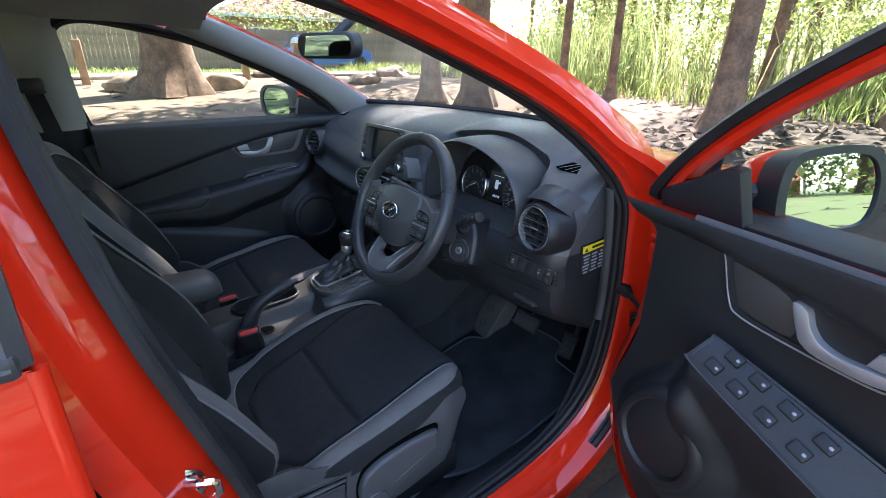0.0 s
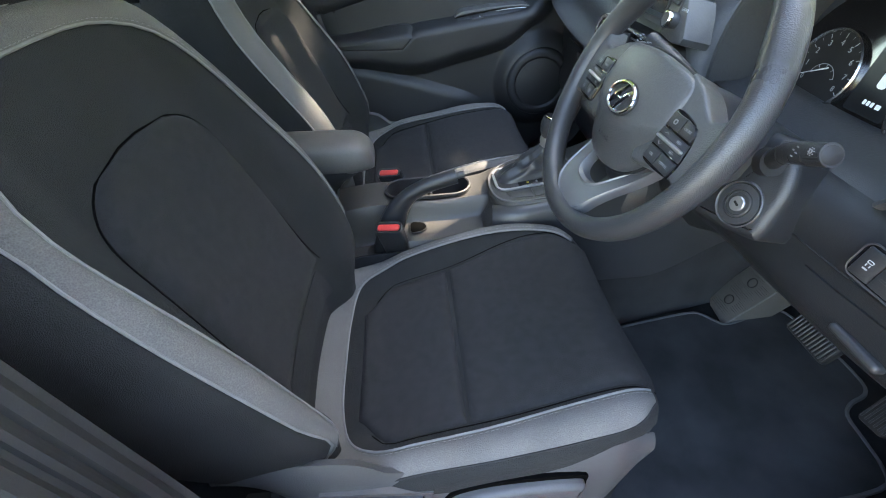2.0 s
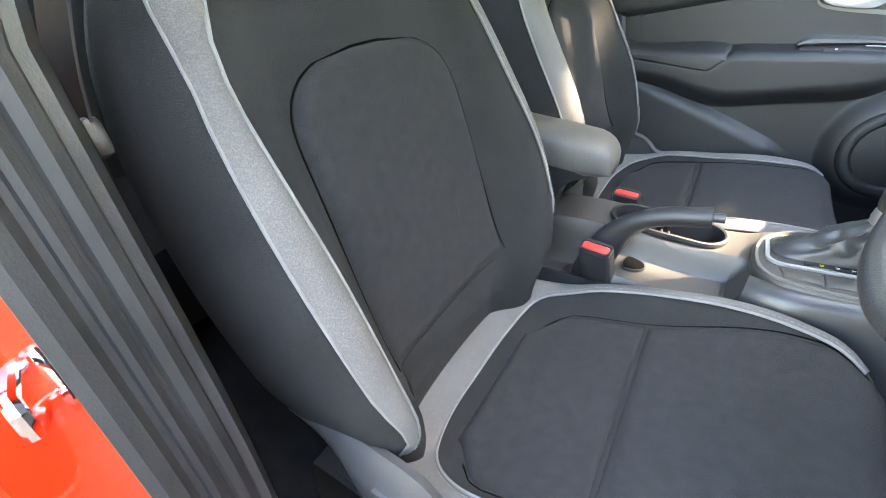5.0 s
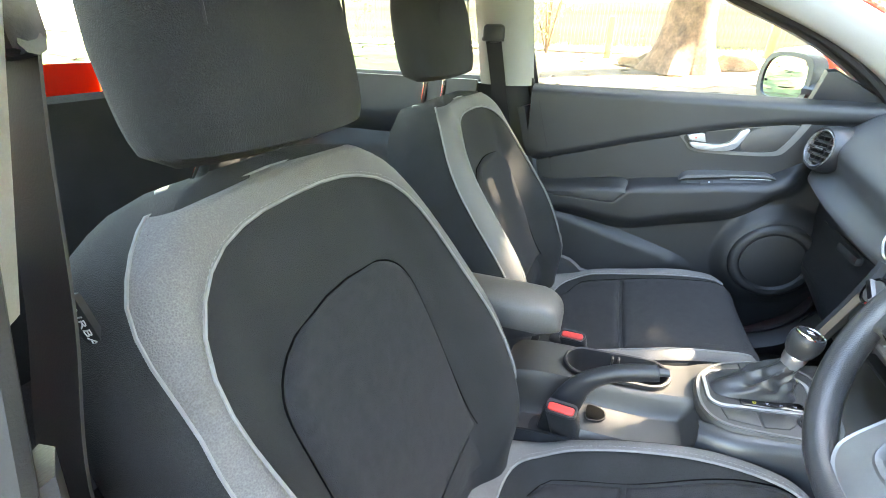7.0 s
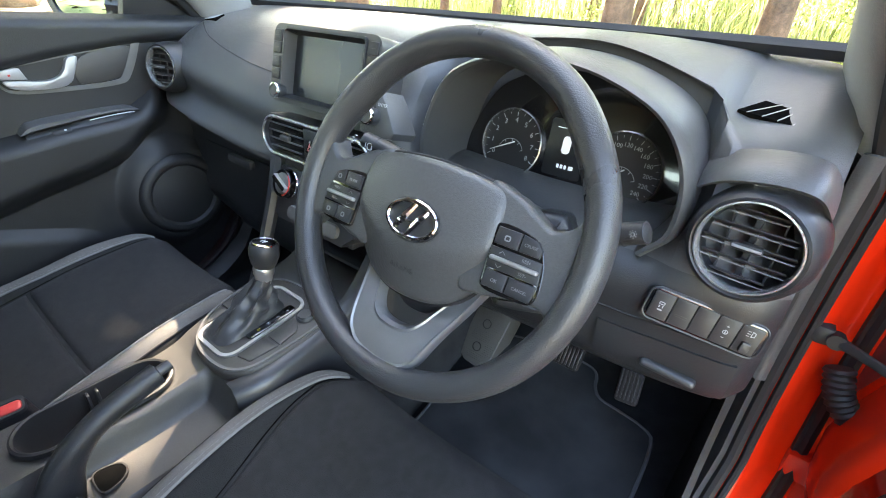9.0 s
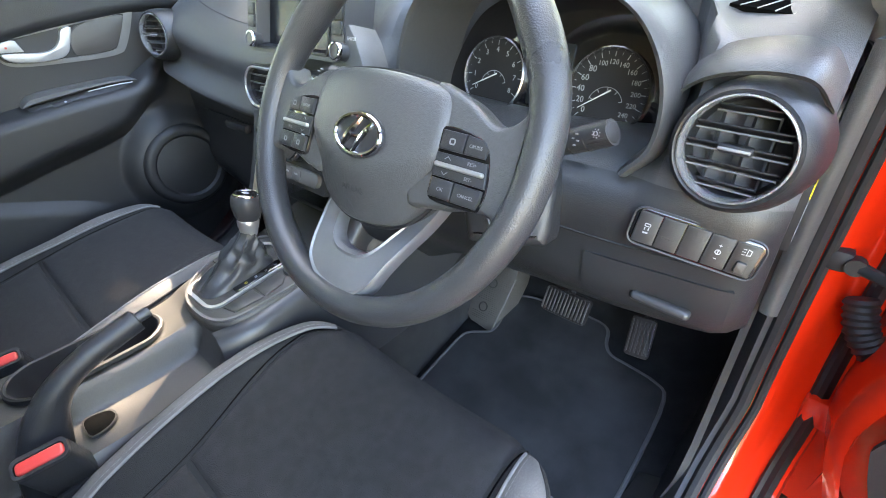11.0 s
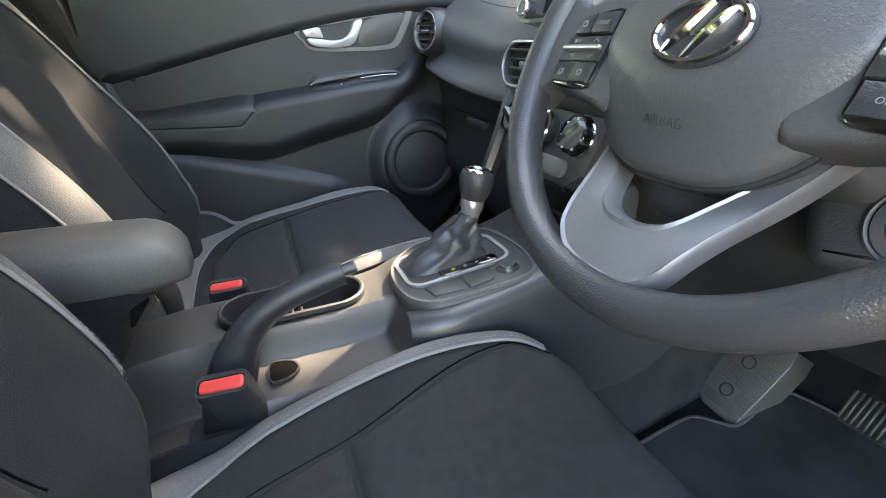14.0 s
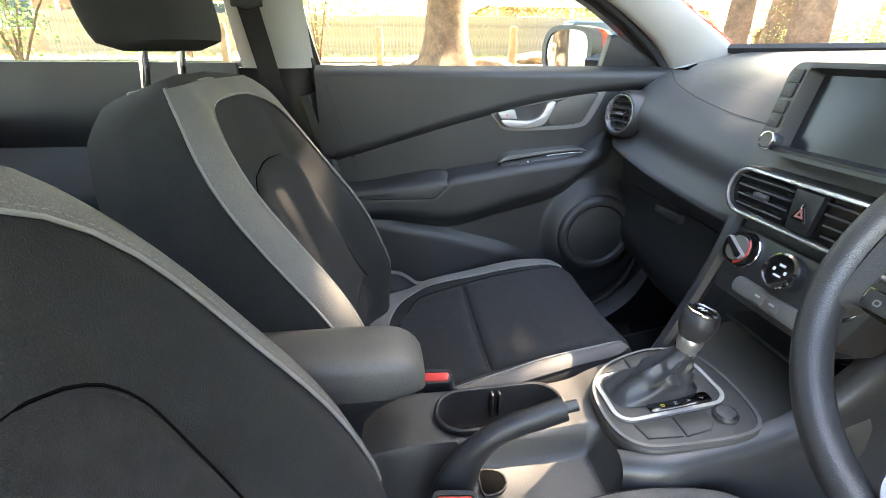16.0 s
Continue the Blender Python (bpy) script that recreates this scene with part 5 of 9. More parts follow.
for sg in (-1, 1):
    for k in range(4):
        bm = bmesh.new()
        box(bm, (sg * 0.075, 0.020 - 0.0135 * k, -0.006), (0.100 - 0.006 * k, 0.0026, 0.016), 0.001, Matrix.Rotation(radians(-15), 4, "X"), 1)
        for q in bm.verts:
            q.co = vm @ q.co
        part("vent_slat", bm, SHIELD, cv)
    bm = bmesh.new()
    prism(bm, rrect(0.024, 0.009, 0.003, 3, sg * 0.075, 0.0), vm, -0.004, 0.004, 0.002, 2)
    part("vent_tab", bm, SHIELD, cv)
    for k in (-0.045, -0.02, 0.02, 0.045):
        bm = bmesh.new()
        box(bm, (sg * 0.075 + k, 0, -0.020), (0.002, 0.05, 0.012), 0)
        for q in bm.verts:
            q.co = vm @ q.co
        part("vent_vane", bm, PLASTIC, cv)
bm = bmesh.new()
prism(bm, [(-0.022, 0.028), (0.022, 0.028), (0.017, -0.026), (-0.017, -0.026)], vm, -0.02, 0.003, 0.003, 2)
hz = part("hazard_switch", bm, PLASTIC, cv, "black hazard switch with a red triangle")
bm = bmesh.new()
prism(bm, [(-0.0125, -0.011), (0.0125, -0.011), (0.0015, 0.012), (-0.0015, 0.012)], vm, 0.002, 0.0050, 0.0012, 2)
hk = part("hazard_key", bm, GLOSS, hz, "gloss black triangular key")
bm = bmesh.new()
frame_prism(bm, [(-0.0070, -0.0070), (0.0070, -0.0070), (0, 0.0065)], [(-0.0030, -0.0046), (0.0030, -0.0046), (0, 0.0012)], vm, 0.0048, 0.0055)
part("hazard_triangle", bm, HAZARD_RED, hk, "red warning triangle")

# heater controls under the vents
hc = thing("heater_controls", (-0.01, 0.76, 0.80), "three round heater controls above a row of grey keys", "heater controls")
hm0 = basis((-0.010, 0.728, 0.858), (1, 0, 0), (0, 0.35, 1))
bm = bmesh.new()
prism(bm, [(-0.120, 0.036), (0.134, 0.036), (0.122, -0.040), (0.096, -0.062), (-0.080, -0.062), (-0.106, -0.040)], hm0, -0.06, 0.0, 0.004, 2)
part("control_panel", bm, TRIM_DARK, hc, "dark grey control panel")
for k, (u, r) in enumerate(((-0.063, 0.026), (0.017, 0.025), (0.092, 0.026))):
    km = hm0 @ Matrix.Translation((u, 0.006, 0))
    bm = bmesh.new()
    lathe(bm, [(r, 0.0), (r * 0.97, 0.016), (r * 0.93, 0.0175), (r * 0.90, 0.015), (0.001, 0.0145)], km, 36)
    kn = part("heater_knob" if k != 1 else "climate_display", bm, GLOSS if k != 1 else TRIM_DARK, hc)
    bm = bmesh.new()
    lathe(bm, [(r * 1.06, -0.001), (r * 1.06, 0.003), (r * 1.01, 0.0045), (r * 0.99, 0.001), (r * 1.06, -0.001)] if k != 1 else [(r * 1.02, 0.012), (r * 1.02, 0.017), (r * 0.90, 0.0185), (r * 0.88, 0.014), (r * 1.02, 0.012)], km, 36, cap=False)
    part("knob_ring", bm, CHROME, kn, "chromed ring")
    if k != 1:
        bm = bmesh.new()
        prism(bm, rrect(r * 1.75, r * 0.42, r * 0.12, 3), km @ Matrix.Rotation(radians(-25 if k == 0 else 45), 4, "Z"), 0.012, 0.024, 0.003, 2)
        part("knob_grip", bm, HANDLE_SILVER, kn, "satin silver grip")
        bm = bmesh.new()
        lathe(bm, [(r * 0.74, 0.014), (r * 0.74, 0.0165), (r * 0.70, 0.0175), (0.001, 0.0178)], km, 32)
        part("knob_face", bm, HANDLE_GREY, kn, "satin grey knob face")
        bm = bmesh.new()
        prism(bm, rrect(r * 1.55, 0.0075, 0.0020, 2), km @ Matrix.Rotation(radians(-25 if k == 0 else 45), 4, "Z"), 0.0238, 0.0245)
        part("grip_line", bm, GLOSS, kn)
        bm = bmesh.new()
        if k == 0:
            tube(bm, [km @ Vector((r * 0.85 * math.cos(radians(t)), r * 0.85 * math.sin(radians(t)), 0.0165)) for t in range(-70, 60, 10)], 0.0019, 6)
            part("heat_arc", bm, RED_LINE, kn, "red warm-side arc")
        else:
            for t in range(-60, 241, 50):
                box(bm, km @ Vector((r * 0.80 * math.cos(radians(t)), r * 0.80 * math.sin(radians(t)), 0.0155)), (0.003, 0.002, 0.003), 0)
            part("fan_marks", bm, WHITE, kn)
    else:
        bm = bmesh.new()
        lathe(bm, [(r * 0.88, 0.013), (r * 0.88, 0.0152), (0.001, 0.0152)], km, 32)
        part("display_face", bm, GLOSS, kn)
        bm = bmesh.new()
        for u2, v2, w2, h2 in ((0, 0.008, 0.010, 0.0035), (-0.009, 0.0, 0.004, 0.005), (0.009, 0.0, 0.004, 0.005), (0, -0.007, 0.012, 0.003)):
            prism(bm, rrect(w2, h2, 0.0006, 2, u2, v2), km, 0.0151, 0.0157)
        part("display_marks", bm, WHITE, kn)
bm = bmesh.new()
prism(bm, rrect(0.136, 0.025, 0.011, 5, 0.0215, -0.040), hm0, -0.004, 0.0075, 0.003, 2)
part("key_bar", bm, KEY_GREY, hc, "grey rounded key bar")
for k in range(2):
    bm = bmesh.new()
    prism(bm, rrect(0.024, 0.017, 0.002, 3, 0.0050 + 0.0255 * k, -0.040), hm0, 0.0, 0.0092, 0.001, 2)
    key = part("heater_key", bm, KEY_GREY, hc, "grey press key")
    bm = bmesh.new()
    prism(bm, rrect(0.009, 0.003, 0.0008, 2, 0.0050 + 0.0255 * k, -0.039), hm0, 0.0090, 0.0096)
    part("key_mark", bm, GREY_MARK, key)

# driver's lower dash: switch strip, panel, pull handle, warning label
sw = thing("switch_panel", (0.615, 0.80, 0.83), "black strip of five dash switches", "switches")
bl, br = Vector((0.556, dash_front(0.556, 0.872) - 0.006, 0.872)), Vector((0.672, dash_front(0.672, 0.855) - 0.007, 0.855))
wm = basis((bl + br) / 2, br - bl, (0, 0.10, 1))
wl = (br - bl).length
bm = bmesh.new()
prism(bm, rrect(wl + 0.008, 0.042, 0.010, 5), wm, -0.02, 0.003, 0.002, 2)
part("switch_surround", bm, GLOSS, sw)
bm = bmesh.new()
tube(bm, [wm @ Vector((*p, 0.002)) for p in rrect(wl + 0.010, 0.044, 0.011, 5)], 0.0012, 6, True)
part("surround_edge", bm, TRIM_DARK, sw)
for k in range(5):
    u = -wl / 2 + wl * (k + 0.5) / 5
    bm = bmesh.new()
    prism(bm, rrect(wl / 5 - 0.0007, 0.036, 0.0015, 3, u, 0), wm, 0.0, 0.0055, 0.001, 2)
    key = part("dash_switch", bm, PLASTIC, sw)
    bm = bmesh.new()
    if k == 0:
        frame_prism(bm, rrect(0.0065, 0.0038, 0.0012, 3, u, 0.004), rrect(0.0050, 0.0022, 0.0008, 3, u, 0.004), wm, 0.005, 0.0059)
        for q in (-0.002, 0.002):
            prism(bm, rrect(0.0012, 0.0030, 0.0004, 2, u + q, -0.0005), wm, 0.005, 0.0059)
        prism(bm, rrect(0.0055, 0.0018, 0.0004, 2, u, -0.0050), wm, 0.005, 0.0059)
    elif k == 1:
        frame_prism(bm, rrect(0.014, 0.0030, 0.0010, 2, u, -0.004), rrect(0.0132, 0.0020, 0.0006, 2, u, -0.004), wm, 0.005, 0.0058)
    elif k == 3:
        lathe(bm, [(0.0030, 0.005), (0.0030, 0.0059), (0.0020, 0.0059), (0.0020, 0.005)], wm @ Matrix.Translation((u, 0, 0)), 14, cap=False)
        prism(bm, rrect(0.0010, 0.0050, 0.0002, 1, u, 0), wm, 0.005, 0.0059)
        prism(bm, rrect(0.0032, 0.0007, 0.0002, 1, u, 0.0075), wm, 0.005, 0.0059)
        prism(bm, rrect(0.0007, 0.0032, 0.0002, 1, u, 0.0075), wm, 0.005, 0.0059)
        prism(bm, rrect(0.0032, 0.0007, 0.0002, 1, u, -0.0075), wm, 0.005, 0.0059)
    elif k == 4:
        frame_prism(bm, [(u, 0.0055), (u + 0.004, 0.0065), (u + 0.004, 0.0120), (u, 0.0130)], [(u + 0.0007, 0.0064), (u + 0.0033, 0.0072), (u + 0.0033, 0.0113), (u + 0.0007, 0.0121)], wm, 0.005, 0.0059)
        for q in (0.005, 0.008, 0.011):
            prism(bm, rrect(0.0034, 0.0006, 0.0002, 1, u - 0.0030, q + 0.001), wm, 0.005, 0.0059)
    if k == 2:
        bm.free()
    else:
        part("switch_mark", bm, GREY_MARK if k != 1 else CONSOLE, key)
    if k == 4:
        bm = bmesh.new()
        prism(bm, rrect(0.010, 0.013, 0.002, 3, u, -0.008), wm, 0.0055, 0.010, 0.002, 2)
        part("level_wheel", bm, CONSOLE, key, "grey thumb wheel")

bm = bmesh.new()
rows = [[(x, dash_front(x, z) - 0.0035, z) for x in np.linspace(0.50, 0.665, 12)] for z in np.linspace(0.812, 0.745, 8)]
slab(bm, rows, 0.006)
lp = part("fuse_cover", bm, PLASTIC, dash, "black removable lower cover")
bm = bmesh.new()
y0 = dash_front(0.585, 0.775)
prism(bm, rrect(0.070, 0.013, 0.006, 5), basis((0.598, y0 - 0.004, 0.770), (1, 0.02, -0.06), (0, 0.2, 1)), -0.01, 0.008, 0.006, 3)
part("bonnet_release", bm, TRIM_DARK, lp, "dark grey pull handle")
for x0, x1, z in ((0.46, 0.675, 0.835),):
    bm = bmesh.new()
    tube(bm, [(x, dash_front(x, z) - 0.001, z + 0.008 * (0.56 - x)) for x in np.linspace(x0, x1, 12)], 0.0016, 5)
    part("dash_seam", bm, RUBBER, dash)

# trim strip between the dash end and the door opening
front_edge = pchip([0.59, 0.76, 0.92, 1.045, 1.10], [0.975, 0.995, 0.985, 0.962, 0.93])
bm = bmesh.new()
slab(bm, [[(x, front_edge(z) - 0.016 - 0.006 * math.sin(math.pi * (x - 0.6905) / 0.0225), z) for x in np.linspace(0.6905, 0.713, 6)] for z in np.linspace(0.71, 1.055, 20)], -0.006)
part("end_trim", bm, SOFT, dash, "dark grey trim strip at the dash end", 50)
# end cap with the airbag warning label
lab_m = basis((0.6920, 0.932, 0.888), (0, 1, 0.04), (0, -0.04, 1))
bm = bmesh.new()
prism(bm, rrect(0.090, 0.082, 0.003, 2, 0.005, -0.004), lab_m, -0.0075, 0.0006)
wl_ob = thing("warning_label", (0.690, 0.935, 0.85), "yellow, white and black airbag warning sticker on the dash end", "label")
part("label_sheet", bm, RUBBER, wl_ob)
bm = bmesh.new()
prism(bm, rrect(0.090, 0.017, 0.001, 2, 0.005, 0.028), lab_m, 0.0, 0.0012)
part("yellow_strip", bm, YELLOW, wl_ob)
bm = bmesh.new()
for k in range(6):
    for j in range(3):
        prism(bm, rrect(0.024 - 0.004 * ((k + j) % 3), 0.0040, 0.0005, 1, -0.024 + 0.029 * j, 0.010 - 0.0085 * k), lab_m, 0.0, 0.0011)
part("label_print", bm, GREY_MARK, wl_ob)
bm = bmesh.new()
prism(bm, [(-0.034, 0.022), (-0.022, 0.022), (-0.028, 0.033)], lab_m, 0.001, 0.0017)
prism(bm, rrect(0.052, 0.006, 0.001, 1, 0.018, 0.028), lab_m, 0.001, 0.0017)
part("label_sign", bm, RUBBER, wl_ob)

# ---------- steering wheel and column ----------
WC, WA = Vector((0.355, 0.606, 0.983)), radians(26)
WM = basis(WC, (1, 0, 0), (0, math.sin(WA), math.cos(WA)))
wheel = thing("steering_wheel", tuple(WC), "black grained steering wheel with silver lower spoke and chrome emblem", "steering wheel")
R, RT = 0.1760, 0.0160
bm = bmesh.new()
rings = []
for i in range(96):
    a = 2 * math.pi * i / 96
    deg = math.degrees(a) % 360
    grip = math.exp(-((deg - 35) / 13) ** 2) + math.exp(-((deg - 145) / 13) ** 2)
    rt = RT * (1 + 0.10 * grip)
    ring = []
    for j in range(14):
        b = 2 * math.pi * j / 14
        rr = R + rt * 0.92 * math.cos(b) - 0.003 * grip
        ring.append(WM @ Vector((rr * math.cos(a), rr * math.sin(a), rt * 1.12 * math.sin(b))))
    rings.append(ring)
rings.append(rings[0])
loft(bm, rings, cap=False)
bmesh.ops.remove_doubles(bm, verts=bm.verts, dist=1e-6)
part("rim", bm, LEATHER, wheel, "black grained rim")

WH = WM @ Matrix.Translation((0.0, -0.020, -0.017)) @ Matrix.Diagonal((1.03, 1.05, 1.0, 1.0))
# shield-shaped hub cover
HALF = [(0.0, 0.069), (0.030, 0.068), (0.060, 0.065), (0.078, 0.060), (0.084, 0.050), (0.086, 0.030), (0.086, 0.005), (0.083, -0.016), (0.074, -0.036), (0.058, -0.053), (0.040, -0.063), (0.020, -0.068)]
HUB = spline(HALF + [(0.0, -0.069)] + [(-u, v) for u, v in HALF[:0:-1]], 4, True)


def hub_w(u, v):
    """The cover's front: domed, with a crease below the emblem from which it falls back."""
    w = 0.040 - 0.0016 * (u / 0.03) ** 2 - 4.0 * max(v - 0.025, 0) ** 2
    fall = max(-0.018 + 0.026 * min(abs(u) / 0.08, 1.1) ** 2 - v, 0)
    return w - 0.46 * fall * sstep(0.0, 0.008, fall)


bm = bmesh.new()
rings = [[WH @ Vector((p[0] * 0.98, p[1] * 0.98, -0.02)) for p in HUB], [WH @ Vector((p[0], p[1], 0.006)) for p in HUB]]
for sc, dw in ((0.998, -0.007), (0.985, -0.0025), (0.96, -0.0005), (0.90, 0), (0.80, 0), (0.65, 0), (0.5, 0), (0.35, 0), (0.2, 0), (0.06, 0)):
    rings.append([WH @ Vector((p[0] * sc, p[1] * sc, hub_w(p[0] * sc, p[1] * sc) + dw)) for p in HUB])
loft(bm, rings)
hub = part("hub_cover", bm, SOFT, wheel, "black grained airbag cover", 60)
bm = bmesh.new()
tube(bm, [WH @ Vector((p[0] * 1.006, p[1] * 1.006, min(0.0228, hub_w(p[0], p[1]) - 0.009))) for p in HUB], 0.0022, 6, True)
part("hub_gap", bm, RUBBER, wheel, "dark joint round the airbag cover")
em = WH @ Matrix.Translation((0.002, 0.008, hub_w(0, 0.008) - 0.0005))
bm = bmesh.new()
lathe(bm, [(0.0335, 0.0), (0.0335, 0.0012), (0.032, 0.0016), (0.001, 0.0016)], em @ Matrix.Diagonal((1, 0.62, 1, 1)), 40)
part("emblem_seat", bm, PLASTIC, hub)
bm = bmesh.new()
N = 40
tube(bm, [em @ Vector((0.0295 * math.cos(2 * math.pi * k / N), 0.0172 * math.sin(2 * math.pi * k / N), 0.0022)) for k in range(N)], 0.0026, 8, True)
thin = [0.0022 + 0.0020 * math.sin(math.pi * k / 10) for k in range(11)]
tube(bm, [em @ Vector(p) for p in spline([(-0.0175, -0.0125, 0.002), (-0.009, 0.0, 0.0028), (0.0015, 0.0165, 0.002)], 5)], thin, 7)
tube(bm, [em @ Vector(p) for p in spline([(0.0175, 0.0125, 0.002), (0.010, 0.001, 0.0028), (-0.0015, -0.0165, 0.002)], 5)], thin, 7)
tube(bm, [em @ Vector(p) for p in spline([(-0.009, -0.001, 0.0028), (0.0, -0.0015, 0.003), (0.010, 0.001, 0.0028)], 5)], 0.0019, 7)
part("emblem", bm, CHROME, hub, "chromed oval maker's emblem")
am = WH @ Matrix.Translation((0.0, -0.040, hub_w(0, -0.040) - 0.0002)) @ Matrix.Rotation(radians(24), 4, "X")
words("embossed_lettering", "AIRBAG", am, 0.0085, PLASTIC, hub)

# side spokes with key pods
for sg in (-1, 1):
    bm = bmesh.new()
    o = [(0.060, 0.044), (0.084, 0.046), (0.102, 0.040), (0.120, 0.030), (0.135, 0.024), (0.150, 0.030), (0.164, 0.046), (0.168, 0.0), (0.166, -0.060), (0.150, -0.048), (0.136, -0.046), (0.110, -0.050), (0.085, -0.056), (0.060, -0.050)]
    o = [(sg * u, v) for u, v in o]
    prism(bm, [tuple(p) for p in spline(o, 4, True)], WM, -0.024, 0.006, 0.006, 3)
    sp = part("side_spoke", bm, SOFT, wheel, "black plastic side spoke", 50)
    pm = WM @ Matrix.Translation((sg * 0.1130, -0.014, 0.0055)) @ Matrix.Rotation(radians(sg * 3), 4, "Y")
    pod = [(-0.026, 0.029), (0.010, 0.026), (0.024, 0.012), (0.030, -0.014), (0.027, -0.029), (0.014, -0.033), (-0.022, -0.033), (-0.0265, -0.018), (-0.0275, 0.010)]
    pod = [(sg * p[0], p[1]) for p in pod]
    bm = bmesh.new()
    prism(bm, [tuple(p) for p in spline(pod, 4, True)], pm, -0.006, 0.0025, 0.0015, 2)
    pd = part("key_pod", bm, GLOSS, wheel, "gloss black key pod")
    names = {1: (("", "CRUISE"), ("RES+", "SET-"), ("OK", "CANCEL")), -1: (("MODE", ""), ("VOL+", "VOL-"), ("", ""))}[sg]
    for v, row, lo, hi in ((0.0175, names[0], -0.0245, 0.0205), (-0.0225, names[2], -0.0235, 0.0265)):
        for k, t in enumerate(row):
            mid = 0.0 if sg > 0 else 0.001
            u0, u1 = (lo, mid - 0.0006) if k == 0 else (mid + 0.0006, hi)
            top, bot = v + 0.0085, v - 0.0075
            q = [(u0, bot), (u1 - (0.002 if k and v < 0 else 0), bot), (u1 + (0.001 if k and v > 0 else 0), v), (u1 - (0.005 if k and v > 0 else 0), top - (0.002 if k and v > 0 else 0)), (u0, top)]
            q = [(sg * a, b) for a, b in q]
            bm = bmesh.new()
            prism(bm, q, pm, 0.0, 0.0055, 0.0014, 2)
            key = part("wheel_key", bm, PLASTIC, pd)
            tm = pm @ Matrix.Translation((sg * (u0 + u1) / 2, v, 0.0056))
            if t:
                words("key_lettering", t, tm, 0.0046 if len(t) < 5 else 0.0040, KEY_MARK, key)
            else:
                bm = bmesh.new()
                frame_prism(bm, rrect(0.006, 0.0055, 0.0018, 3), rrect(0.0036, 0.003, 0.0008, 3), tm, -0.0005, 0.0003)
                part("key_mark", bm, KEY_MARK, key)
    bm = bmesh.new()
    q = [(-0.0255, -0.0125), (0.0275, -0.0125), (0.0245, 0.0075), (-0.0260, 0.0075)]
    prism(bm, [(sg * a, b) for a, b in q], pm, 0.0, 0.0045, 0.0015, 2)
    rk = part("rocker_key", bm, PLASTIC, pd)
    bm = bmesh.new()
    prism(bm, rrect(0.048, 0.0042, 0.0018, 3, sg * 0.0005, -0.0025), pm, 0.003, 0.0085, 0.0018, 2)
    part("rocker_bar", bm, SILVER, rk, "satin silver rocker bar")
    for v, t in ((0.0036, names[1][0]), (-0.0086, names[1][1])):
        words("key_lettering", t, pm @ Matrix.Translation((0.011 * sg, v, 0.0047)), 0.0042, KEY_MARK, rk)
        bm = bmesh.new()
        tm = pm @ Matrix.Translation((-0.013 * sg, v, 0.0047))
        tube(bm, [tm @ Vector((-0.003, -0.001 if v > 0 else 0.001, 0)), tm @ Vector((0, 0.0015 if v > 0 else -0.0015, 0)), tm @ Vector((0.003, -0.001 if v > 0 else 0.001, 0))], 0.0004, 4)
        part("key_arrow", bm, KEY_MARK, rk)

# silver lower spoke: two arms joined at the rim round an open middle
OH = [(0.094, -0.034), (0.084, -0.050), (0.076, -0.068), (0.068, -0.090), (0.060, -0.112), (0.053, -0.134), (0.047, -0.150), (0.034, -0.163), (0.016, -0.168)]
IH = [(0.080, -0.040), (0.068, -0.054), (0.057, -0.067), (0.047, -0.081), (0.039, -0.095), (0.032, -0.108), (0.024, -0.117), (0.014, -0.1215), (0.006, -0.1225)]


def mirrored(h):
    return [(-u, v) for u, v in h] + [(0.0, h[-1][1] - 0.0005)] + h[::-1]


VO, VI = spline(mirrored(OH), 4), spline(mirrored(IH), 4)
zz = lambda p, d: -0.030 + 0.034 * sstep(-0.055, -0.150, p[1]) + d
rings = []
for vo, vi in zip(VO, VI):
    ring = []
    for k, d in ((0.0, -0.014), (0.0, -0.003), (0.05, 0.001), (0.10, 0.003), (0.16, 0.0010), (0.5, 0.0015), (0.86, 0.0), (0.93, 0.002), (1.0, -0.002), (1.0, -0.014)):
        p = vo * (1 - k) + vi * k
        ring.append(WM @ Vector((p[0], p[1], zz(p, d))))
    rings.append(ring)
bm = bmesh.new()
loft(bm, rings)
part("lower_spoke", bm, SPOKE, wheel, "satin silver U-shaped lower spoke", 30)
bm = bmesh.new()
prism(bm, [tuple(p) for p in spline([(-0.05, 0.03), (0.05, 0.03), (0.058, -0.05), (0.030, -0.10), (0.0, -0.112), (-0.030, -0.10), (-0.058, -0.05)], 4, True)], WM, -0.055, -0.034, 0.006, 2)
part("hub_back", bm, PLASTIC, wheel, "black plastic hub back cover")

# column shroud, stalks and ignition lock
col = thing("steering_column", (0.375, 0.75, 0.83), "black plastic steering column shroud with ignition lock and two stalks", "steering column")
bm = bmesh.new()
rings = []
for d, w, h, off, cu in ((0.035, 0.050, 0.046, 0.0, 0.0), (0.06, 0.056, 0.049, -0.001, -0.004), (0.10, 0.058, 0.050, 0.000, -0.006), (0.135, 0.060, 0.051, 0.001, -0.004), (0.24, 0.064, 0.050, -0.002, 0.0)):
    c = Vector((0, off, -d))
    rings.append([WM @ (c + Vector((cu + w * math.copysign(abs(math.cos(t)) ** 0.5, math.cos(t)), h * math.copysign(abs(math.sin(t)) ** 0.5, math.sin(t)), 0))) for t in np.linspace(0, 2 * math.pi, 28, endpoint=False)])
loft(bm, rings)
part("column_shroud", bm, TRIM_DARK, col, "black plastic column shroud", 50)
km = basis((0.434, 0.733, 0.866), (0.93, 0.30, 0.18), (0.0, 0.35, 1))
bm = bmesh.new()
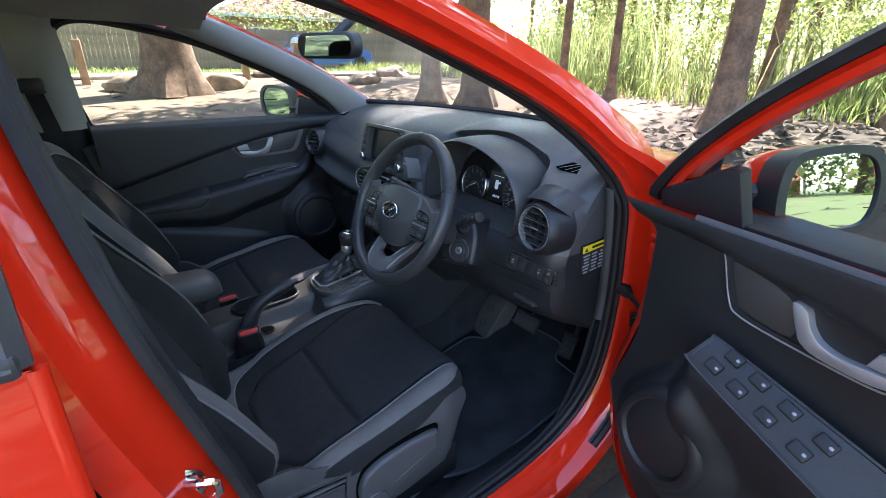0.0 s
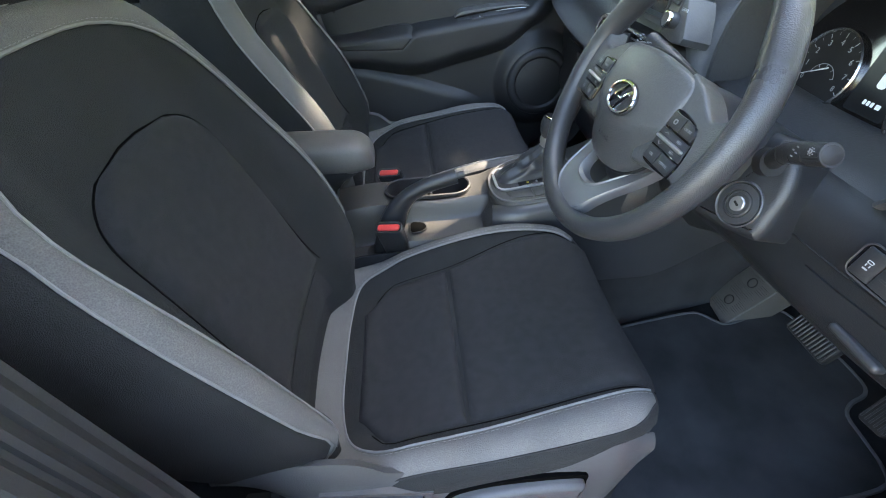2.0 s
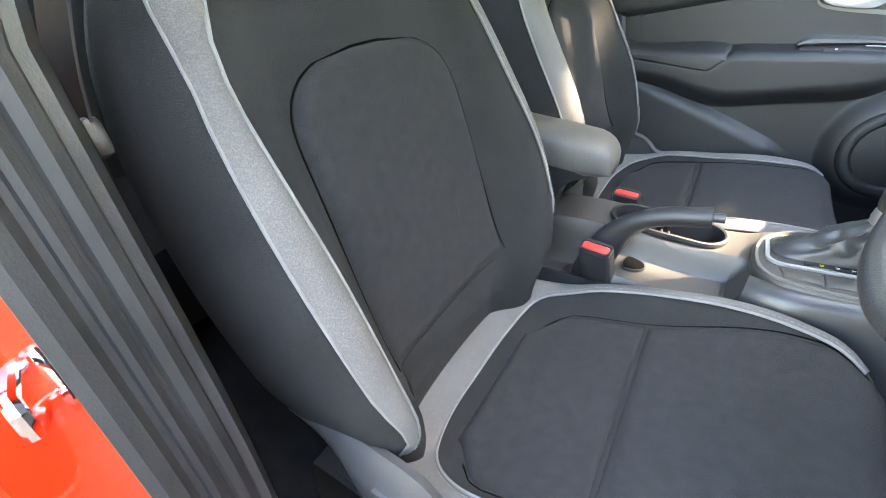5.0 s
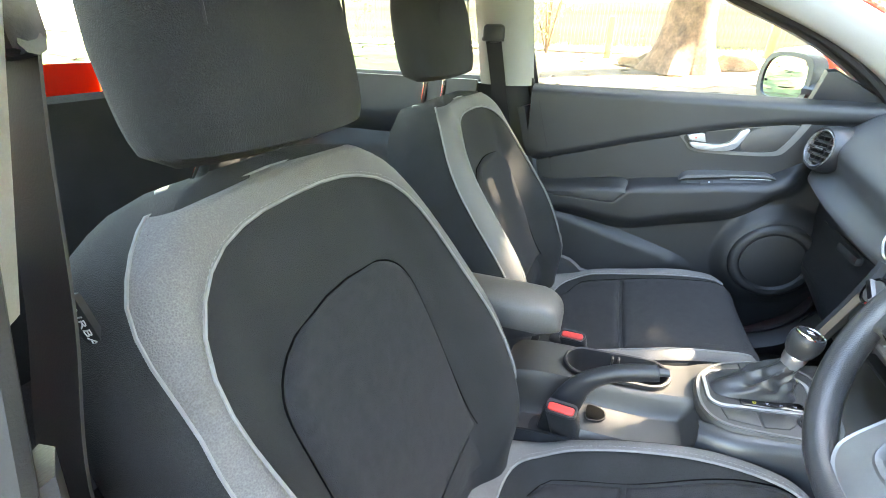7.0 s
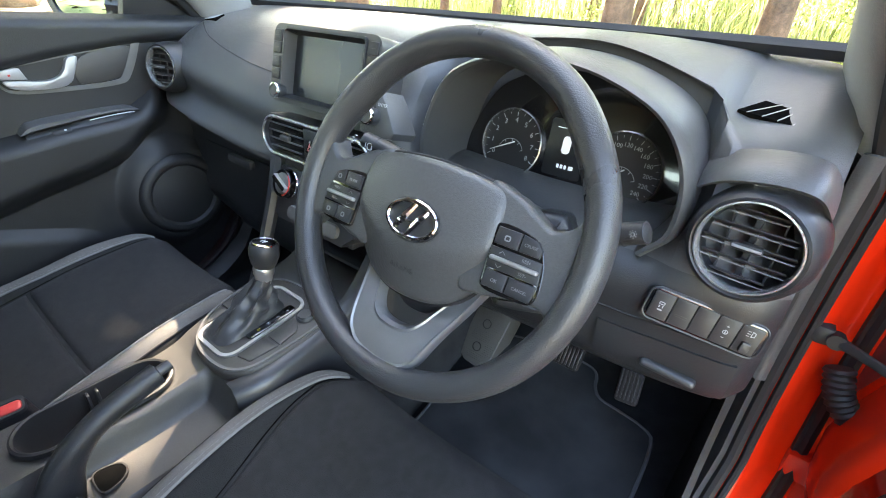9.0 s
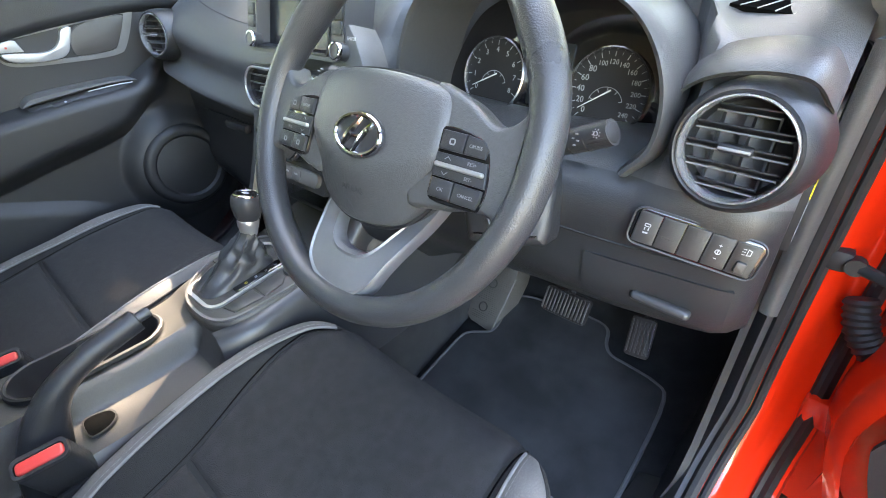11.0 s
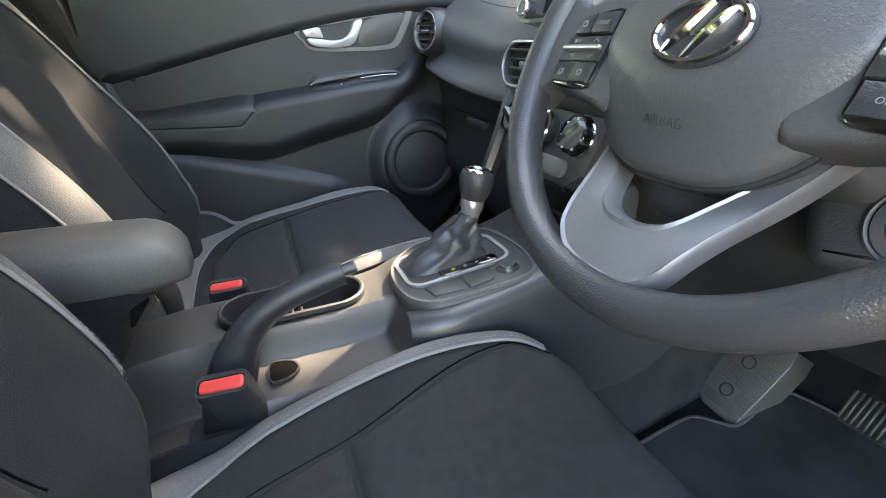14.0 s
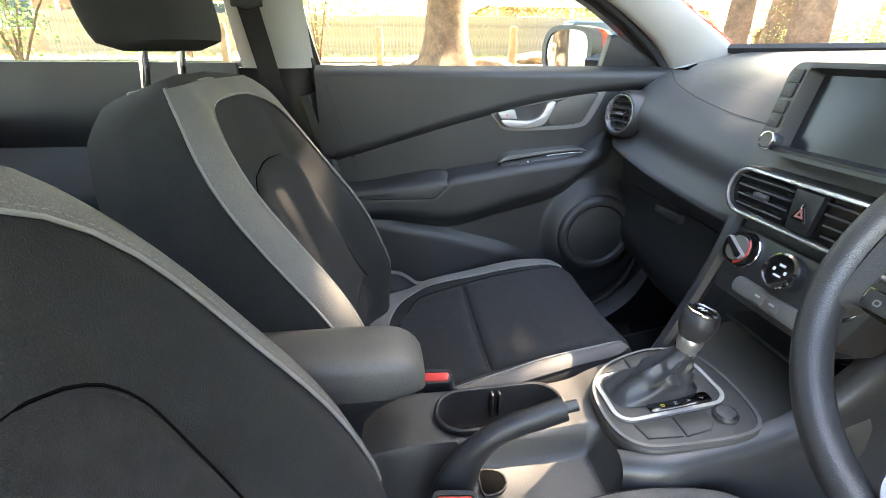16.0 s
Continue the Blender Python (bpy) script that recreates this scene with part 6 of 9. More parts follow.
prism(bm, [tuple(p) for p in spline([(-0.062, -0.022), (-0.040, -0.035), (0.026, -0.038), (0.040, -0.030), (0.046, -0.002), (0.050, 0.035), (0.040, 0.075), (0.026, 0.092), (-0.030, 0.092), (-0.062, 0.060)], 4, True)], km, -0.085, -0.001, 0.014, 4)
part("lock_housing", bm, PLASTIC, col, "", 50)
bm = bmesh.new()
lathe(bm, [(0.0310, -0.006), (0.0310, 0.0010), (0.0295, 0.0022), (0.0280, 0.0010), (0.0272, -0.0005), (0.0262, 0.0016), (0.0190, 0.0024), (0.0182, 0.0008), (0.0172, 0.0026), (0.0150, 0.0034), (0.0142, 0.0016), (0.011, 0.0016)], km, 44)
lk = part("ignition_ring", bm, TRIM_DARK, col, "dark grey ignition ring")
bm = bmesh.new()
lathe(bm, [(0.0098, 0.0), (0.0098, 0.0035), (0.0088, 0.0046), (0.001, 0.0050)], km, 28)
part("key_barrel", bm, SILVER, lk, "silver key barrel")
bm = bmesh.new()
prism(bm, rrect(0.0080, 0.0028, 0.0007, 2), km @ Matrix.Rotation(radians(-35), 4, "Z"), 0.004, 0.0054)
part("key_slot", bm, RUBBER, lk)
for sg, lab in ((1, "light"), (-1, "wiper")):
    bm = bmesh.new()
    base = Vector((0.464, 0.722, 0.942)) if sg > 0 else Vector((0.285, 0.745, 0.955))
    tip = Vector((0.547, 0.700, 0.993)) if sg > 0 else Vector((0.162, 0.703, 1.000))
    p1 = base.lerp(tip, 0.40) + Vector((0, -0.010, 0.008))
    pts = spline([base, p1, tip], 8)
    tube(bm, pts, [0.0098 + 0.0002 * k for k in range(8)] + [0.0115 + 0.0018 * min(k / 3, 1) for k in range(9)], 16, flat=0.85)
    st = part("stalk", bm, PLASTIC, col, "black control stalk")
    bm = bmesh.new()
    ax = (tip - p1).normalized()
    n_end = 0.020 if sg > 0 else 0.034
    tube(bm, [tip - ax * n_end, tip - ax * (n_end - 0.0005), tip - ax * 0.002, tip, tip + ax * 0.001], [0.0125, 0.0132, 0.0130, 0.0118, 0.0100], 18, flat=0.80)
    tube(bm, [base - ax * 0.01, base + ax * 0.004], 0.0165, 16)
    part("stalk_end", bm, RUBBER if sg > 0 else GLOSS, st)
    bm = bmesh.new()
    for f in (0.022, 0.038, 0.055):
        lathe(bm, [(0.0133 - 0.004 * (f - 0.022), -0.0006), (0.0137 - 0.004 * (f - 0.022), 0.0), (0.0133 - 0.004 * (f - 0.022), 0.0006)], basis(tip - ax * f, ax.cross(Vector((0, 0.3, 1))), ax.cross(ax.cross(Vector((0, 0.3, 1))))) @ Matrix.Diagonal((1, 0.9, 1, 1)), 18, cap=False)
    part("stalk_ring", bm, RUBBER, st)
    fm = basis(tip - ax * (0.022 if sg > 0 else 0.045) + Vector((0, -0.0135, 0.004)), ax * sg, (0, 0.2, 1))
    bm = bmesh.new()
    if sg > 0:
        lathe(bm, [(0.0021, 0), (0.0021, 0.0010), (0.0015, 0.0010), (0.0015, 0)], fm @ Matrix.Translation((0.012, 0, 0.001)), 12, cap=False)
        for t in range(0, 360, 45):
            a = radians(t)
            box(bm, fm @ Vector((0.012 + 0.0035 * math.cos(a), 0.0035 * math.sin(a), 0.0008)), (0.0008, 0.0008, 0.0008), 0)
    for k in range(4):
        if sg < 0:
            break
        box(bm, fm @ Vector((-0.006 - 0.004 * (k % 2), 0.004 - 0.003 * k, 0.0005)), (0.0025, 0.0008, 0.0012), 0)
    if sg < 0:
        gm2 = basis(tip - ax * 0.016 + Vector((0.0, -0.0130, 0.0)), -ax, (0, 0.2, 1))
        frame_prism(bm, rrect(0.008, 0.010, 0.003, 3, 0.002, 0), rrect(0.0062, 0.0082, 0.0022, 3, 0.002, 0), gm2, -0.001, 0.0012)
        prism(bm, rrect(0.0012, 0.007, 0.0004, 2, -0.0045, 0), gm2, -0.001, 0.0012)
        for k in range(4):
            prism(bm, rrect(0.003, 0.0011, 0.0003, 1, -0.022 - 0.004 * (k % 2), 0.006 - 0.004 * k), gm2, -0.001, 0.0014)
    part("stalk_sign", bm, KEY_MARK if sg > 0 else GREY_MARK, st)

# pedals and foot rest
ped = [("brake_pedal", 0.372, 1.080, 0.502, 0.105, 0.056, -4), ("accelerator_pedal", 0.528, 1.110, 0.478, 0.048, 0.082, 6)]
for nm, x, y, z, w, h, yaw in ped:
    t = thing(nm, (x, y, z), "black rubber pedal pad with ridges", "pedal", "pedals")
    m = basis((x, y, z), (1, radians(yaw), 0.06), (0, 0.62, 1))
    bm = bmesh.new()
    prism(bm, rrect(w, h, 0.008, 4), m, -0.012, 0.0, 0.003, 2)
    part("pedal_pad", bm, RUBBER, t)
    k = int(w / 0.008)
    for i in range(k):
        bm = bmesh.new()
        box(bm, (-w / 2 + (i + 0.5) * w / k, 0, 0.001), (0.0035, h * 0.84, 0.004), 0.001, None, 1)
        for q in bm.verts:
            q.co = m @ q.co
        part("pedal_ridge", bm, TRIM_DARK, t)
    bm = bmesh.new()
    tube(bm, spline([m @ Vector((0, 0, -0.01)), (x, y + 0.05, z + 0.05), (x + 0.01, y + 0.09, z + 0.20)], 6), 0.009, 8)
    part("pedal_arm", bm, RUBBER, t)
fr = thing("foot_rest", (0.165, 1.06, 0.36), "dark grey ribbed foot rest plate with two holes", "foot rest")
m = basis((0.166, 1.080, 0.392), (1, 0.0, 0.06), (0, 0.56, 0.86))
bm = bmesh.new()
prism(bm, [(-0.056, -0.024), (-0.030, -0.044), (0.030, -0.052), (0.038, -0.050), (0.058, 0.090), (0.056, 0.120), (-0.030, 0.120), (-0.042, 0.09), (-0.050, 0.02)], m, -0.07, 0.0, 0.003, 2)
part("rest_plate", bm, ARM_PAD, fr)
bm = bmesh.new()
tube(bm, [m @ Vector(p) for p in ((0.036, -0.050, -0.001), (0.047, 0.020, -0.001), (0.057, 0.092, -0.001))], 0.0022, 8)
part("rest_edge", bm, HANDLE_GREY, fr, "pale edge")
for v in (0.0, 0.064):
    bm = bmesh.new()
    lathe(bm, [(0.0125, -0.004), (0.0125, 0.0015), (0.0105, 0.002), (0.010, -0.001), (0.001, -0.001)], m @ Matrix.Translation((-0.006 + v * 0.1, v, 0)), 20)
    part("rest_hole", bm, RUBBER, fr)
for k in range(30):
    bm = bmesh.new()
    v = -0.032 + 0.0050 * k
    if min(abs(v), abs(v - 0.064)) < 0.013:
        box(bm, m @ Vector((0.028 + v * 0.10, v, 0.0002)), (0.026, 0.0016, 0.0012), 0.0)
    else:
        box(bm, m @ Vector((0.002 + v * 0.10, v, 0.0002)), (0.072, 0.0016, 0.0012), 0.0)
    part("rest_rib", bm, ARM_PAD, fr)

# floor mats
def floor_mat(sg, label):
    t = thing("floor_mat", (sg * 0.39, 0.85, 0.287), label, "floor mat", "floor mats")
    o = [(0.165, 0.42), (0.162, 0.60), (0.160, 0.82), (0.157, 0.98), (0.168, 1.014), (0.195, 1.034), (0.212, 1.050), (0.210, 1.09), (0.196, 1.15), (0.205, 1.182), (0.245, 1.197), (0.330, 1.208), (0.410, 1.210), (0.440, 1.195), (0.452, 1.160), (0.474, 1.136), (0.520, 1.130), (0.580, 1.120), (0.606, 1.09), (0.612, 0.95), (0.605, 0.72), (0.585, 0.62), (0.560, 0.56), (0.545, 0.44)]
    o = [tuple(p) for p in spline(o, 3, True)]
    h = lambda y: 0.293 + 0.20 * max(y - 0.75, 0)
    bm = bmesh.new()
    rings = [[(sg * x, y, h(y)) for x, y in o], [(sg * x, y, h(y) + 0.009) for x, y in o]]
    loft(bm, rings)
    for yc in (0.75, 0.95):
        bmesh.ops.bisect_plane(bm, geom=bm.verts[:] + bm.edges[:] + bm.faces[:], plane_co=(0, yc, 0), plane_no=(0, 1, 0))
    bmesh.ops.triangulate(bm, faces=[f for f in bm.faces if len(f.verts) > 4])
    part("mat_top", bm, MAT_PILE, t)
    bm = bmesh.new()
    tube(bm, [(sg * x, y, h(y) + 0.007) for x, y in o], 0.0045, 6, True)
    part("mat_edge", bm, MAT_EDGE, t, "dark grey stitched mat edge")


floor_mat(1, "black pile floor mat in the driver's footwell")
floor_mat(-1, "black pile floor mat in the passenger footwell")

# ---------- centre console ----------
con = thing("centre_console", (0.01, 0.30, 0.29), "dark grey plastic centre console with cup holders and armrest", "console")
top_z = pchip([-0.25, 0.10, 0.20, 0.28, 0.40, 0.48, 0.52, 0.60, 0.70, 0.78], [0.60, 0.60, 0.618, 0.625, 0.630, 0.640, 0.655, 0.668, 0.684, 0.71])
left_x = pchip([-0.25, 0.2, 0.45, 0.55, 0.78], [-0.105, -0.100, -0.085, -0.095, -0.125])
right_x = pchip([-0.25, 0.2, 0.45, 0.55, 0.70, 0.78], [0.105, 0.110, 0.112, 0.105, 0.105, 0.125])
CUP = basis((-0.030, 0.353, 0.636), (1, 0, 0), (0, 1, 0.045))


def cup_oval(k=1.0, grow=0.0):
    out = []
    for i in range(48):
        a = 2 * math.pi * i / 48
        out.append(((0.040 + grow) * math.cos(a), (0.056 if math.sin(a) > 0 else -0.056) * (abs(math.sin(a)) > 0.01) + (0.040 + grow) * math.sin(a)))
    return out


def in_cup(x, y):
    u, v = x + 0.030, abs(y - 0.353)
    return math.hypot(u, max(v - 0.056, 0)) < 0.0395


bm = bmesh.new()
rings = []
for y in sorted(list(np.linspace(-0.25, 0.80, 36)) + list(np.linspace(0.217, 0.505, 50))):
    z, a, b = top_z(y), left_x(y), right_x(y)
    tray = 0.044 * sstep(0.500, 0.466, y) + 0.050 * sstep(0.285, 0.245, y)          # the sunken tray beside the handbrake
    ring = [(a + 0.004, y, z - 0.075), (a - 0.003, y, z - 0.05), (a, y, z - 0.012), (a + 0.008, y, z)]
    ring += [(x, y, z + 0.003 * math.sin(math.pi * (x - a) / (b - a)) - tray * sstep(0.018, 0.038, x)) for x in np.linspace(a + 0.014, b - 0.014, 52)]
    ring += [(b - 0.008, y, z - tray), (b, y, z - 0.012 - tray), (b + 0.003, y, z - 0.05 - tray), (b - 0.002, y, z - 0.075 - tray)]
    rings.append(ring)
loft(bm, rings)
gone = [f for f in bm.faces if f.calc_center_median().z > 0.55 and in_cup(f.calc_center_median().x, f.calc_center_median().y)]
bmesh.ops.delete(bm, geom=gone, context="FACES")
for s in (1, -1):
    bk = bmesh.new()
    ex = right_x if s > 0 else left_x
    slab(bk, [[(ex(y) + s * (0.001 + 0.030 * (1 - q)), y, 0.285 + (top_z(y) - 0.062 - 0.285) * q) for q in np.linspace(0, 1, 6)] for y in np.linspace(-0.25, 0.60, 18)], -0.006 * s)
    part("console_skirt", bk, CARPET, con, "black carpeted console side")
part("console_body", bm, CONSOLE, con, "dark grey grained console body", 45)

# side panels into the footwells, with a fixing hole, over a carpeted foot
panel_top = pchip([0.44, 0.52, 0.60, 0.70, 0.76, 0.80, 0.88, 1.10, 1.22], [0.628, 0.648, 0.662, 0.688, 0.740, 0.785, 0.830, 0.845, 0.847])
panel_x = pchip([0.44, 0.55, 0.70, 0.80, 0.95, 1.10, 1.22], [0.121, 0.118, 0.113, 0.108, 0.102, 0.098, 0.096])


def side_x(y, z):
    q = (z - 0.29) / (panel_top(y) - 0.29)
    return panel_x(y) + 0.026 * (1 - q) - 0.008 * math.sin(math.pi * q)


for s in (1, -1):
    for nm, lo, hi, m, lab in (("side_panel", 0.0, 1.0, TRIM_DARK, "dark grey footwell side panel"), ("side_carpet", -1.0, 0.0, MAT_PILE, "dark grey carpet below the side panel")):
        bm = bmesh.new()
        rows = []
        for y in np.linspace(0.488, 1.20, 30):
            cut = 0.455 + 0.10 * sstep(0.85, 1.09, y)
            top = panel_top(y) - 0.006 if s > 0 else min(panel_top(y) - 0.006, 0.600 + 0.29 * max(y - 0.58, 0))
            z0, z1 = (cut, top) if lo == 0.0 else (0.288, cut + 0.004)
            tuck = 0.020 * sstep(0.53, 0.488, y)
            row = [(s * (side_x(y, z0 + (z1 - z0) * q) - tuck - (0.004 if lo < 0 else 0.0)), y, z0 + (z1 - z0) * q) for q in np.linspace(0, 1, 10)]
            if s > 0 and lo == 0.0:                 # the upper edge rolls over onto the console
                x1 = row[-1][0]
                row += [(x1 - 0.004, y, z1 + 0.005), (x1 - 0.010, y, z1 + 0.0065), (x1 - 0.020, y, z1 + 0.0060)]
            rows.append(row)
        slab(bm, rows, -0.010 * s)
        ob = part(nm, bm, m, con, lab, 50)
        sp = ob if lo == 0.0 else sp
    bm = bmesh.new()
    lathe(bm, [(0.011, -0.002), (0.011, 0.003), (0.0085, 0.004), (0.008, -0.002), (0.001, -0.003)], basis((s * (side_x(0.863, 0.585) + 0.005), 0.863, 0.585), (0, s, 0), (-s * 0.16, 0, 1)), 20)
    part("fixing_hole", bm, RUBBER, sp)
# slanted strut from the console up to the heater panel
bm = bmesh.new()
tube(bm, spline([(-0.104, 0.640, 0.640), (-0.108, 0.685, 0.74), (-0.112, 0.720, 0.83), (-0.122, 0.745, 0.90)], 6), [0.013] * 19, 8, flat=1.6)
part("stack_strut", bm, TRIM_DARK, con, "dark satin side strut")

# storage bay below the heater controls
bm = bmesh.new()
box(bm, (0, 0.83, 0.755), (0.225, 0.02, 0.16), 0.004)
box(bm, (0, 0.775, 0.798), (0.20, 0.10, 0.014), 0.004)
box(bm, (0, 0.79, 0.735), (0.20, 0.075, 0.008), 0.003)
part("storage_bay", bm, PLASTIC, con)
for x in (-0.045, 0.0, 0.05):
    bm = bmesh.new()
    lathe(bm, [(0.014, 0), (0.014, 0.008), (0.011, 0.009), (0.010, 0.003), (0.001, 0.003)], basis((x, 0.820, 0.755), (1, 0, 0), (0, 0, 1)), 20)
    part("power_socket", bm, TRIM_DARK, con)

# shifter surround
gs = thing("gear_selector", (0.015, 0.60, 0.66), "automatic gear selector with leather boot on a silver-framed panel", "gear selector")
slope = Vector((0, 1, 0.155)).normalized()
gm = basis((0.010, 0.592, 0.6705), (1, 0, 0), slope)
PLINTH = [tuple(q) for q in spline([(x - 0.010, (y - 0.592) * 1.012) for x, y in ((0.030, 0.486), (0.073, 0.494), (0.098, 0.520), (0.107, 0.570), (0.111, 0.640), (0.099, 0.676), (0.050, 0.690), (-0.030, 0.689), (-0.074, 0.668), (-0.092, 0.615), (-0.080, 0.550), (-0.056, 0.514), (-0.022, 0.492))], 5, True)]
bm = bmesh.new()
prism(bm, PLINTH, gm, -0.014, 0.006, 0.006, 3)
part("panel_plinth", bm, CONSOLE, gs, "dark satin panel plinth")
PC = (0.0015, 0.0)
near = lambda k: [(PC[0] + (p[0] - PC[0]) * k, PC[1] + (p[1] - PC[1]) * k) for p in PLINTH]
bm = bmesh.new()
frame_prism(bm, near(0.965), near(0.925), gm, 0.002, 0.0085)
part("plinth_rim", bm, HANDLE_GREY, gs, "satin grey rim")
FU, FV = -0.008, -0.008
bm = bmesh.new()
frame_prism(bm, rrect(0.100, 0.164, 0.026, 7, FU, FV), rrect(0.0885, 0.1525, 0.020, 7, FU, FV), gm, 0.002, 0.0100)
part("silver_frame", bm, HANDLE_SILVER, gs, "satin silver surround")
bm = bmesh.new()
prism(bm, rrect(0.0890, 0.1530, 0.020, 6, FU, FV), gm, 0.0, 0.0075)
part("inner_plate", bm, PLASTIC, gs)
for pts in ([(-0.062, -0.062), (-0.062, -0.024), (-0.088, -0.024), (-0.076, -0.052)], [(-0.062, -0.021), (-0.062, 0.040), (-0.078, 0.050), (-0.091, 0.020), (-0.089, -0.021)],
            [(0.046, -0.072), (0.072, -0.066), (0.080, -0.020), (0.046, -0.020)], [(0.046, -0.017), (0.081, -0.017), (0.078, 0.018), (0.066, 0.030), (0.046, 0.032)]):
    bm = bmesh.new()
    prism(bm, pts, gm, 0.0, 0.0090, 0.003, 2)
    part("blank_key", bm, CONSOLE, gs, "dark grey blank key")
bm = bmesh.new()
lathe(bm, [(0.0165, 0.003), (0.0165, 0.010), (0.0150, 0.012), (0.0130, 0.0105), (0.0115, 0.0135), (0.001, 0.0140)], gm @ Matrix.Translation((0.060, 0.050, 0)), 28)
part("mode_button", bm, TRIM_DARK, gs, "round black mode button")
# boot
bm = bmesh.new()
foot, neck = gm @ Vector((-0.018, -0.016, 0.008)), Vector((0.004, 0.612, 0.752))
rings = []
for k in np.linspace(0, 1, 26):
    c = foot.lerp(neck, k ** 0.9)
    w, l = 0.023 * (1 - k) ** 1.2 + 0.0135, 0.050 * (1 - k) ** 1.6 + 0.0135
    ring = []
    mid = math.sin(math.pi * k)
    for j in range(48):
        a = 2 * math.pi * j / 48
        f = 1 + 0.10 * math.sin(4 * a + 6 * k) * mid + 0.07 * math.sin(7 * a - 14 * k) * mid + 0.06 * math.sin(22 * k + 2 * math.sin(a)) * mid
        sq = (abs(math.cos(a)) ** 4 + abs(math.sin(a)) ** 4) ** -0.25 * (1 - k) + k
        ring.append(c + Vector((w * f * sq * math.cos(a), l * f * sq * math.sin(a), l * sq * math.sin(a) * 0.15 * (1 - k) - 0.006 * math.sin(6 * a) * mid)))
    rings.append(ring)
loft(bm, rings)
part("boot", bm, LEATHER, gs, "creased black leather boot")
ax = (Vector((0.010, 0.622, 0.812)) - neck).normalized()
lm = basis(neck, (1, 0, 0), Vector((1, 0, 0)).cross(ax) * -1)
bm = bmesh.new()
lathe(bm, [(0.0135, -0.012), (0.0145, 0.0), (0.0165, 0.004), (0.0175, 0.014), (0.0165, 0.017)], lm, 28)
part("lever_collar", bm, SILVER, gs, "satin silver collar")
bm = bmesh.new()
lathe(bm, [(0.0155, 0.015), (0.0205, 0.024), (0.0245, 0.038), (0.0250, 0.048), (0.0230, 0.057), (0.0205, 0.060), (0.0195, 0.0595), (0.0015, 0.0605)], lm, 32)
kn = part("knob", bm, LEATHER, gs, "black knob")
bm = bmesh.new()
lathe(bm, [(0.0215, 0.0585), (0.0212, 0.0610), (0.0190, 0.0620), (0.0180, 0.0600), (0.0215, 0.0585)], lm, 32, cap=False)
part("knob_ring", bm, CHROME, kn, "chromed knob ring")
bm = bmesh.new()
lathe(bm, [(0.0186, 0.058), (0.0186, 0.0606), (0.001, 0.0609)], lm, 28)
part("knob_cap", bm, GLOSS, kn, "gloss black knob cap")
bm = bmesh.new()
for u, v, w, h in ((-0.005, 0.0, 0.0016, 0.010), (0.001, 0.0, 0.0016, 0.010), (-0.002, 0.0, 0.010, 0.0014)):
    prism(bm, rrect(w, h, 0.0004, 2, u, v), lm, 0.0607, 0.0614)
part("shift_pattern", bm, WHITE, kn)
# gate letters
gt = gm @ Matrix.Translation((0.0235, 0.006, 0))
bm = bmesh.new()
prism(bm, rrect(0.020, 0.092, 0.006, 4), gt, 0.004, 0.0095, 0.002, 2)
gp = part("gate_plate", bm, GLOSS, gs, "gloss black gate plate")
for k, t in enumerate("PRND"):
    words("gate_letter", t, gt @ Matrix.Translation((0.002, 0.032 - 0.019 * k, 0.0097)), 0.0075, GREY_MARK if t != "D" else YELLOW, gp)

# handbrake
hb = thing("handbrake", (0.072, 0.27, 0.58), "black plastic handbrake lever lying lowered in its slot", "handbrake")
bm = bmesh.new()
pts = spline([(0.080, 0.252, 0.535), (0.079, 0.260, 0.580), (0.078, 0.272, 0.622), (0.076, 0.287, 0.656), (0.075, 0.312, 0.684), (0.074, 0.345, 0.703), (0.073, 0.380, 0.714), (0.072, 0.408, 0.722)], 6)
rad = [0.030 - 0.0135 * sstep(6, 28, k) for k in range(len(pts))]
tube(bm, pts, rad, 18, flat=0.95)
for v in bm.verts:
    v.co.x = 0.076 + (v.co.x - 0.076) * (0.62 + 0.30 * sstep(0.64, 0.70, v.co.z))
part("lever_grip", bm, PLASTIC, hb, "black grained grip")
bm = bmesh.new()
a, b = Vector((0.072, 0.405, 0.722)), Vector((0.0717, 0.425, 0.726))
tube(bm, [a - Vector((0, 0.004, 0.001)), a, a.lerp(b, 0.2)], [0.0145, 0.0140, 0.010], 14)
tube(bm, [a, b], 0.0075, 12)
part("release_button", bm, TRIM_DARK, hb, "grey release button")
bm = bmesh.new()
prism(bm, [tuple(p) for p in spline([(-0.022, -0.05), (0.022, -0.05), (0.022, 0.010), (0.014, 0.030), (-0.014, 0.030), (-0.022, 0.010)], 4, True)], basis((0.078, 0.262, 0.552), (1, 0, 0), (0, 1, 0.3)), -0.004, 0.0015)
part("lever_slot", bm, RUBBER, hb)

# small round pocket in front of the handbrake
pk = thing("coin_pocket", (0.078, 0.326, 0.575), "small rounded black pocket in the console tray", "pocket")
bm = bmesh.new()
pkm = basis((0.060, 0.322, 0.5885), (1, 0, 0), (0, 1, 0.04))
half = [tuple(q) for q in spline([(-0.020, -0.012), (-0.019, 0.006), (-0.010, 0.020), (0.006, 0.022), (0.019, 0.010), (0.021, -0.012), (0.0, -0.016)], 4, True)]
frame_prism(bm, half, [(p[0] * 0.9, p[1] * 0.9) for p in half], pkm, -0.002, 0.0020)
# no hollow here: a black plate paints the pocket's shaded inside
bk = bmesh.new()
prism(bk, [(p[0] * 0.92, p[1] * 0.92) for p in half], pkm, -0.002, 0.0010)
part("pocket_hole", bk, SHADE_BLACK, pk)
part("pocket_rim", bm, RUBBER, pk)

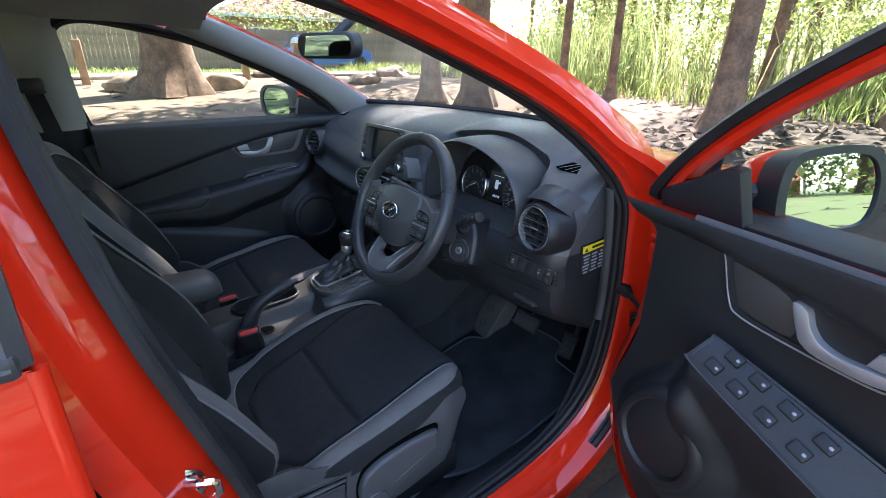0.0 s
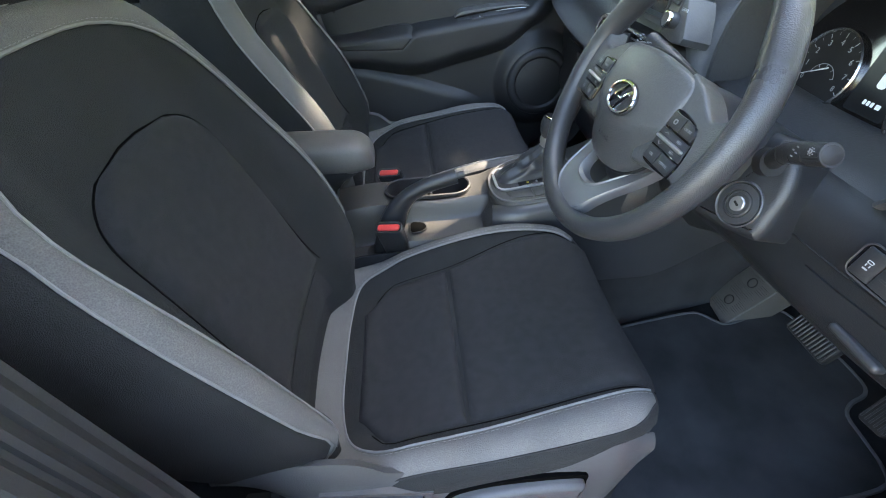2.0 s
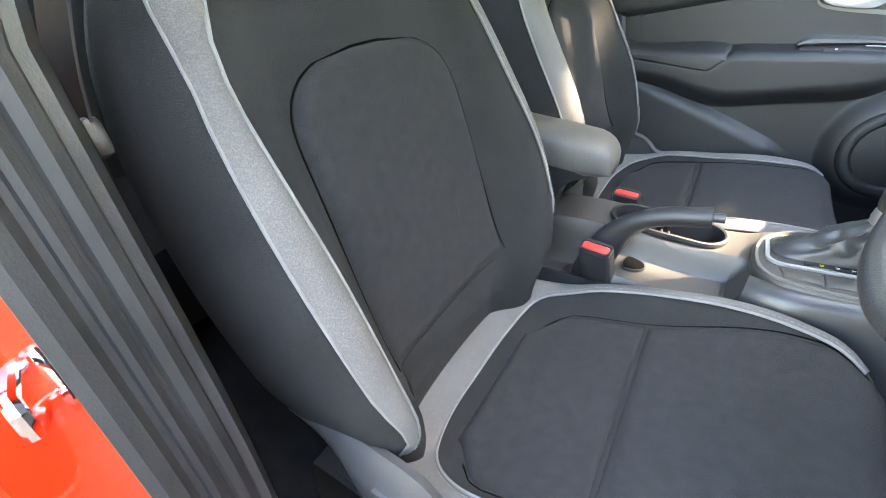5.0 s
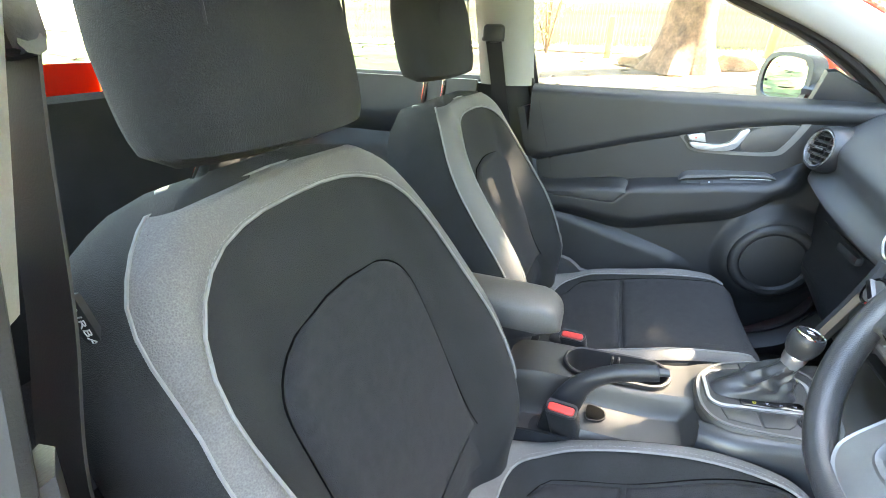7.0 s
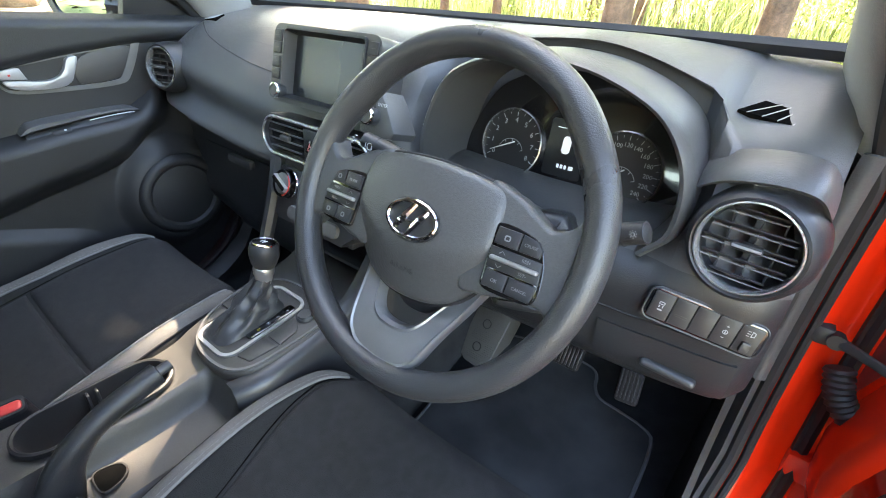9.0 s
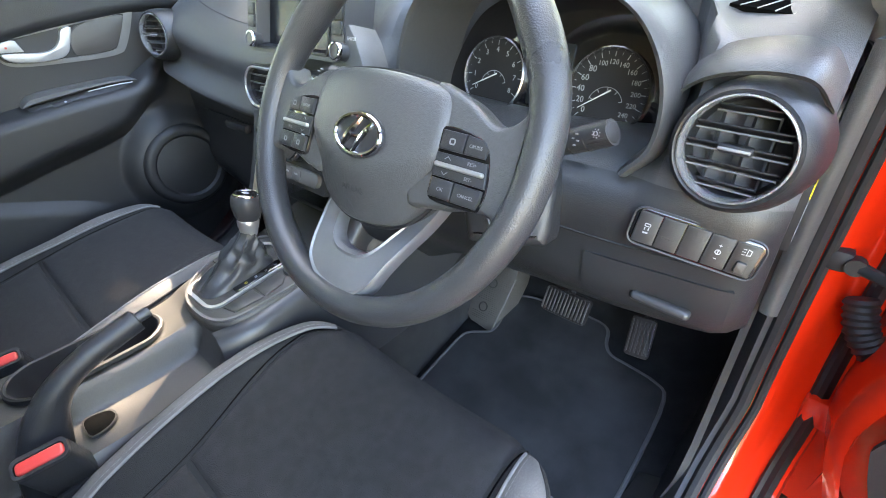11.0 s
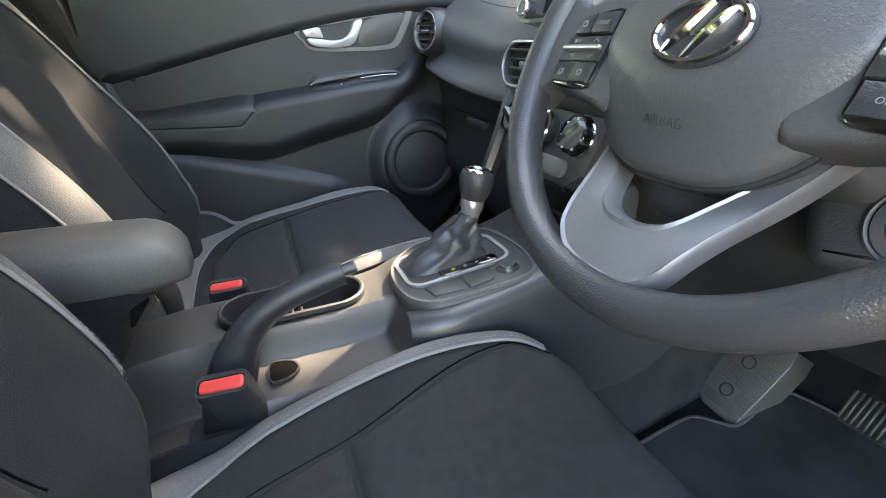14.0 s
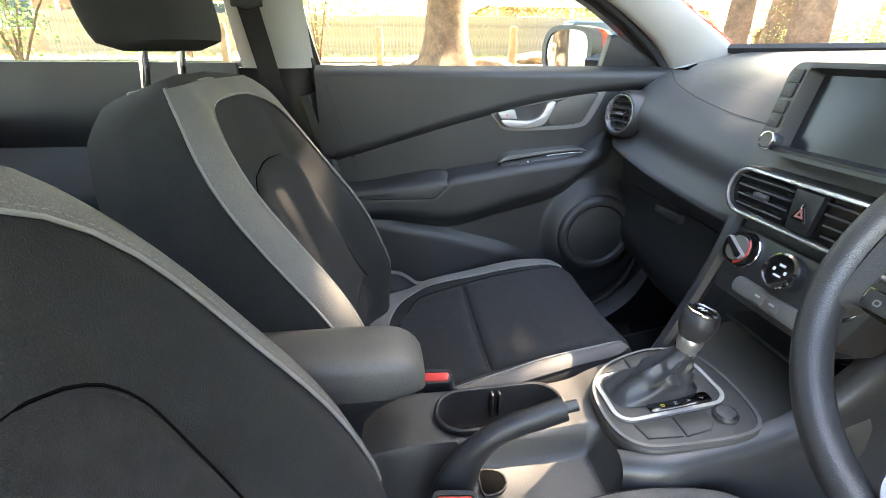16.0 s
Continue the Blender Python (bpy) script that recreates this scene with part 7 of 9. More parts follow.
# cup holders
ch = thing("cup_holder", (-0.035, 0.355, 0.55), "two round black cup holders in one oval rim", "cup holder")
# wall colour darkened to deepen the shade inside the holder
bm = bmesh.new()
prof = [(0.006, -0.001), (0.005, 0.005), (0.002, 0.0065), (-0.001, 0.005), (-0.003, -0.010), (-0.006, -0.060), (-0.010, -0.066)]
rings = [[CUP @ Vector((*p, d)) for p in cup_oval(1, g)] for g, d in prof]
loft(bm, rings, cap=False)
part("holder_wall", bm, RUBBER, ch, "black moulded holder wall", 50)
# floor painted near-black for the shade at the bottom
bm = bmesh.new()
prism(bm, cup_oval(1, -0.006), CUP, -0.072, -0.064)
part("holder_floor", bm, SHADE_BLACK, ch)
for sg in (-1, 1):
    for k in (-0.006, 0.006):
        bm = bmesh.new()
        box(bm, CUP @ Vector((sg * 0.030, k, -0.020)), (0.012, 0.004, 0.045), 0.0015)
        part("holder_fin", bm, PLASTIC, ch)

# armrest box
arm = thing("armrest", (-0.028, 0.09, 0.60), "grey-black padded vinyl armrest lid on the console", "armrest")
bm = bmesh.new()
rings = []
for y in list(np.linspace(-0.16, 0.19, 10)) + [0.205, 0.218, 0.228, 0.234, 0.237]:
    e = max((y - 0.17) / 0.067, 0)
    hw = 0.054 - 0.026 * (1 - math.sqrt(max(1 - min(e, 1) ** 2.4, 0)))
    zt = 0.776 - 0.045 * (1 - math.sqrt(max(1 - min(e, 1) ** 2.6, 0)))
    zb = 0.697 + 0.012 * e
    ring = []
    for k in range(20):
        a = 2 * math.pi * k / 20
        ring.append((-0.028 + hw * math.copysign(abs(math.cos(a)) ** 0.55, math.cos(a)), y, (zt + zb) / 2 + (zt - zb) / 2 * math.copysign(abs(math.sin(a)) ** 0.60, math.sin(a))))
    rings.append(ring)
loft(bm, rings)
part("arm_pad", bm, ARM_PAD, arm, "soft grey-black padded lid", 60)
bm = bmesh.new()
rings = []
for z, y1, hw in ((0.60, 0.140, 0.044), (0.66, 0.150, 0.046), (0.685, 0.170, 0.049), (0.700, 0.196, 0.050), (0.712, 0.206, 0.050)):
    rings.append([(-0.028 + sx * hw * (0.7 if e else 1), y1 - (0 if e else 0.03), z) for sx, e in ((-1, 0), (-1, 1), (1, 1), (1, 0))] + [(-0.028 + hw, -0.16, z), (-0.028 - hw, -0.16, z)])
loft(bm, rings)
part("arm_box", bm, PLASTIC, arm)

# rear bench
rb = thing("rear_bench", (0, -0.75, 0.35), "black cloth rear bench seat in shadow", "rear seat")
bm = bmesh.new()
rings = []
for x in np.linspace(-0.64, 0.64, 14):
    d = 0.03 * (abs(x) / 0.64) ** 4
    rings.append([(x, -0.42 - d, 0.36), (x, -0.40 - d, 0.50), (x, -0.43, 0.565 - d), (x, -0.60, 0.56), (x, -0.86, 0.52), (x, -0.90, 0.36)])
loft(bm, rings)
part("bench_cushion", bm, BLACK_CLOTH, rb)
bm = bmesh.new()
rings = []
for x in np.linspace(-0.64, 0.64, 14):
    d = 0.04 * (abs(x) / 0.64) ** 4
    rings.append([(x, -0.86, 0.48), (x, -0.83 - d, 0.60), (x, -0.93, 0.88), (x, -1.00, 1.06 - d), (x, -1.06, 1.07 - d), (x, -1.10, 0.95), (x, -1.0, 0.48)])
loft(bm, rings)
part("bench_back", bm, BLACK_CLOTH, rb)

# front seat belts on the centre pillars
for s in (1, -1):
    t = thing("seat_belt", (s * 0.66, -0.08, 0.42), "black webbing seat belt hanging on the centre pillar", "seat belt", "seat belts")
    bm = bmesh.new()
    pts = spline([(s * 0.590, -0.075, 1.225), (s * 0.606, -0.068, 1.17), (s * 0.632, -0.055, 1.07), (s * 0.664, -0.042, 0.97), (s * 0.668, -0.045, 0.85), (s * 0.655, -0.05, 0.62), (s * 0.655, -0.05, 0.42)], 6)
    rows = [[(p[0] - s * 0.004, p[1] + k, p[2]) for k in np.linspace(-0.022, 0.022, 4)] for p in pts]
    slab(bm, rows, 0.002)
    part("webbing", bm, RUBBER, t)
    bm = bmesh.new()
    box(bm, (s * 0.592, -0.076, 1.240), (0.026, 0.062, 0.044), 0.011)
    tube(bm, [(s * 0.592, -0.106, 1.226), (s * 0.588, -0.076, 1.221), (s * 0.592, -0.046, 1.226)], 0.007, 8)
    part("belt_guide", bm, TRIM_DARK, t, "black upper belt guide")
    bm = bmesh.new()
    box(bm, (s * 0.662, -0.044, 0.925), (0.014, 0.06, 0.03), 0.006, pose(0, 0, 0, 20, 0, 0))
    part("belt_tongue", bm, TRIM_DARK, t, "black belt tongue")

# ---------- front doors ----------
SWEEP = pchip([0.05, 0.107, 0.256, 0.361, 0.46, 0.62, 0.80, 0.97], [0.895, 0.909, 0.951, 0.981, 1.006, 1.040, 1.063, 1.07])
ARMLINE = pchip([0.05, 0.15, 0.31, 0.333, 0.352, 0.45, 0.561, 0.697, 0.735, 0.79, 0.97], [0.795, 0.788, 0.786, 0.807, 0.823, 0.838, 0.855, 0.873, 0.893, 0.93, 0.96])
ARM_FOOT = pchip([0.05, 0.194, 0.343, 0.489, 0.653, 0.74, 0.97], [0.735, 0.732, 0.715, 0.748, 0.794, 0.86, 0.90])
REAR_EDGE = pchip([0.70, 0.806, 0.905, 0.996, 1.10], [0.142, 0.128, 0.106, 0.079, 0.051])
POCKET = pchip([0.05, 0.195, 0.506, 0.62, 0.97], [0.745, 0.712, 0.625, 0.58, 0.50])
CARD_LOW = pchip([0.03, 0.10, 0.20, 0.72, 0.86, 0.96], [0.66, 0.46, 0.40, 0.41, 0.49, 0.68])


ARM_DRIVER = pchip([0.05, 0.15, 0.345, 0.42, 0.51, 0.60, 0.66, 0.73, 0.97], [0.795, 0.790, 0.780, 0.790, 0.812, 0.832, 0.840, 0.842, 0.84])


def card_x(y, z, arm=None):
    s, a = SWEEP(y), (arm or ARMLINE)(y)
    x = 0.668 + 0.016 * sstep(s + 0.006, s - 0.012, z)
    fade = 1 - sstep(0.72, 0.80, y)
    d = z - a
    if d > 0:
        x -= 0.050 * fade * sstep(0.026, 0.0, d)
    else:
        low = sstep(0.02, 0.15, -d) if arm else sstep(ARM_FOOT(y) + 0.035, ARM_FOOT(y) - 0.020, z)
        x -= fade * (0.050 - 0.040 * low)
    x -= 0.022 * sstep(POCKET(y) + 0.020, POCKET(y) - 0.014, z) * (1 - sstep(0.50, 0.60, y))
    r = math.hypot(y - 0.768, (z - 0.670) * 0.95)
    x -= 0.030 * sstep(0.155, 0.10, r)
    x += 0.03 * sstep(1.082, 1.10, z)
    return x


def front_door(s, label, driver):
    door = thing("front_door", (s * 0.815, 1.02, 0.30), label, "car door", "front doors")
    bm = bmesh.new()
    rows = []
    for y in np.linspace(0.035, 0.955, 150):
        lo = CARD_LOW(y)
        hi = 1.084 if driver else 1.102
        rows.append([(s * card_x(y, z, ARM_DRIVER if driver else None), y, z) for z in np.linspace(lo, hi, 190)])
    slab(bm, rows, 0.012 * s)
    part("door_card", bm, DOOR_CARD, door, "black moulded plastic door card", 40)
    # upper pad in dark grey
    bm = bmesh.new()
    rows = [[(s * (card_x(y, SWEEP(y) + 0.010 + (1.085 - SWEEP(y) - 0.010) * k) - 0.004 + 0.003 * abs(2 * k - 1) ** 6), y, SWEEP(y) + 0.006 + (1.090 - SWEEP(y) - 0.006) * k) for k in np.linspace(0, 1, 14)] for y in np.linspace(0.06, 0.80, 40)]
    slab(bm, rows, 0.006 * s)
    if not driver:
        for v in bm.verts:
            v.co.y = max(v.co.y, REAR_EDGE(v.co.z) + 0.004)
        bk = bmesh.new()
        tube(bk, [(s * (card_x(REAR_EDGE(z), z) - 0.004), REAR_EDGE(z), z) for z in np.linspace(0.70, 1.095, 24)], 0.0085, 8)
        part("edge_seal", bk, RUBBER, door, "black rubber seal along the door's rear edge")
    part("upper_pad", bm, DOOR_PAD, door, "dark grey upper pad", 50)
    # elbow rest: a wedge-shaped pad with a slanted front end
    bm = bmesh.new()
    rings = []
    for y in list(np.linspace(0.09, 0.30, 10)) + [0.315, 0.330, 0.340, 0.346, 0.349]:
        e = sstep(0.325, 0.352, y) ** 2
        zb = ARMLINE(y) + 0.002
        zf = 0.810 + 0.022 * sstep(0.10, 0.34, y) - 0.006 * e
        zk = 0.826 + 0.030 * sstep(0.10, 0.34, y) - 0.006 * e
        zf, zk = max(zf, zb + 0.004), max(zk, zb + 0.008)
        xf = 0.617 + 0.006 * e
        rings.append([(s * a, y, b) for a, b in ((0.680, zk), (0.655, zk), (0.630, zf + 0.006), (xf + 0.004, zf), (xf, zf - 0.008), (xf + 0.001, zb + 0.004), (xf + 0.006, zb), (0.680, zb))])
    loft(bm, rings)
    part("elbow_rest", bm, DOOR_CARD, door, "black padded elbow rest", 30)
    bm = bmesh.new()
    arm = ARM_DRIVER if driver else ARMLINE
    tube(bm, [(s * (card_x(y, arm(y) - 0.004, arm) - 0.001), y, arm(y) - 0.004) for y in np.linspace(0.08, 0.74, 40)], 0.0022, 6)
    part("armrest_seam", bm, CONSOLE, door)
    # handle bowl, bezel and lever
    hm = basis((s * 0.674, 0.62, 0.995), (0, -s, 0), (0, 0, 1))      # its normal points into the car
    U = lambda y, z: (-s * (y - 0.62), z - 0.995)
    flat = lambda pts, n=4: [tuple(p) for p in spline([U(*p) for p in pts], n, True)]
    o = flat(((0.463, 1.003), (0.478, 0.972), (0.505, 0.953), (0.600, 0.952), (0.695, 0.958), (0.725, 0.978), (0.757, 1.046), (0.748, 1.056), (0.66, 1.040), (0.55, 1.019)))
    c = (sum(p[0] for p in o) / len(o), sum(p[1] for p in o) / len(o))
    grow = lambda kx, kz: [(c[0] + (p[0] - c[0]) * kx, c[1] + (p[1] - c[1]) * kz) for p in o]
    inner = flat(((0.474, 0.996), (0.484, 0.972), (0.505, 0.960), (0.600, 0.961), (0.685, 0.967), (0.708, 0.982), (0.735, 1.036), (0.728, 1.043), (0.66, 1.032), (0.55, 1.012)))
    bm = bmesh.new()
    prism(bm, grow(0.97, 0.94), hm, -0.018, -0.003)
    bowl = part("handle_bowl", bm, PLASTIC, door, "black handle recess")
    bm = bmesh.new()
    frame_prism(bm, o, inner, hm, -0.010, 0.006)
    part("handle_bezel", bm, DOOR_CARD if driver else HANDLE_GREY, door, "satin black handle surround" if driver else "satin grey handle surround")
    if driver:
        bm = bmesh.new()
        tube(bm, [hm @ Vector((*p, 0.0062)) for p in grow(0.985, 0.965)], 0.0016, 6, True)
        part("bezel_edge", bm, HANDLE_SILVER, door, "fine silver edge line")
    bm = bmesh.new()
    prism(bm, flat(((0.634, 1.022), (0.735, 1.040), (0.712, 0.982), (0.690, 0.970), (0.618, 0.966))), hm, -0.004, 0.0045, 0.002, 2)
    part("handle_panel", bm, CONSOLE, bowl, "satin dark grey panel")
    bm = bmesh.new()
    prism(bm, flat(((0.488, 0.979), (0.496, 0.966), (0.523, 0.960), (0.575, 0.961), (0.600, 0.970), (0.611, 0.988), (0.624, 1.022), (0.604, 1.019), (0.594, 0.998), (0.578, 0.982), (0.552, 0.976), (0.515, 0.979)), 3), hm, -0.002, 0.016, 0.0025, 2)
    part("pull_lever", bm, HANDLE_SILVER, door, "satin silver door pull")
    bm = bmesh.new()
    prism(bm, [U(*p) for p in ((0.478, 0.997), (0.485, 0.982), (0.528, 0.981), (0.520, 1.003), (0.512, 1.005))], hm, -0.002, 0.013, 0.003, 3)
    part("latch_lever", bm, HANDLE_SILVER, door, "satin silver latch lever")
    bm = bmesh.new()
    if driver:
        prism(bm, rrect(0.012, 0.007, 0.002, 3, *U(0.500, 0.991)), hm, 0.0128, 0.0140)
    else:
        prism(bm, rrect(0.004, 0.004, 0.001, 3, *U(0.500, 0.991)), hm, 0.0128, 0.0136)
    part("lock_mark", bm, RED_BUTTON, door, "small red lock mark")
    # pull cup over the arm rest: a grip lip above a dark well with its switch
    if not driver:
        lip_top = pchip([0.480, 0.498, 0.561, 0.690, 0.715], [0.876, 0.894, 0.903, 0.911, 0.903])
        lip_low = pchip([0.480, 0.561, 0.605, 0.700, 0.715], [0.872, 0.885, 0.893, 0.901, 0.900])
        bm = bmesh.new()
        rings = []
        for y in np.linspace(0.481, 0.714, 30):
            a, b = lip_low(y), lip_top(y)
            rings.append([(s * x, y, z) for x, z in ((0.690, a), (0.650, a), (0.642, a + 0.3 * (b - a)), (0.643, a + 0.7 * (b - a)), (0.652, b), (0.690, b + 0.001))])
        loft(bm, rings)
        part("grip_lip", bm, DOOR_PAD, door, "dark grey grip lip", 40)
        bm = bmesh.new()
        slab(bm, [[(s * (0.637 + 0.029 * k), y, ARMLINE(y) + 0.003 + (lip_low(y) - ARMLINE(y) - 0.002) * k) for k in np.linspace(0, 1, 5)] for y in np.linspace(0.49, 0.712, 16)], 0.008 * s)
        part("cup_well", bm, PLASTIC, door, "dark pull cup", 50)
        bm = bmesh.new()
        tube(bm, [(s * 0.6405, y, lip_low(y) - 0.002) for y in np.linspace(0.607, 0.702, 8)], 0.0012, 6)
        part("cup_line", bm, HANDLE_SILVER, door, "fine silver line")
    if driver:
        d = Vector((0, 1, 0.30)).normalized()
        pm = basis((0.625, 0.548, 0.860), d * -1, Vector((0.62, 0.0, 0.72)))
        bm = bmesh.new()
        prism(bm, [tuple(p) for p in spline([(-0.172, -0.026), (-0.168, 0.012), (-0.150, 0.026), (0.150, 0.050), (0.170, 0.040), (0.174, -0.020), (0.160, -0.036), (-0.155, -0.036)], 4, True)], pm, -0.02, 0.004, 0.003, 2)
        sp = part("switch_panel", bm, DOOR_CARD, door, "dark satin window switch panel")
        bm = bmesh.new()
        tube(bm, [pm @ Vector((*p, 0.0035)) for p in spline([(-0.170, -0.026), (-0.166, 0.012), (-0.148, 0.025), (0.150, 0.049), (0.168, 0.039), (0.172, -0.020), (0.158, -0.035), (-0.153, -0.035)], 4, True)], 0.0016, 6, True)
        part("panel_rim", bm, TRIM_DARK, sp, "dark satin rim")
    else:
        pm = basis((s * 0.648, 0.552, 0.868), (0, 1, 0.15), (-0.70, 0, 0.72))
        sp = door
    for k, y in enumerate((-0.132, -0.088, -0.040, 0.012) if driver else (0.0,)):
        for v in ((-0.012, 0.018) if driver else (0.0,)):
            bm = bmesh.new()
            prism(bm, rrect(0.026 if driver else 0.036, 0.019 if driver else 0.012, 0.003, 3, y + (0.010 if v > 0 else 0), v), pm, 0.0, 0.011, 0.003, 2)
            key = part("window_switch", bm, RUBBER, sp, "black window switch")
            bm = bmesh.new()
            prism(bm, rrect(0.005, 0.004, 0.001, 2, y + 0.007 + (0.010 if v > 0 else 0), v), pm, 0.0108, 0.0116)
            part("switch_mark", bm, GREY_MARK, key)
    # loudspeaker
    sm = basis((s * 0.640, 0.768, 0.670), (0, -s, 0), (0, 0, 1))
    bm = bmesh.new()
    lathe(bm, [(0.114, -0.02), (0.111, 0.006), (0.105, 0.015), (0.096, 0.019), (0.086, 0.017), (0.080, 0.010)], sm, 48, cap=False)
    ls = part("loudspeaker", bm, DOOR_CARD, door, "round black loudspeaker with a raised ring")
    bm = bmesh.new()
    lathe(bm, [(0.082, -0.01), (0.082, 0.009), (0.05, 0.015), (0.001, 0.018)], sm, 40)
    part("speaker_grille", bm, DOOR_CARD, ls, "dark mesh grille")
    # outer skin, edge and frame
    bm = bmesh.new()
    slab(bm, [[(s * bulge(y, z), y, z) for z in np.linspace(0.36, 1.06 if driver else 1.086, 14)] for y in np.linspace(-0.018, 1.022, 18)], 0.004 * s)
    part("outer_skin", bm, RED, door, "orange-red outer door skin", 60)
    idx = [i for i in range(len(OUTLINE)) if OUTLINE[i][1] < 1.085]
    bm = bmesh.new()
    prof = [(-0.020, -0.030), (0.000, -0.020), (0.006, 0.015), (0.020, 0.050), (0.024, 0.105)]
    loft(bm, [[ring_of(o2, d2, s)[i] for i in idx] for o2, d2 in prof], cap=False, closed=False)
    part("door_edge", bm, RED if driver else RUBBER, door, "", 60)
    up = [i for i in range(len(OUTLINE)) if OUTLINE[i][1] > 1.075]
    k0 = next(j for j, i in enumerate(up) if i != up[0] + j) if up[-1] - up[0] != len(up) - 1 else 0
    order = up[k0:] + up[:k0]
    lift = 0.15 if driver else 0.0          # the framed glass of the open door stands a little taller
    raised = lambda q: (q[0], q[1], q[2] + lift * min(max(0.97 - q[1], 0), 0.5) * sstep(1.08, 1.14, q[2]))
    for nm, m, prof in (("window_frame", RED, [(-0.022, 0.014), (-0.020, 0.056), (0.004, 0.066), (0.006, 0.030), (0.002, 0.020), (-0.008, 0.022), (-0.010, 0.014)]),
                        ("window_channel", RUBBER, [(-0.001, 0.010), (0.002, 0.050), (0.024, 0.050), (0.026, 0.022), (0.014, 0.004)])):
        bm = bmesh.new()
        rr = [[raised(ring_of(o2, d2, s)[i]) for i in order] for o2, d2 in prof]
        loft(bm, [list(q) for q in zip(*rr)])
        part(nm, bm, m if driver else PLASTIC, door, "orange-red window frame" if m is RED and driver else "black window surround", 50)
    bm = bmesh.new()
    poly = [raised((s * (x_side(OUTLINE[i][1]) + 0.030), *OUTLINE[i])) for i in order]
    a = [bm.verts.new(p) for p in poly]
    b = [bm.verts.new((p[0] + s * 0.004, p[1], p[2])) for p in poly]
    bm.faces.new(a)
    bm.faces.new(b[::-1])
    for i in range(len(a)):
        bm.faces.new((a[i - 1], a[i], b[i], b[i - 1]))
    bmesh.ops.triangulate(bm, faces=[f for f in bm.faces if len(f.verts) > 4])
    part("side_window", bm, WINDOW, door, "clear side window").visible_shadow = False
    bm = bmesh.new()
    box(bm, (s * (0.766 if driver else 0.735), 0.44, 1.096 - (0.014 if driver else 0)), (0.125 if driver else 0.030, 0.84, 0.014), 0.005)
    part("window_sill", bm, RUBBER, door, "black window sill strip")
    # corner cover and wing mirror
    bm = bmesh.new()
    prism(bm, [(-s * (y - 0.85), z - 1.1) for y, z in ((0.745, 1.085), (0.95, 1.060), (0.905, 1.110), (0.775, 1.178), (0.755, 1.175))], basis((s * 0.700, 0.85, 1.1), (0, -s, 0), (-s * 0.25, 0, 1)), -0.02, 0.004, 0.004, 2)
    part("corner_cover", bm, PLASTIC, door, "black mirror corner cover")
    wm0 = basis((s * 0.93, 0.745, 1.140) if s < 0 else (0.912, 0.750, 1.120), (1.0, -0.20, 0) if s > 0 else (0.906, 0.423, 0), (0, 0.165 if s > 0 else 0.01, 1))
    o = [(-0.090, -0.048), (-0.060, -0.066), (0.055, -0.062), (0.088, -0.040), (0.096, 0.010), (0.080, 0.052), (0.040, 0.068), (-0.045, 0.064), (-0.084, 0.046), (-0.096, 0.0)]
    o = [(s * p[0] * (1.15 if driver else 1.0), p[1] * (1.12 if driver else 1.0)) for p in o]
    o = [np.array(p) for p in spline(o, 4, True)]
    bm = bmesh.new()
    rings = [[wm0 @ Vector((p[0] * k, p[1] * k, d)) for p in o] for k, d in ((1.035, -0.030), (1.06, -0.045), (1.00, -0.080), (0.80, -0.108), (0.40, -0.124))]
    loft(bm, rings)
    wmo = part("mirror_housing", bm, RED, door, "orange-red wing mirror cap", 60)
    bm = bmesh.new()
    frame_prism(bm, [p * 1.05 for p in o], [p * 0.87 for p in o], wm0, -0.034, 0.012)
    part("mirror_rim", bm, PLASTIC, wmo, "black mirror rim")
    bm = bmesh.new()
    prism(bm, [p * 0.875 for p in o], wm0, -0.002, 0.0075)
    part("mirror_pane", bm, MIRROR, wmo, "silvered wing mirror pane")
    bm = bmesh.new()
    tube(bm, [(s * 0.72, 0.85, 1.105), (s * 0.80, 0.85, 1.110), (s * 0.87, 0.80, 1.112)], [0.05, 0.040, 0.045], 12, flat=0.6)
    part("mirror_arm", bm, TRIM_DARK, wmo)
    return door


passenger_door = front_door(-1, "closed front passenger door with black card and silver handle", False)
driver_door = front_door(1, "open orange-red driver's door with black card and window switches", True)
# the driver's door narrows towards its hinges above the loudspeaker
for ob in driver_door.children_recursive:
    if "mirror" not in ob.name:
        for v in ob.data.vertices:
            y, z = v.co.y, v.co.z
            v.co.y -= 0.080 * sstep(0.66, 0.96, y) * (0.35 + 0.65 * sstep(0.62, 0.85, z)) * sstep(1.10, 1.03, z)
driver_door.location += Vector((-0.045, 0.0, -0.012))
driver_door.rotation_euler = (0, 0, radians(76.5))

# ---------- outside ----------
rnd = random.Random(7)


def ground_z(x, y):
    r = math.hypot(x * 0.9 + 0.3, y * 0.8)
    return 0.85 * sstep(2.4, 13.0, r) + 0.010 * max(r - 13, 0) + 0.05 * noise.noise(Vector((x * 0.35, y * 0.35, 0.0))) * sstep(2.4, 5, r)


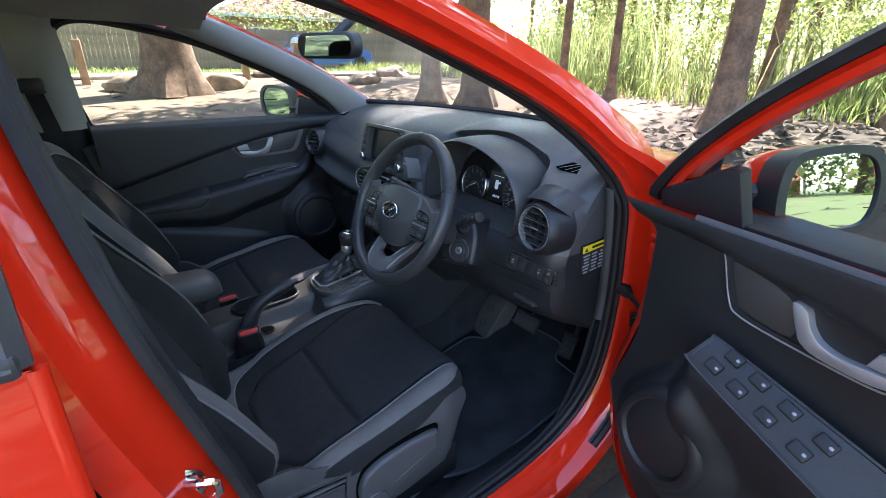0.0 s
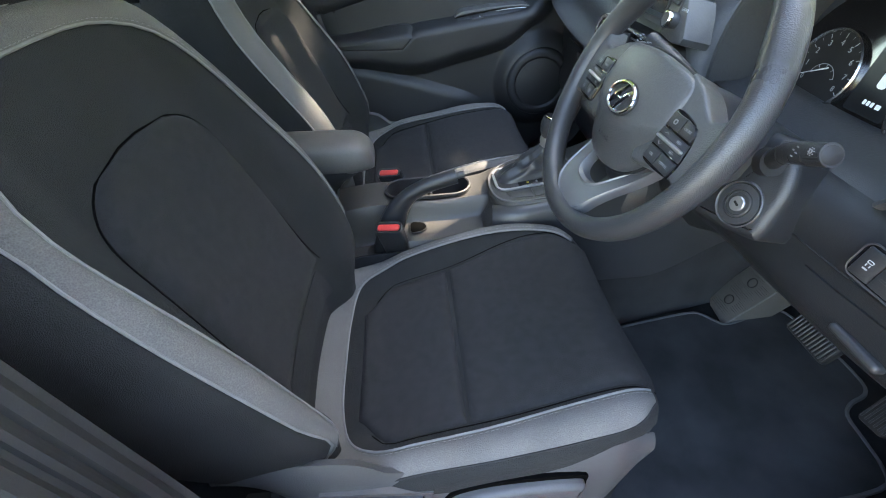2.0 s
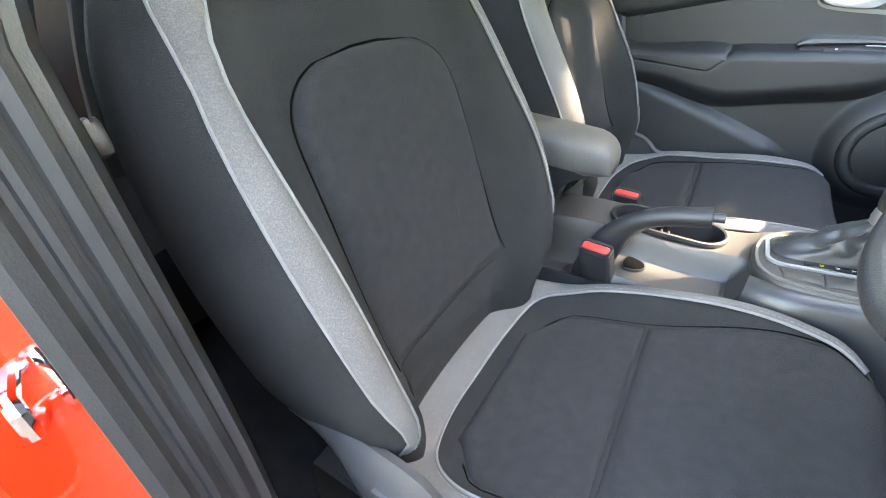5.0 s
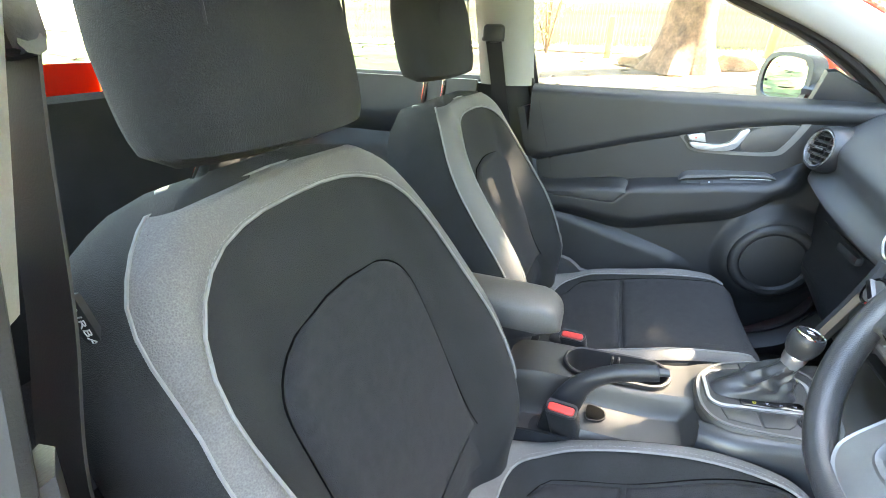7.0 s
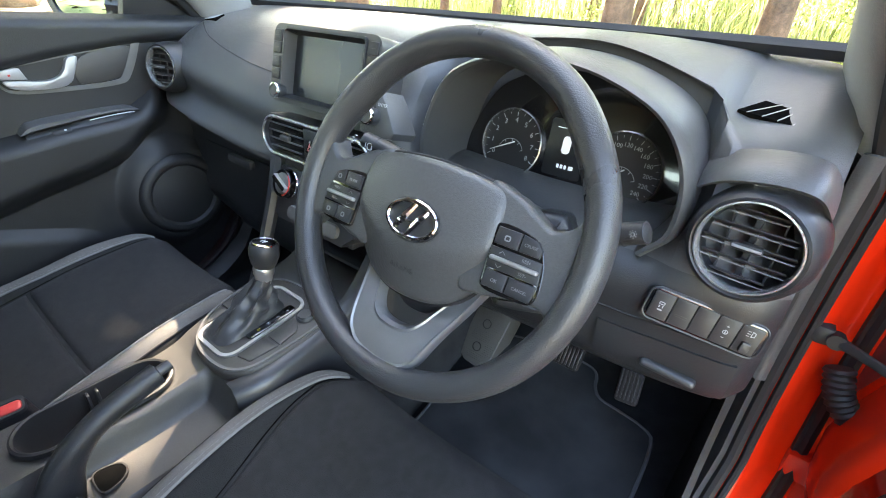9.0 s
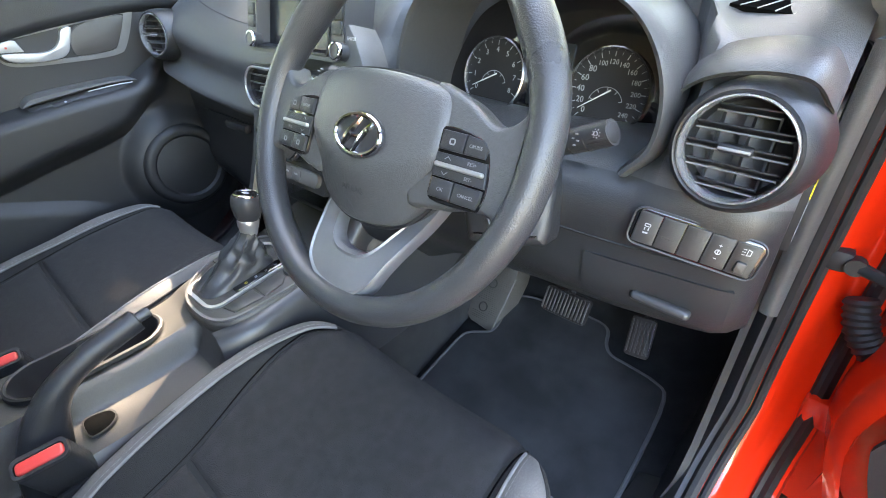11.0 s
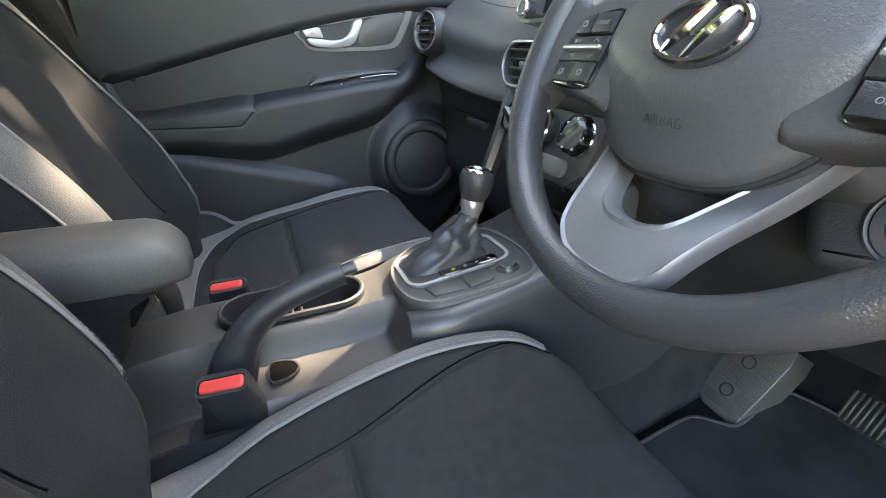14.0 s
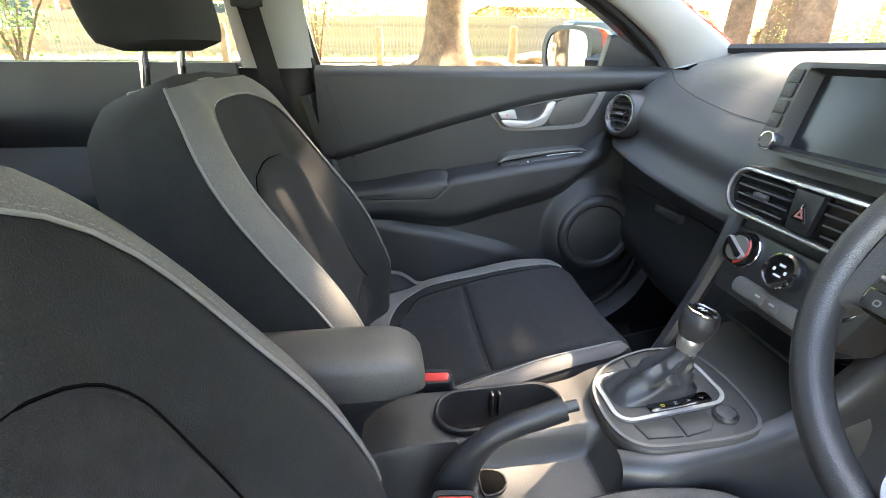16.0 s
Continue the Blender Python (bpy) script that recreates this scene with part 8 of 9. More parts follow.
def ground_mat():
    m = mat("leaf_litter", (0.165, 0.118, 0.08), 0.95, 0, 0.4, 1.3, grain=1.0, grain_scale=45, color2=(0.10, 0.065, 0.042), mix_scale=1.6)
    nt = m.node_tree
    b = nt.nodes["Principled BSDF"]
    co = nt.nodes.new("ShaderNodeTexCoord")
    sep = nt.nodes.new("ShaderNodeSeparateXYZ")
    nt.links.new(co.outputs["Object"], sep.inputs[0])
    n = nt.nodes.new("ShaderNodeTexNoise")
    n.inputs["Scale"].default_value = 0.5
    nt.links.new(co.outputs["Object"], n.inputs["Vector"])
    # grass beyond the path to the left, and on the field behind
    def edge(axis, at, sign):
        a = nt.nodes.new("ShaderNodeMath")
        a.operation = "MULTIPLY_ADD"
        nt.links.new(sep.outputs[axis], a.inputs[0])
        a.inputs[1].default_value, a.inputs[2].default_value = sign, -sign * at
        s2 = nt.nodes.new("ShaderNodeMath")
        s2.operation = "ADD"
        nt.links.new(a.outputs[0], s2.inputs[0])
        nt.links.new(n.outputs[0], s2.inputs[1])
        c = nt.nodes.new("ShaderNodeMapRange")
        c.inputs["From Min"].default_value, c.inputs["From Max"].default_value = 0.3, 0.9
        nt.links.new(s2.outputs[0], c.inputs["Value"])
        return c.outputs[0]
    m0 = nt.nodes.new("ShaderNodeMath")
    m0.operation = "MAXIMUM"
    nt.links.new(edge(0, -17.0, -1), m0.inputs[0])
    nt.links.new(edge(1, -4.0, -1), m0.inputs[1])
    mx = nt.nodes.new("ShaderNodeMath")
    mx.operation = "MAXIMUM"
    nt.links.new(m0.outputs[0], mx.inputs[0])
    nt.links.new(edge(0, 7.0, 1), mx.inputs[1])
    # dark mulch under the trees in front
    mu = nt.nodes.new("ShaderNodeMath")
    mu.operation = "MULTIPLY"
    nt.links.new(edge(1, 2.6, 1), mu.inputs[0])
    nt.links.new(edge(0, -3.5, 1), mu.inputs[1])
    mcol = nt.nodes.new("ShaderNodeMix")
    mcol.data_type, mcol.blend_type = "RGBA", "MULTIPLY"
    mcol.inputs[7].default_value = (0.30, 0.27, 0.25, 1)
    nt.links.new(mu.outputs[0], mcol.inputs[0])
    nt.links.new(b.inputs["Base Color"].links[0].from_socket, mcol.inputs[6])
    nt.links.new(mcol.outputs[2], b.inputs["Base Color"])
    gcol = nt.nodes.new("ShaderNodeMix")
    gcol.data_type = "RGBA"
    gcol.inputs[7].default_value = (0.12, 0.15, 0.05, 1)
    nt.links.new(mx.outputs[0], gcol.inputs[0])
    nt.links.new(b.inputs["Base Color"].links[0].from_socket, gcol.inputs[6])
    nt.links.new(gcol.outputs[2], b.inputs["Base Color"])
    return m


GROUND = ground_mat()
bm = bmesh.new()
ax = [math.copysign(abs(t) ** 2.4 * 90, t) for t in np.linspace(-1, 1, 90)]
vv = [[bm.verts.new((x, y, ground_z(x, y))) for y in ax] for x in ax]
for i in range(len(ax) - 1):
    for j in range(len(ax) - 1):
        bm.faces.new((vv[i][j], vv[i + 1][j], vv[i + 1][j + 1], vv[i][j + 1]))
tagged(setting("ground", bm, GROUND, "sunlit ground covered in bark and leaf litter", "ground"))

# fallen bark and twigs
BARK_CHIP = mat("bark_chip", (0.20, 0.125, 0.075), 0.95, 0, 0.4, 4)
nt = BARK_CHIP.node_tree
geo = nt.nodes.new("ShaderNodeNewGeometry")
rp = nt.nodes["Color Ramp"]
nt.links.new(geo.outputs["Random Per Island"], rp.inputs[0])
for e, at, c in zip(rp.color_ramp.elements, (0.15, 1.0), ((0.035, 0.025, 0.018, 1), (0.26, 0.18, 0.12, 1))):
    e.position, e.color = at, c
bm = bmesh.new()
for k in range(2600):
    a, r = rnd.uniform(0, 2 * math.pi), 2.2 + 14 * rnd.random() ** 1.4
    x, y = r * math.cos(a), r * math.sin(a)
    z = ground_z(x, y)
    l, w, t = rnd.uniform(0.05, 0.30), rnd.uniform(0.015, 0.05), rnd.uniform(0, math.pi)
    p = Vector((x, y, z + 0.012))
    d, e = Vector((math.cos(t), math.sin(t), rnd.uniform(-0.1, 0.25))) * l, Vector((-math.sin(t), math.cos(t), rnd.uniform(-0.3, 0.3))) * w
    q = [bm.verts.new(p + c) for c in (-d - e, d - e * 0.6, d + e * 0.6, -d + e)]
    top = bm.verts.new(p + Vector((0, 0, 0.02)))
    for i in range(4):
        bm.faces.new((q[i - 1], q[i], top))
for k in range(1900):
    x, y = rnd.uniform(-3, 8), 3.2 + 6.6 * rnd.random()
    p = Vector((x, y, ground_z(x, y) + 0.01))
    l, w, t = rnd.uniform(0.03, 0.13), rnd.uniform(0.015, 0.05), rnd.uniform(0, math.pi)
    d, e = Vector((math.cos(t), math.sin(t), rnd.uniform(-0.1, 0.3))) * l, Vector((-math.sin(t), math.cos(t), rnd.uniform(-0.3, 0.3))) * w
    q = [bm.verts.new(p + c) for c in (-d - e, d - e * 0.6, d + e * 0.6, -d + e)]
    top = bm.verts.new(p + Vector((rnd.uniform(-0.03, 0.03), 0, rnd.uniform(0.02, 0.07))))
    for i in range(4):
        bm.faces.new((q[i - 1], q[i], top))
tagged(part("bark_litter", bm, BARK_CHIP, None, "scattered strips of bark and dry leaves"), category="litter", kind="stuff")

# path, verge and fence to the left
PATH_C = mat("concrete_path", (0.42, 0.39, 0.34), 0.9, 0, 0.15, 2, grain=0.6, grain_scale=90)
bm = bmesh.new()
slab(bm, [[(-15.4 + 1.5 * k, y, ground_z(-15.4 + 1.5 * k, y) + 0.02) for k in (0, 0.5, 1)] for y in np.linspace(-40, 40, 60)], 0.06)
setting("path", bm, PATH_C, "pale concrete footpath", "path")
FENCE = mat("fence_boards", (0.25, 0.185, 0.135), 0.9, 0, 0.25, 3, grain=0.5, grain_scale=40)
fence = thing("fence", (-22.6, 4, ground_z(-22.6, 4)), "weathered brown timber paling fence", "fence")
base = bmesh.new()
box(base, (0, 0, 0), (0.03, 0.157, 1.75), 0.006, None, 1)
bm0 = base
first = None
for k in range(190):
    y = -14 + 0.16 * k
    if first is None:
        first = part("fence_board", bm0, FENCE, fence)
        me = first.data
        ob = first
    else:
        ob = new("fence_board", me)
        ob.parent = fence
        ob.matrix_parent_inverse = Matrix.Translation(-fence.location)
    ob.location = (-22.6 + rnd.uniform(-0.01, 0.01), y, ground_z(-22.6, y) + 0.85 + rnd.uniform(-0.02, 0.02))

TIMBER = mat("post_timber", (0.36, 0.23, 0.14), 0.85, 0, 0.25, 5, grain=0.5, grain_scale=60)
for x, y in ((-12.6, 0.06), (-12.9, 3.70), (-12.7, 5.1), (-12.6, -3.8), (-13.0, 11.0)):
    z = ground_z(x, y)
    t = thing("bollard", (x, y, z), "short square timber bollard", "bollard", "timber bollards")
    bm = bmesh.new()
    box(bm, (x, y, z + 0.46), (0.17, 0.17, 1.0), 0.02)
    part("post", bm, TIMBER, t)
ROCK = mat("rock", (0.30, 0.22, 0.16), 0.9, 0, 0.35, 4, grain=1.0, grain_scale=30)
for x, y, r in ((-11.6, 1.0, 0.42), (-11.4, 2.7, 0.40), (-13.6, 4.6, 0.35), (-11.9, -2.4, 0.45), (-13.2, 8.6, 0.4), (-10.8, 6.3, 0.3)):
    z = ground_z(x, y)
    bm = bmesh.new()
    bmesh.ops.create_icosphere(bm, subdivisions=3, radius=1)
    for v in bm.verts:
        n = noise.noise(v.co * 1.4 + Vector((x, y, 0)))
        v.co = Vector((x, y, z + r * 0.22)) + Vector((v.co.x * r * 1.2, v.co.y * r * 1.5, v.co.z * r * 0.62)) * (1 + 0.35 * n)
    ob = part("boulder", bm, ROCK, None, "brown weathered boulder half sunk in the ground", 30)
    tagged(ob, category="rock", group="boulders")

# trees
BARK = mat("bark", (0.22, 0.135, 0.09), 0.95, 0, 0.4, 3, grain=1.0, grain_scale=22, color2=(0.11, 0.07, 0.05), mix_scale=5)
LEAF = mat("gum_leaf", (0.17, 0.22, 0.06), 0.6, 0, 0.35, 2)
LEAF2 = mat("reed_leaf", (0.22, 0.28, 0.11), 0.6, 0, 0.35, 1.2)
SHRUB = mat("shrub_leaf", (0.22, 0.28, 0.085), 0.6, 0, 0.35, 1.5)
for lm in (LEAF, LEAF2, SHRUB):
    b = lm.node_tree.nodes["Principled BSDF"]
    nt = lm.node_tree
    # each leaf has a tint of its own, from dry straw to deep green
    geo = nt.nodes.new("ShaderNodeNewGeometry")
    rp = nt.nodes["Color Ramp"]
    nt.links.new(geo.outputs["Random Per Island"], rp.inputs[0])
    c0 = Vector(rp.color_ramp.elements[1].color[:3])
    for e, (at, c) in zip((rp.color_ramp.elements[0], rp.color_ramp.elements[1], rp.color_ramp.elements.new(0.75)), ((0.0, c0 * 0.35), (0.4, c0 * 0.8), (0.75, c0))):
        e.position, e.color = at, (*c, 1)
    e = rp.color_ramp.elements.new(1.0)
    e.color = (c0.x * 1.5 + 0.05, c0.y * 1.12 + 0.02, c0.z * 1.3 + 0.04, 1)
    tl = nt.nodes.new("ShaderNodeBsdfTranslucent")
    mixs = nt.nodes.new("ShaderNodeMixShader")
    mixs.inputs[0].default_value = 0.55
    src = b.inputs["Base Color"].links[0].from_socket
    nt.links.new(src, tl.inputs[0])
    nt.links.new(b.outputs[0], mixs.inputs[1])
    nt.links.new(tl.outputs[0], mixs.inputs[2])
    nt.links.new(mixs.outputs[0], nt.nodes["Material Output"].inputs[0])


def in_gap(p):
    """Share of leaves left out of the crowns so that sun lands on chosen spots in the middle of the cabin."""
    k = (p.z - 0.65) / SUN_FROM.z
    x, y = p.x - SUN_FROM.x * k, p.y - SUN_FROM.y * k
    n = 0.035 * noise.noise(Vector((x * 6, y * 6, 0.0)))
    if (-0.36 + n < x < 0.05 + n and 0.52 + n < y < 0.82 + n) or (-0.13 + n < x < 0.08 + n and 0.34 < y < 0.52):
        return 0.84
    return 0.62 if -0.21 + n < x < -0.02 + n and -0.24 < y < 0.14 + n else 0.0


def leaves(bm, c, spread, n, size, rg, droop=0.4):
    for _ in range(n):
        p = Vector((rg.gauss(0, 1), rg.gauss(0, 1), rg.gauss(0, 0.7)))
        p = c + p * spread
        d = Vector((rg.uniform(-1, 1), rg.uniform(-1, 1), rg.uniform(-1, 0.5) - droop)).normalized()
        e = d.cross(Vector((rg.uniform(-1, 1), rg.uniform(-1, 1), rg.uniform(-1, 1)))).normalized()
        l, w = size * rg.uniform(0.7, 1.4), size * 0.28 * rg.uniform(0.7, 1.3)
        if rg.random() < max(in_gap(p), in_gap(p + d * l), in_gap(p + d * l * 0.5)):
            continue
        a = [bm.verts.new(p), bm.verts.new(p + d * l * 0.5 + e * w), bm.verts.new(p + d * l), bm.verts.new(p + d * l * 0.5 - e * w)]
        bm.faces.new(a)


def tree(x, y, r, h, crown, label, n_leaf=1400, seed=0, lean=(0, 0), flare=1.7, size=0.16, shade_boughs=()):
    rg = random.Random(seed)
    z = ground_z(x, y) - 0.05
    t = thing("tree", (x, y, z), label, "tree", "trees")
    bm = bmesh.new()
    rings = []
    for k in np.linspace(0, 1, 26):
        hh = h * k
        rad = r * (1 - 0.55 * k) * (1 + (flare - 1) * math.exp(-hh / (r * 1.6)))
        c = Vector((x + lean[0] * hh + 0.02 * math.sin(hh * 0.7 + seed), y + lean[1] * hh + 0.02 * math.cos(hh * 0.5 + seed), z + hh))
        ring = []
        for j in range(20):
            a = 2 * math.pi * j / 20
            f = 1 + 0.10 * noise.noise(Vector((math.cos(a) * 2, math.sin(a) * 2, hh * 0.8 + seed))) + 0.25 * math.exp(-hh / r) * math.sin(5 * a + seed)
            ring.append(c + Vector((math.cos(a), math.sin(a), 0)) * rad * f)
        rings.append(ring)
    loft(bm, rings)
    top = c
    tips = []
    for k in range(9):
        q = rg.uniform(0.45, 1.0)
        a = rg.uniform(0, 2 * math.pi)
        s0 = Vector((x + lean[0] * h * q, y + lean[1] * h * q, z + h * q))
        e0 = s0 + Vector((math.cos(a), math.sin(a), 0.5)) * crown * rg.uniform(0.5, 1.0)
        tube(bm, [s0, s0.lerp(e0, 0.5) + Vector((0, 0, 0.3)), e0], [r * 0.30, r * 0.18, r * 0.06], 6)
        tips += [e0, s0.lerp(e0, 0.6)]
    part("trunk", bm, BARK, t, "grey-brown furrowed bark")
    bm = bmesh.new()
    for e0 in tips + [top]:
        for _ in range(4):
            c2 = e0 + Vector((rg.gauss(0, 1), rg.gauss(0, 1), rg.gauss(0, 0.6))) * crown * 0.28
            leaves(bm, c2, crown * 0.13, n_leaf // (4 * (len(tips) + 1)), size, rg)
    for c3, spread, n3 in shade_boughs:
        c3 = Vector(c3)
        for k in range(40):
            c2 = c3 + Vector((rg.uniform(-1, 1), rg.uniform(-1, 1), rg.uniform(-1, 1))) * spread
            leaves(bm, c2, spread * 0.16, n3 // 40, size, rg)
    part("crown", bm, LEAF, t, "sparse grey-green hanging leaves", 180)


# unseen limbs added to block sky light on the passenger's side
tree(-11.0, 1.64, 0.46, 9.0, 3.2, "large gum tree with a thick furrowed brown trunk", 3600, 3, (0.0, 0.01), size=0.24,
     shade_boughs=(((-7.2, -1.2, 5.6), 1.9, 5200), ((-7.8, 2.6, 5.6), 1.9, 5200), ((-6.6, 0.8, 7.4), 1.8, 4200), ((-8.6, -4.6, 5.8), 1.9, 4200), ((-4.6, -0.4, 6.8), 1.6, 4200), ((-9.6, 6.0, 6.4), 2.0, 4200), ((-13.0, -1.0, 6.4), 2.4, 4600), ((-13.4, -7.0, 6.4), 2.4, 4600)))
tree(-7.5, 6.2, 0.21, 9.0, 3.0, "gum tree with a thick grey-brown trunk", 3000, 5, size=0.24)
tree(-6.6, 6.75, 0.28, 9.0, 2.8, "gum tree with a thick grey-brown trunk", 3000, 8, size=0.24)
tree(-12.6, 11.4, 0.40, 10.0, 3.0, "gum tree with a thick grey-brown trunk", 3000, 9, size=0.24)
# unseen limbs added overhead to shade the cabin and block sky ahead
tree(-2.15, 8.2, 0.225, 9.0, 3.4, "slim gum tree with red-brown bark", 6000, 11, (0.004, 0.0), size=0.12,
     shade_boughs=(((-1.44, 5.80, 7.2), 1.0, 15000), ((-0.4, 6.7, 7.4), 1.1, 10000), ((-3.72, 5.3, 7.2), 0.85, 10000), ((-1.72, 4.25, 7.2), 0.85, 13000), ((-2.12, 4.95, 7.3), 0.45, 5000),
             ((-4.8, 6.4, 6.0), 1.5, 9000), ((-3.0, 8.4, 5.6), 1.5, 9000), ((1.4, 7.6, 6.2), 1.5, 9000), ((3.4, 6.4, 6.8), 1.4, 7000), ((-6.4, 4.4, 6.2), 1.5, 8000), ((-0.6, 9.6, 4.9), 1.2, 6000)))
tree(-0.19, 9.7, 0.22, 8.0, 2.4, "slim gum tree with red-brown bark", 1500, 12)
tree(2.6, 11.2, 0.20, 9.0, 2.6, "slim gum tree with red-brown bark", 1500, 14)
tree(-5.25, 9.6, 0.10, 8.0, 2.2, "slim gum tree with red-brown bark", 900, 15)
tree(-6.8, 9.8, 0.11, 8.0, 2.2, "slim gum tree with red-brown bark", 900, 16)
tree(-2.6, 10.8, 0.12, 8.0, 2.2, "slim gum tree with red-brown bark", 900, 17)
for k in range(26):
    xx, yy = rnd.uniform(-16, 12), rnd.uniform(14, 26)
    tree(xx, yy, rnd.uniform(0.07, 0.2), rnd.uniform(7, 10), rnd.uniform(1.6, 2.6), "slim sapling gum in the sunlit thicket", 420, 40 + k, (rnd.uniform(-0.03, 0.03), 0), size=0.22)


# reeds and shrubs in front
def reeds(name, n, area, h0, h1, m, label, seed):
    rg = random.Random(seed)
    bm = bmesh.new()
    for _ in range(n):
        x, y = area(rg)
        z = ground_z(x, y) - 0.02
        h, a = h0 + (h1 - h0) * rg.random() ** 1.5, rg.uniform(0, 2 * math.pi)
        w = rg.uniform(0.006, 0.018)
        lx, ly = rg.gauss(0, 0.26) * h, rg.gauss(0, 0.26) * h
        s, c = math.sin(a) * w, math.cos(a) * w
        pts = [(0, 0, 0, 1), (0.25, 0.25, 0.55, 0.9), (1, 1, 0.95, 0.1)]
        prev = None
        for px, py, pz, pw in pts:
            q = (bm.verts.new((x + lx * px - c * pw, y + ly * py - s * pw, z + h * pz)), bm.verts.new((x + lx * px + c * pw, y + ly * py + s * pw, z + h * pz)))
            if prev:
                bm.faces.new((prev[0], prev[1], q[1], q[0]))
            prev = q
    ob = part(name, bm, m, None, label, 180)
    return tagged(ob, category=name, kind="stuff")


CLUMPS = [(rnd.uniform(-10, 13), 10.4 + abs(rnd.gauss(0, 2.4)), rnd.uniform(0.12, 0.5)) for _ in range(170)]


def clumped(g):
    x, y, s = CLUMPS[int(g.random() ** 1.3 * len(CLUMPS))]
    return x + g.gauss(0, s), y + g.gauss(0, s)


reeds("reeds", 5200, clumped, 0.4, 2.2, LEAF2, "tall sunlit yellow-green reeds", 5)
reeds("grass_tufts", 5000, lambda g: (g.uniform(-20, 12), 9.6 + abs(g.gauss(0, 1.5))), 0.15, 0.5, SHRUB, "low tufts of green grass", 6)
reeds("verge_grass", 5000, lambda g: (-17.6 - abs(g.gauss(0, 2.0)), g.uniform(-14, 22)), 0.08, 0.25, SHRUB, "mown grass verge", 16)
bm = bmesh.new()
rg = random.Random(21)
for k in range(120):
    x, y = rg.uniform(-14, 14), 10.6 + 3.0 * rg.random()
    leaves(bm, Vector((x, y, ground_z(x, y) + rg.uniform(0.2, 1.6))), rg.uniform(0.16, 0.42), 150, 0.075, rg, 0.0)
for k in range(190):
    x, y = rg.uniform(-17, 14), rg.uniform(12.0, 26)
    leaves(bm, Vector((x, y, ground_z(x, y) + rg.uniform(0.6, 4.6))), rg.uniform(0.4, 0.9), 170, 0.17, rg, 0.1)
tagged(part("thicket", bm, SHRUB, None, "dense sunlit shrubs and saplings", 180), category="shrubs", kind="stuff")
bm = bmesh.new()
for k in range(150):
    x, y = rg.uniform(-34, 30), rg.uniform(27, 40)
    leaves(bm, Vector((x, y, ground_z(x, y) + rg.uniform(0.5, 9))), rg.uniform(0.9, 1.8), 170, 0.34, rg, 0.1)
# unseen stand added on the right to hold back low sky light
for k in range(150):
    x, y = rg.uniform(20, 34), rg.uniform(0, 28)
    leaves(bm, Vector((x, y, ground_z(x, y) + rg.uniform(0.5, 11))), rg.uniform(0.9, 1.8), 170, 0.34, rg, 0.1)
tagged(part("far_wood", bm, LEAF, None, "far wood of gum trees, with an added unseen stand to the right", 180), category="wood", kind="stuff")
bm = bmesh.new()
for k in range(100):
    x, y = rg.uniform(-28, -23.6), rg.uniform(-18, 26)
    leaves(bm, Vector((x, y, ground_z(x, y) + rg.uniform(0.8, 2.9))), rg.uniform(0.35, 0.8), 150, 0.16, rg, 0.1)
for k in range(170):
    x, y = rg.uniform(-40, -27), rg.uniform(-24, 26)
    leaves(bm, Vector((x, y, ground_z(x, y) + rg.uniform(3.5, 12.0))), rg.uniform(0.8, 1.5), 110, 0.36, rg, 0.1)
tagged(part("garden_hedge", bm, SHRUB, None, "garden shrubs behind the paling fence", 180), category="hedge", kind="stuff")
for x, y, n, sd in ((-13.4, -1.6, 500, 1), (-14.2, -5.2, 900, 2), (-10.2, -7.0, 700, 3)):
    t = thing("young_shrub", (x, y, ground_z(x, y)), "thin young shrub with yellow-green leaves", "shrub", "young shrubs")
    rg2 = random.Random(sd)
    bm = bmesh.new()
    z = ground_z(x, y)
    for k in range(6):
        e = Vector((x + rg2.gauss(0, 0.4), y + rg2.gauss(0, 0.4), z + rg2.uniform(1.2, 2.8)))
        tube(bm, [(x, y, z - 0.02), Vector((x, y, z)).lerp(e, 0.5) + Vector((0.05, 0, 0.1)), e], [0.03, 0.02, 0.008], 6)
    part("stem", bm, BARK, t)
    bm = bmesh.new()
    for k in range(14):
        leaves(bm, Vector((x + rg2.gauss(0, 0.5), y + rg2.gauss(0, 0.5), z + rg2.uniform(0.5, 2.9))), 0.24, n // 14, 0.10, rg2, 0.1)
    part("foliage", bm, LEAF2, t, "", 180)

# houses beyond the fence and over the field
BRICK = mat("house_brick", (0.42, 0.20, 0.13), 0.9, 0, 0.2, 3, grain=0.5, grain_scale=30)
ROOF = mat("roof_tile", (0.30, 0.16, 0.11), 0.85, 0, 0.25, 2, grain=0.5, grain_scale=20)
PANE = mat("house_pane", (0.05, 0.06, 0.07), 0.08, 0, 0.1, 1)
PAINT = mat("white_paint", (0.78, 0.77, 0.73), 0.6, 0, 0.05, 3)


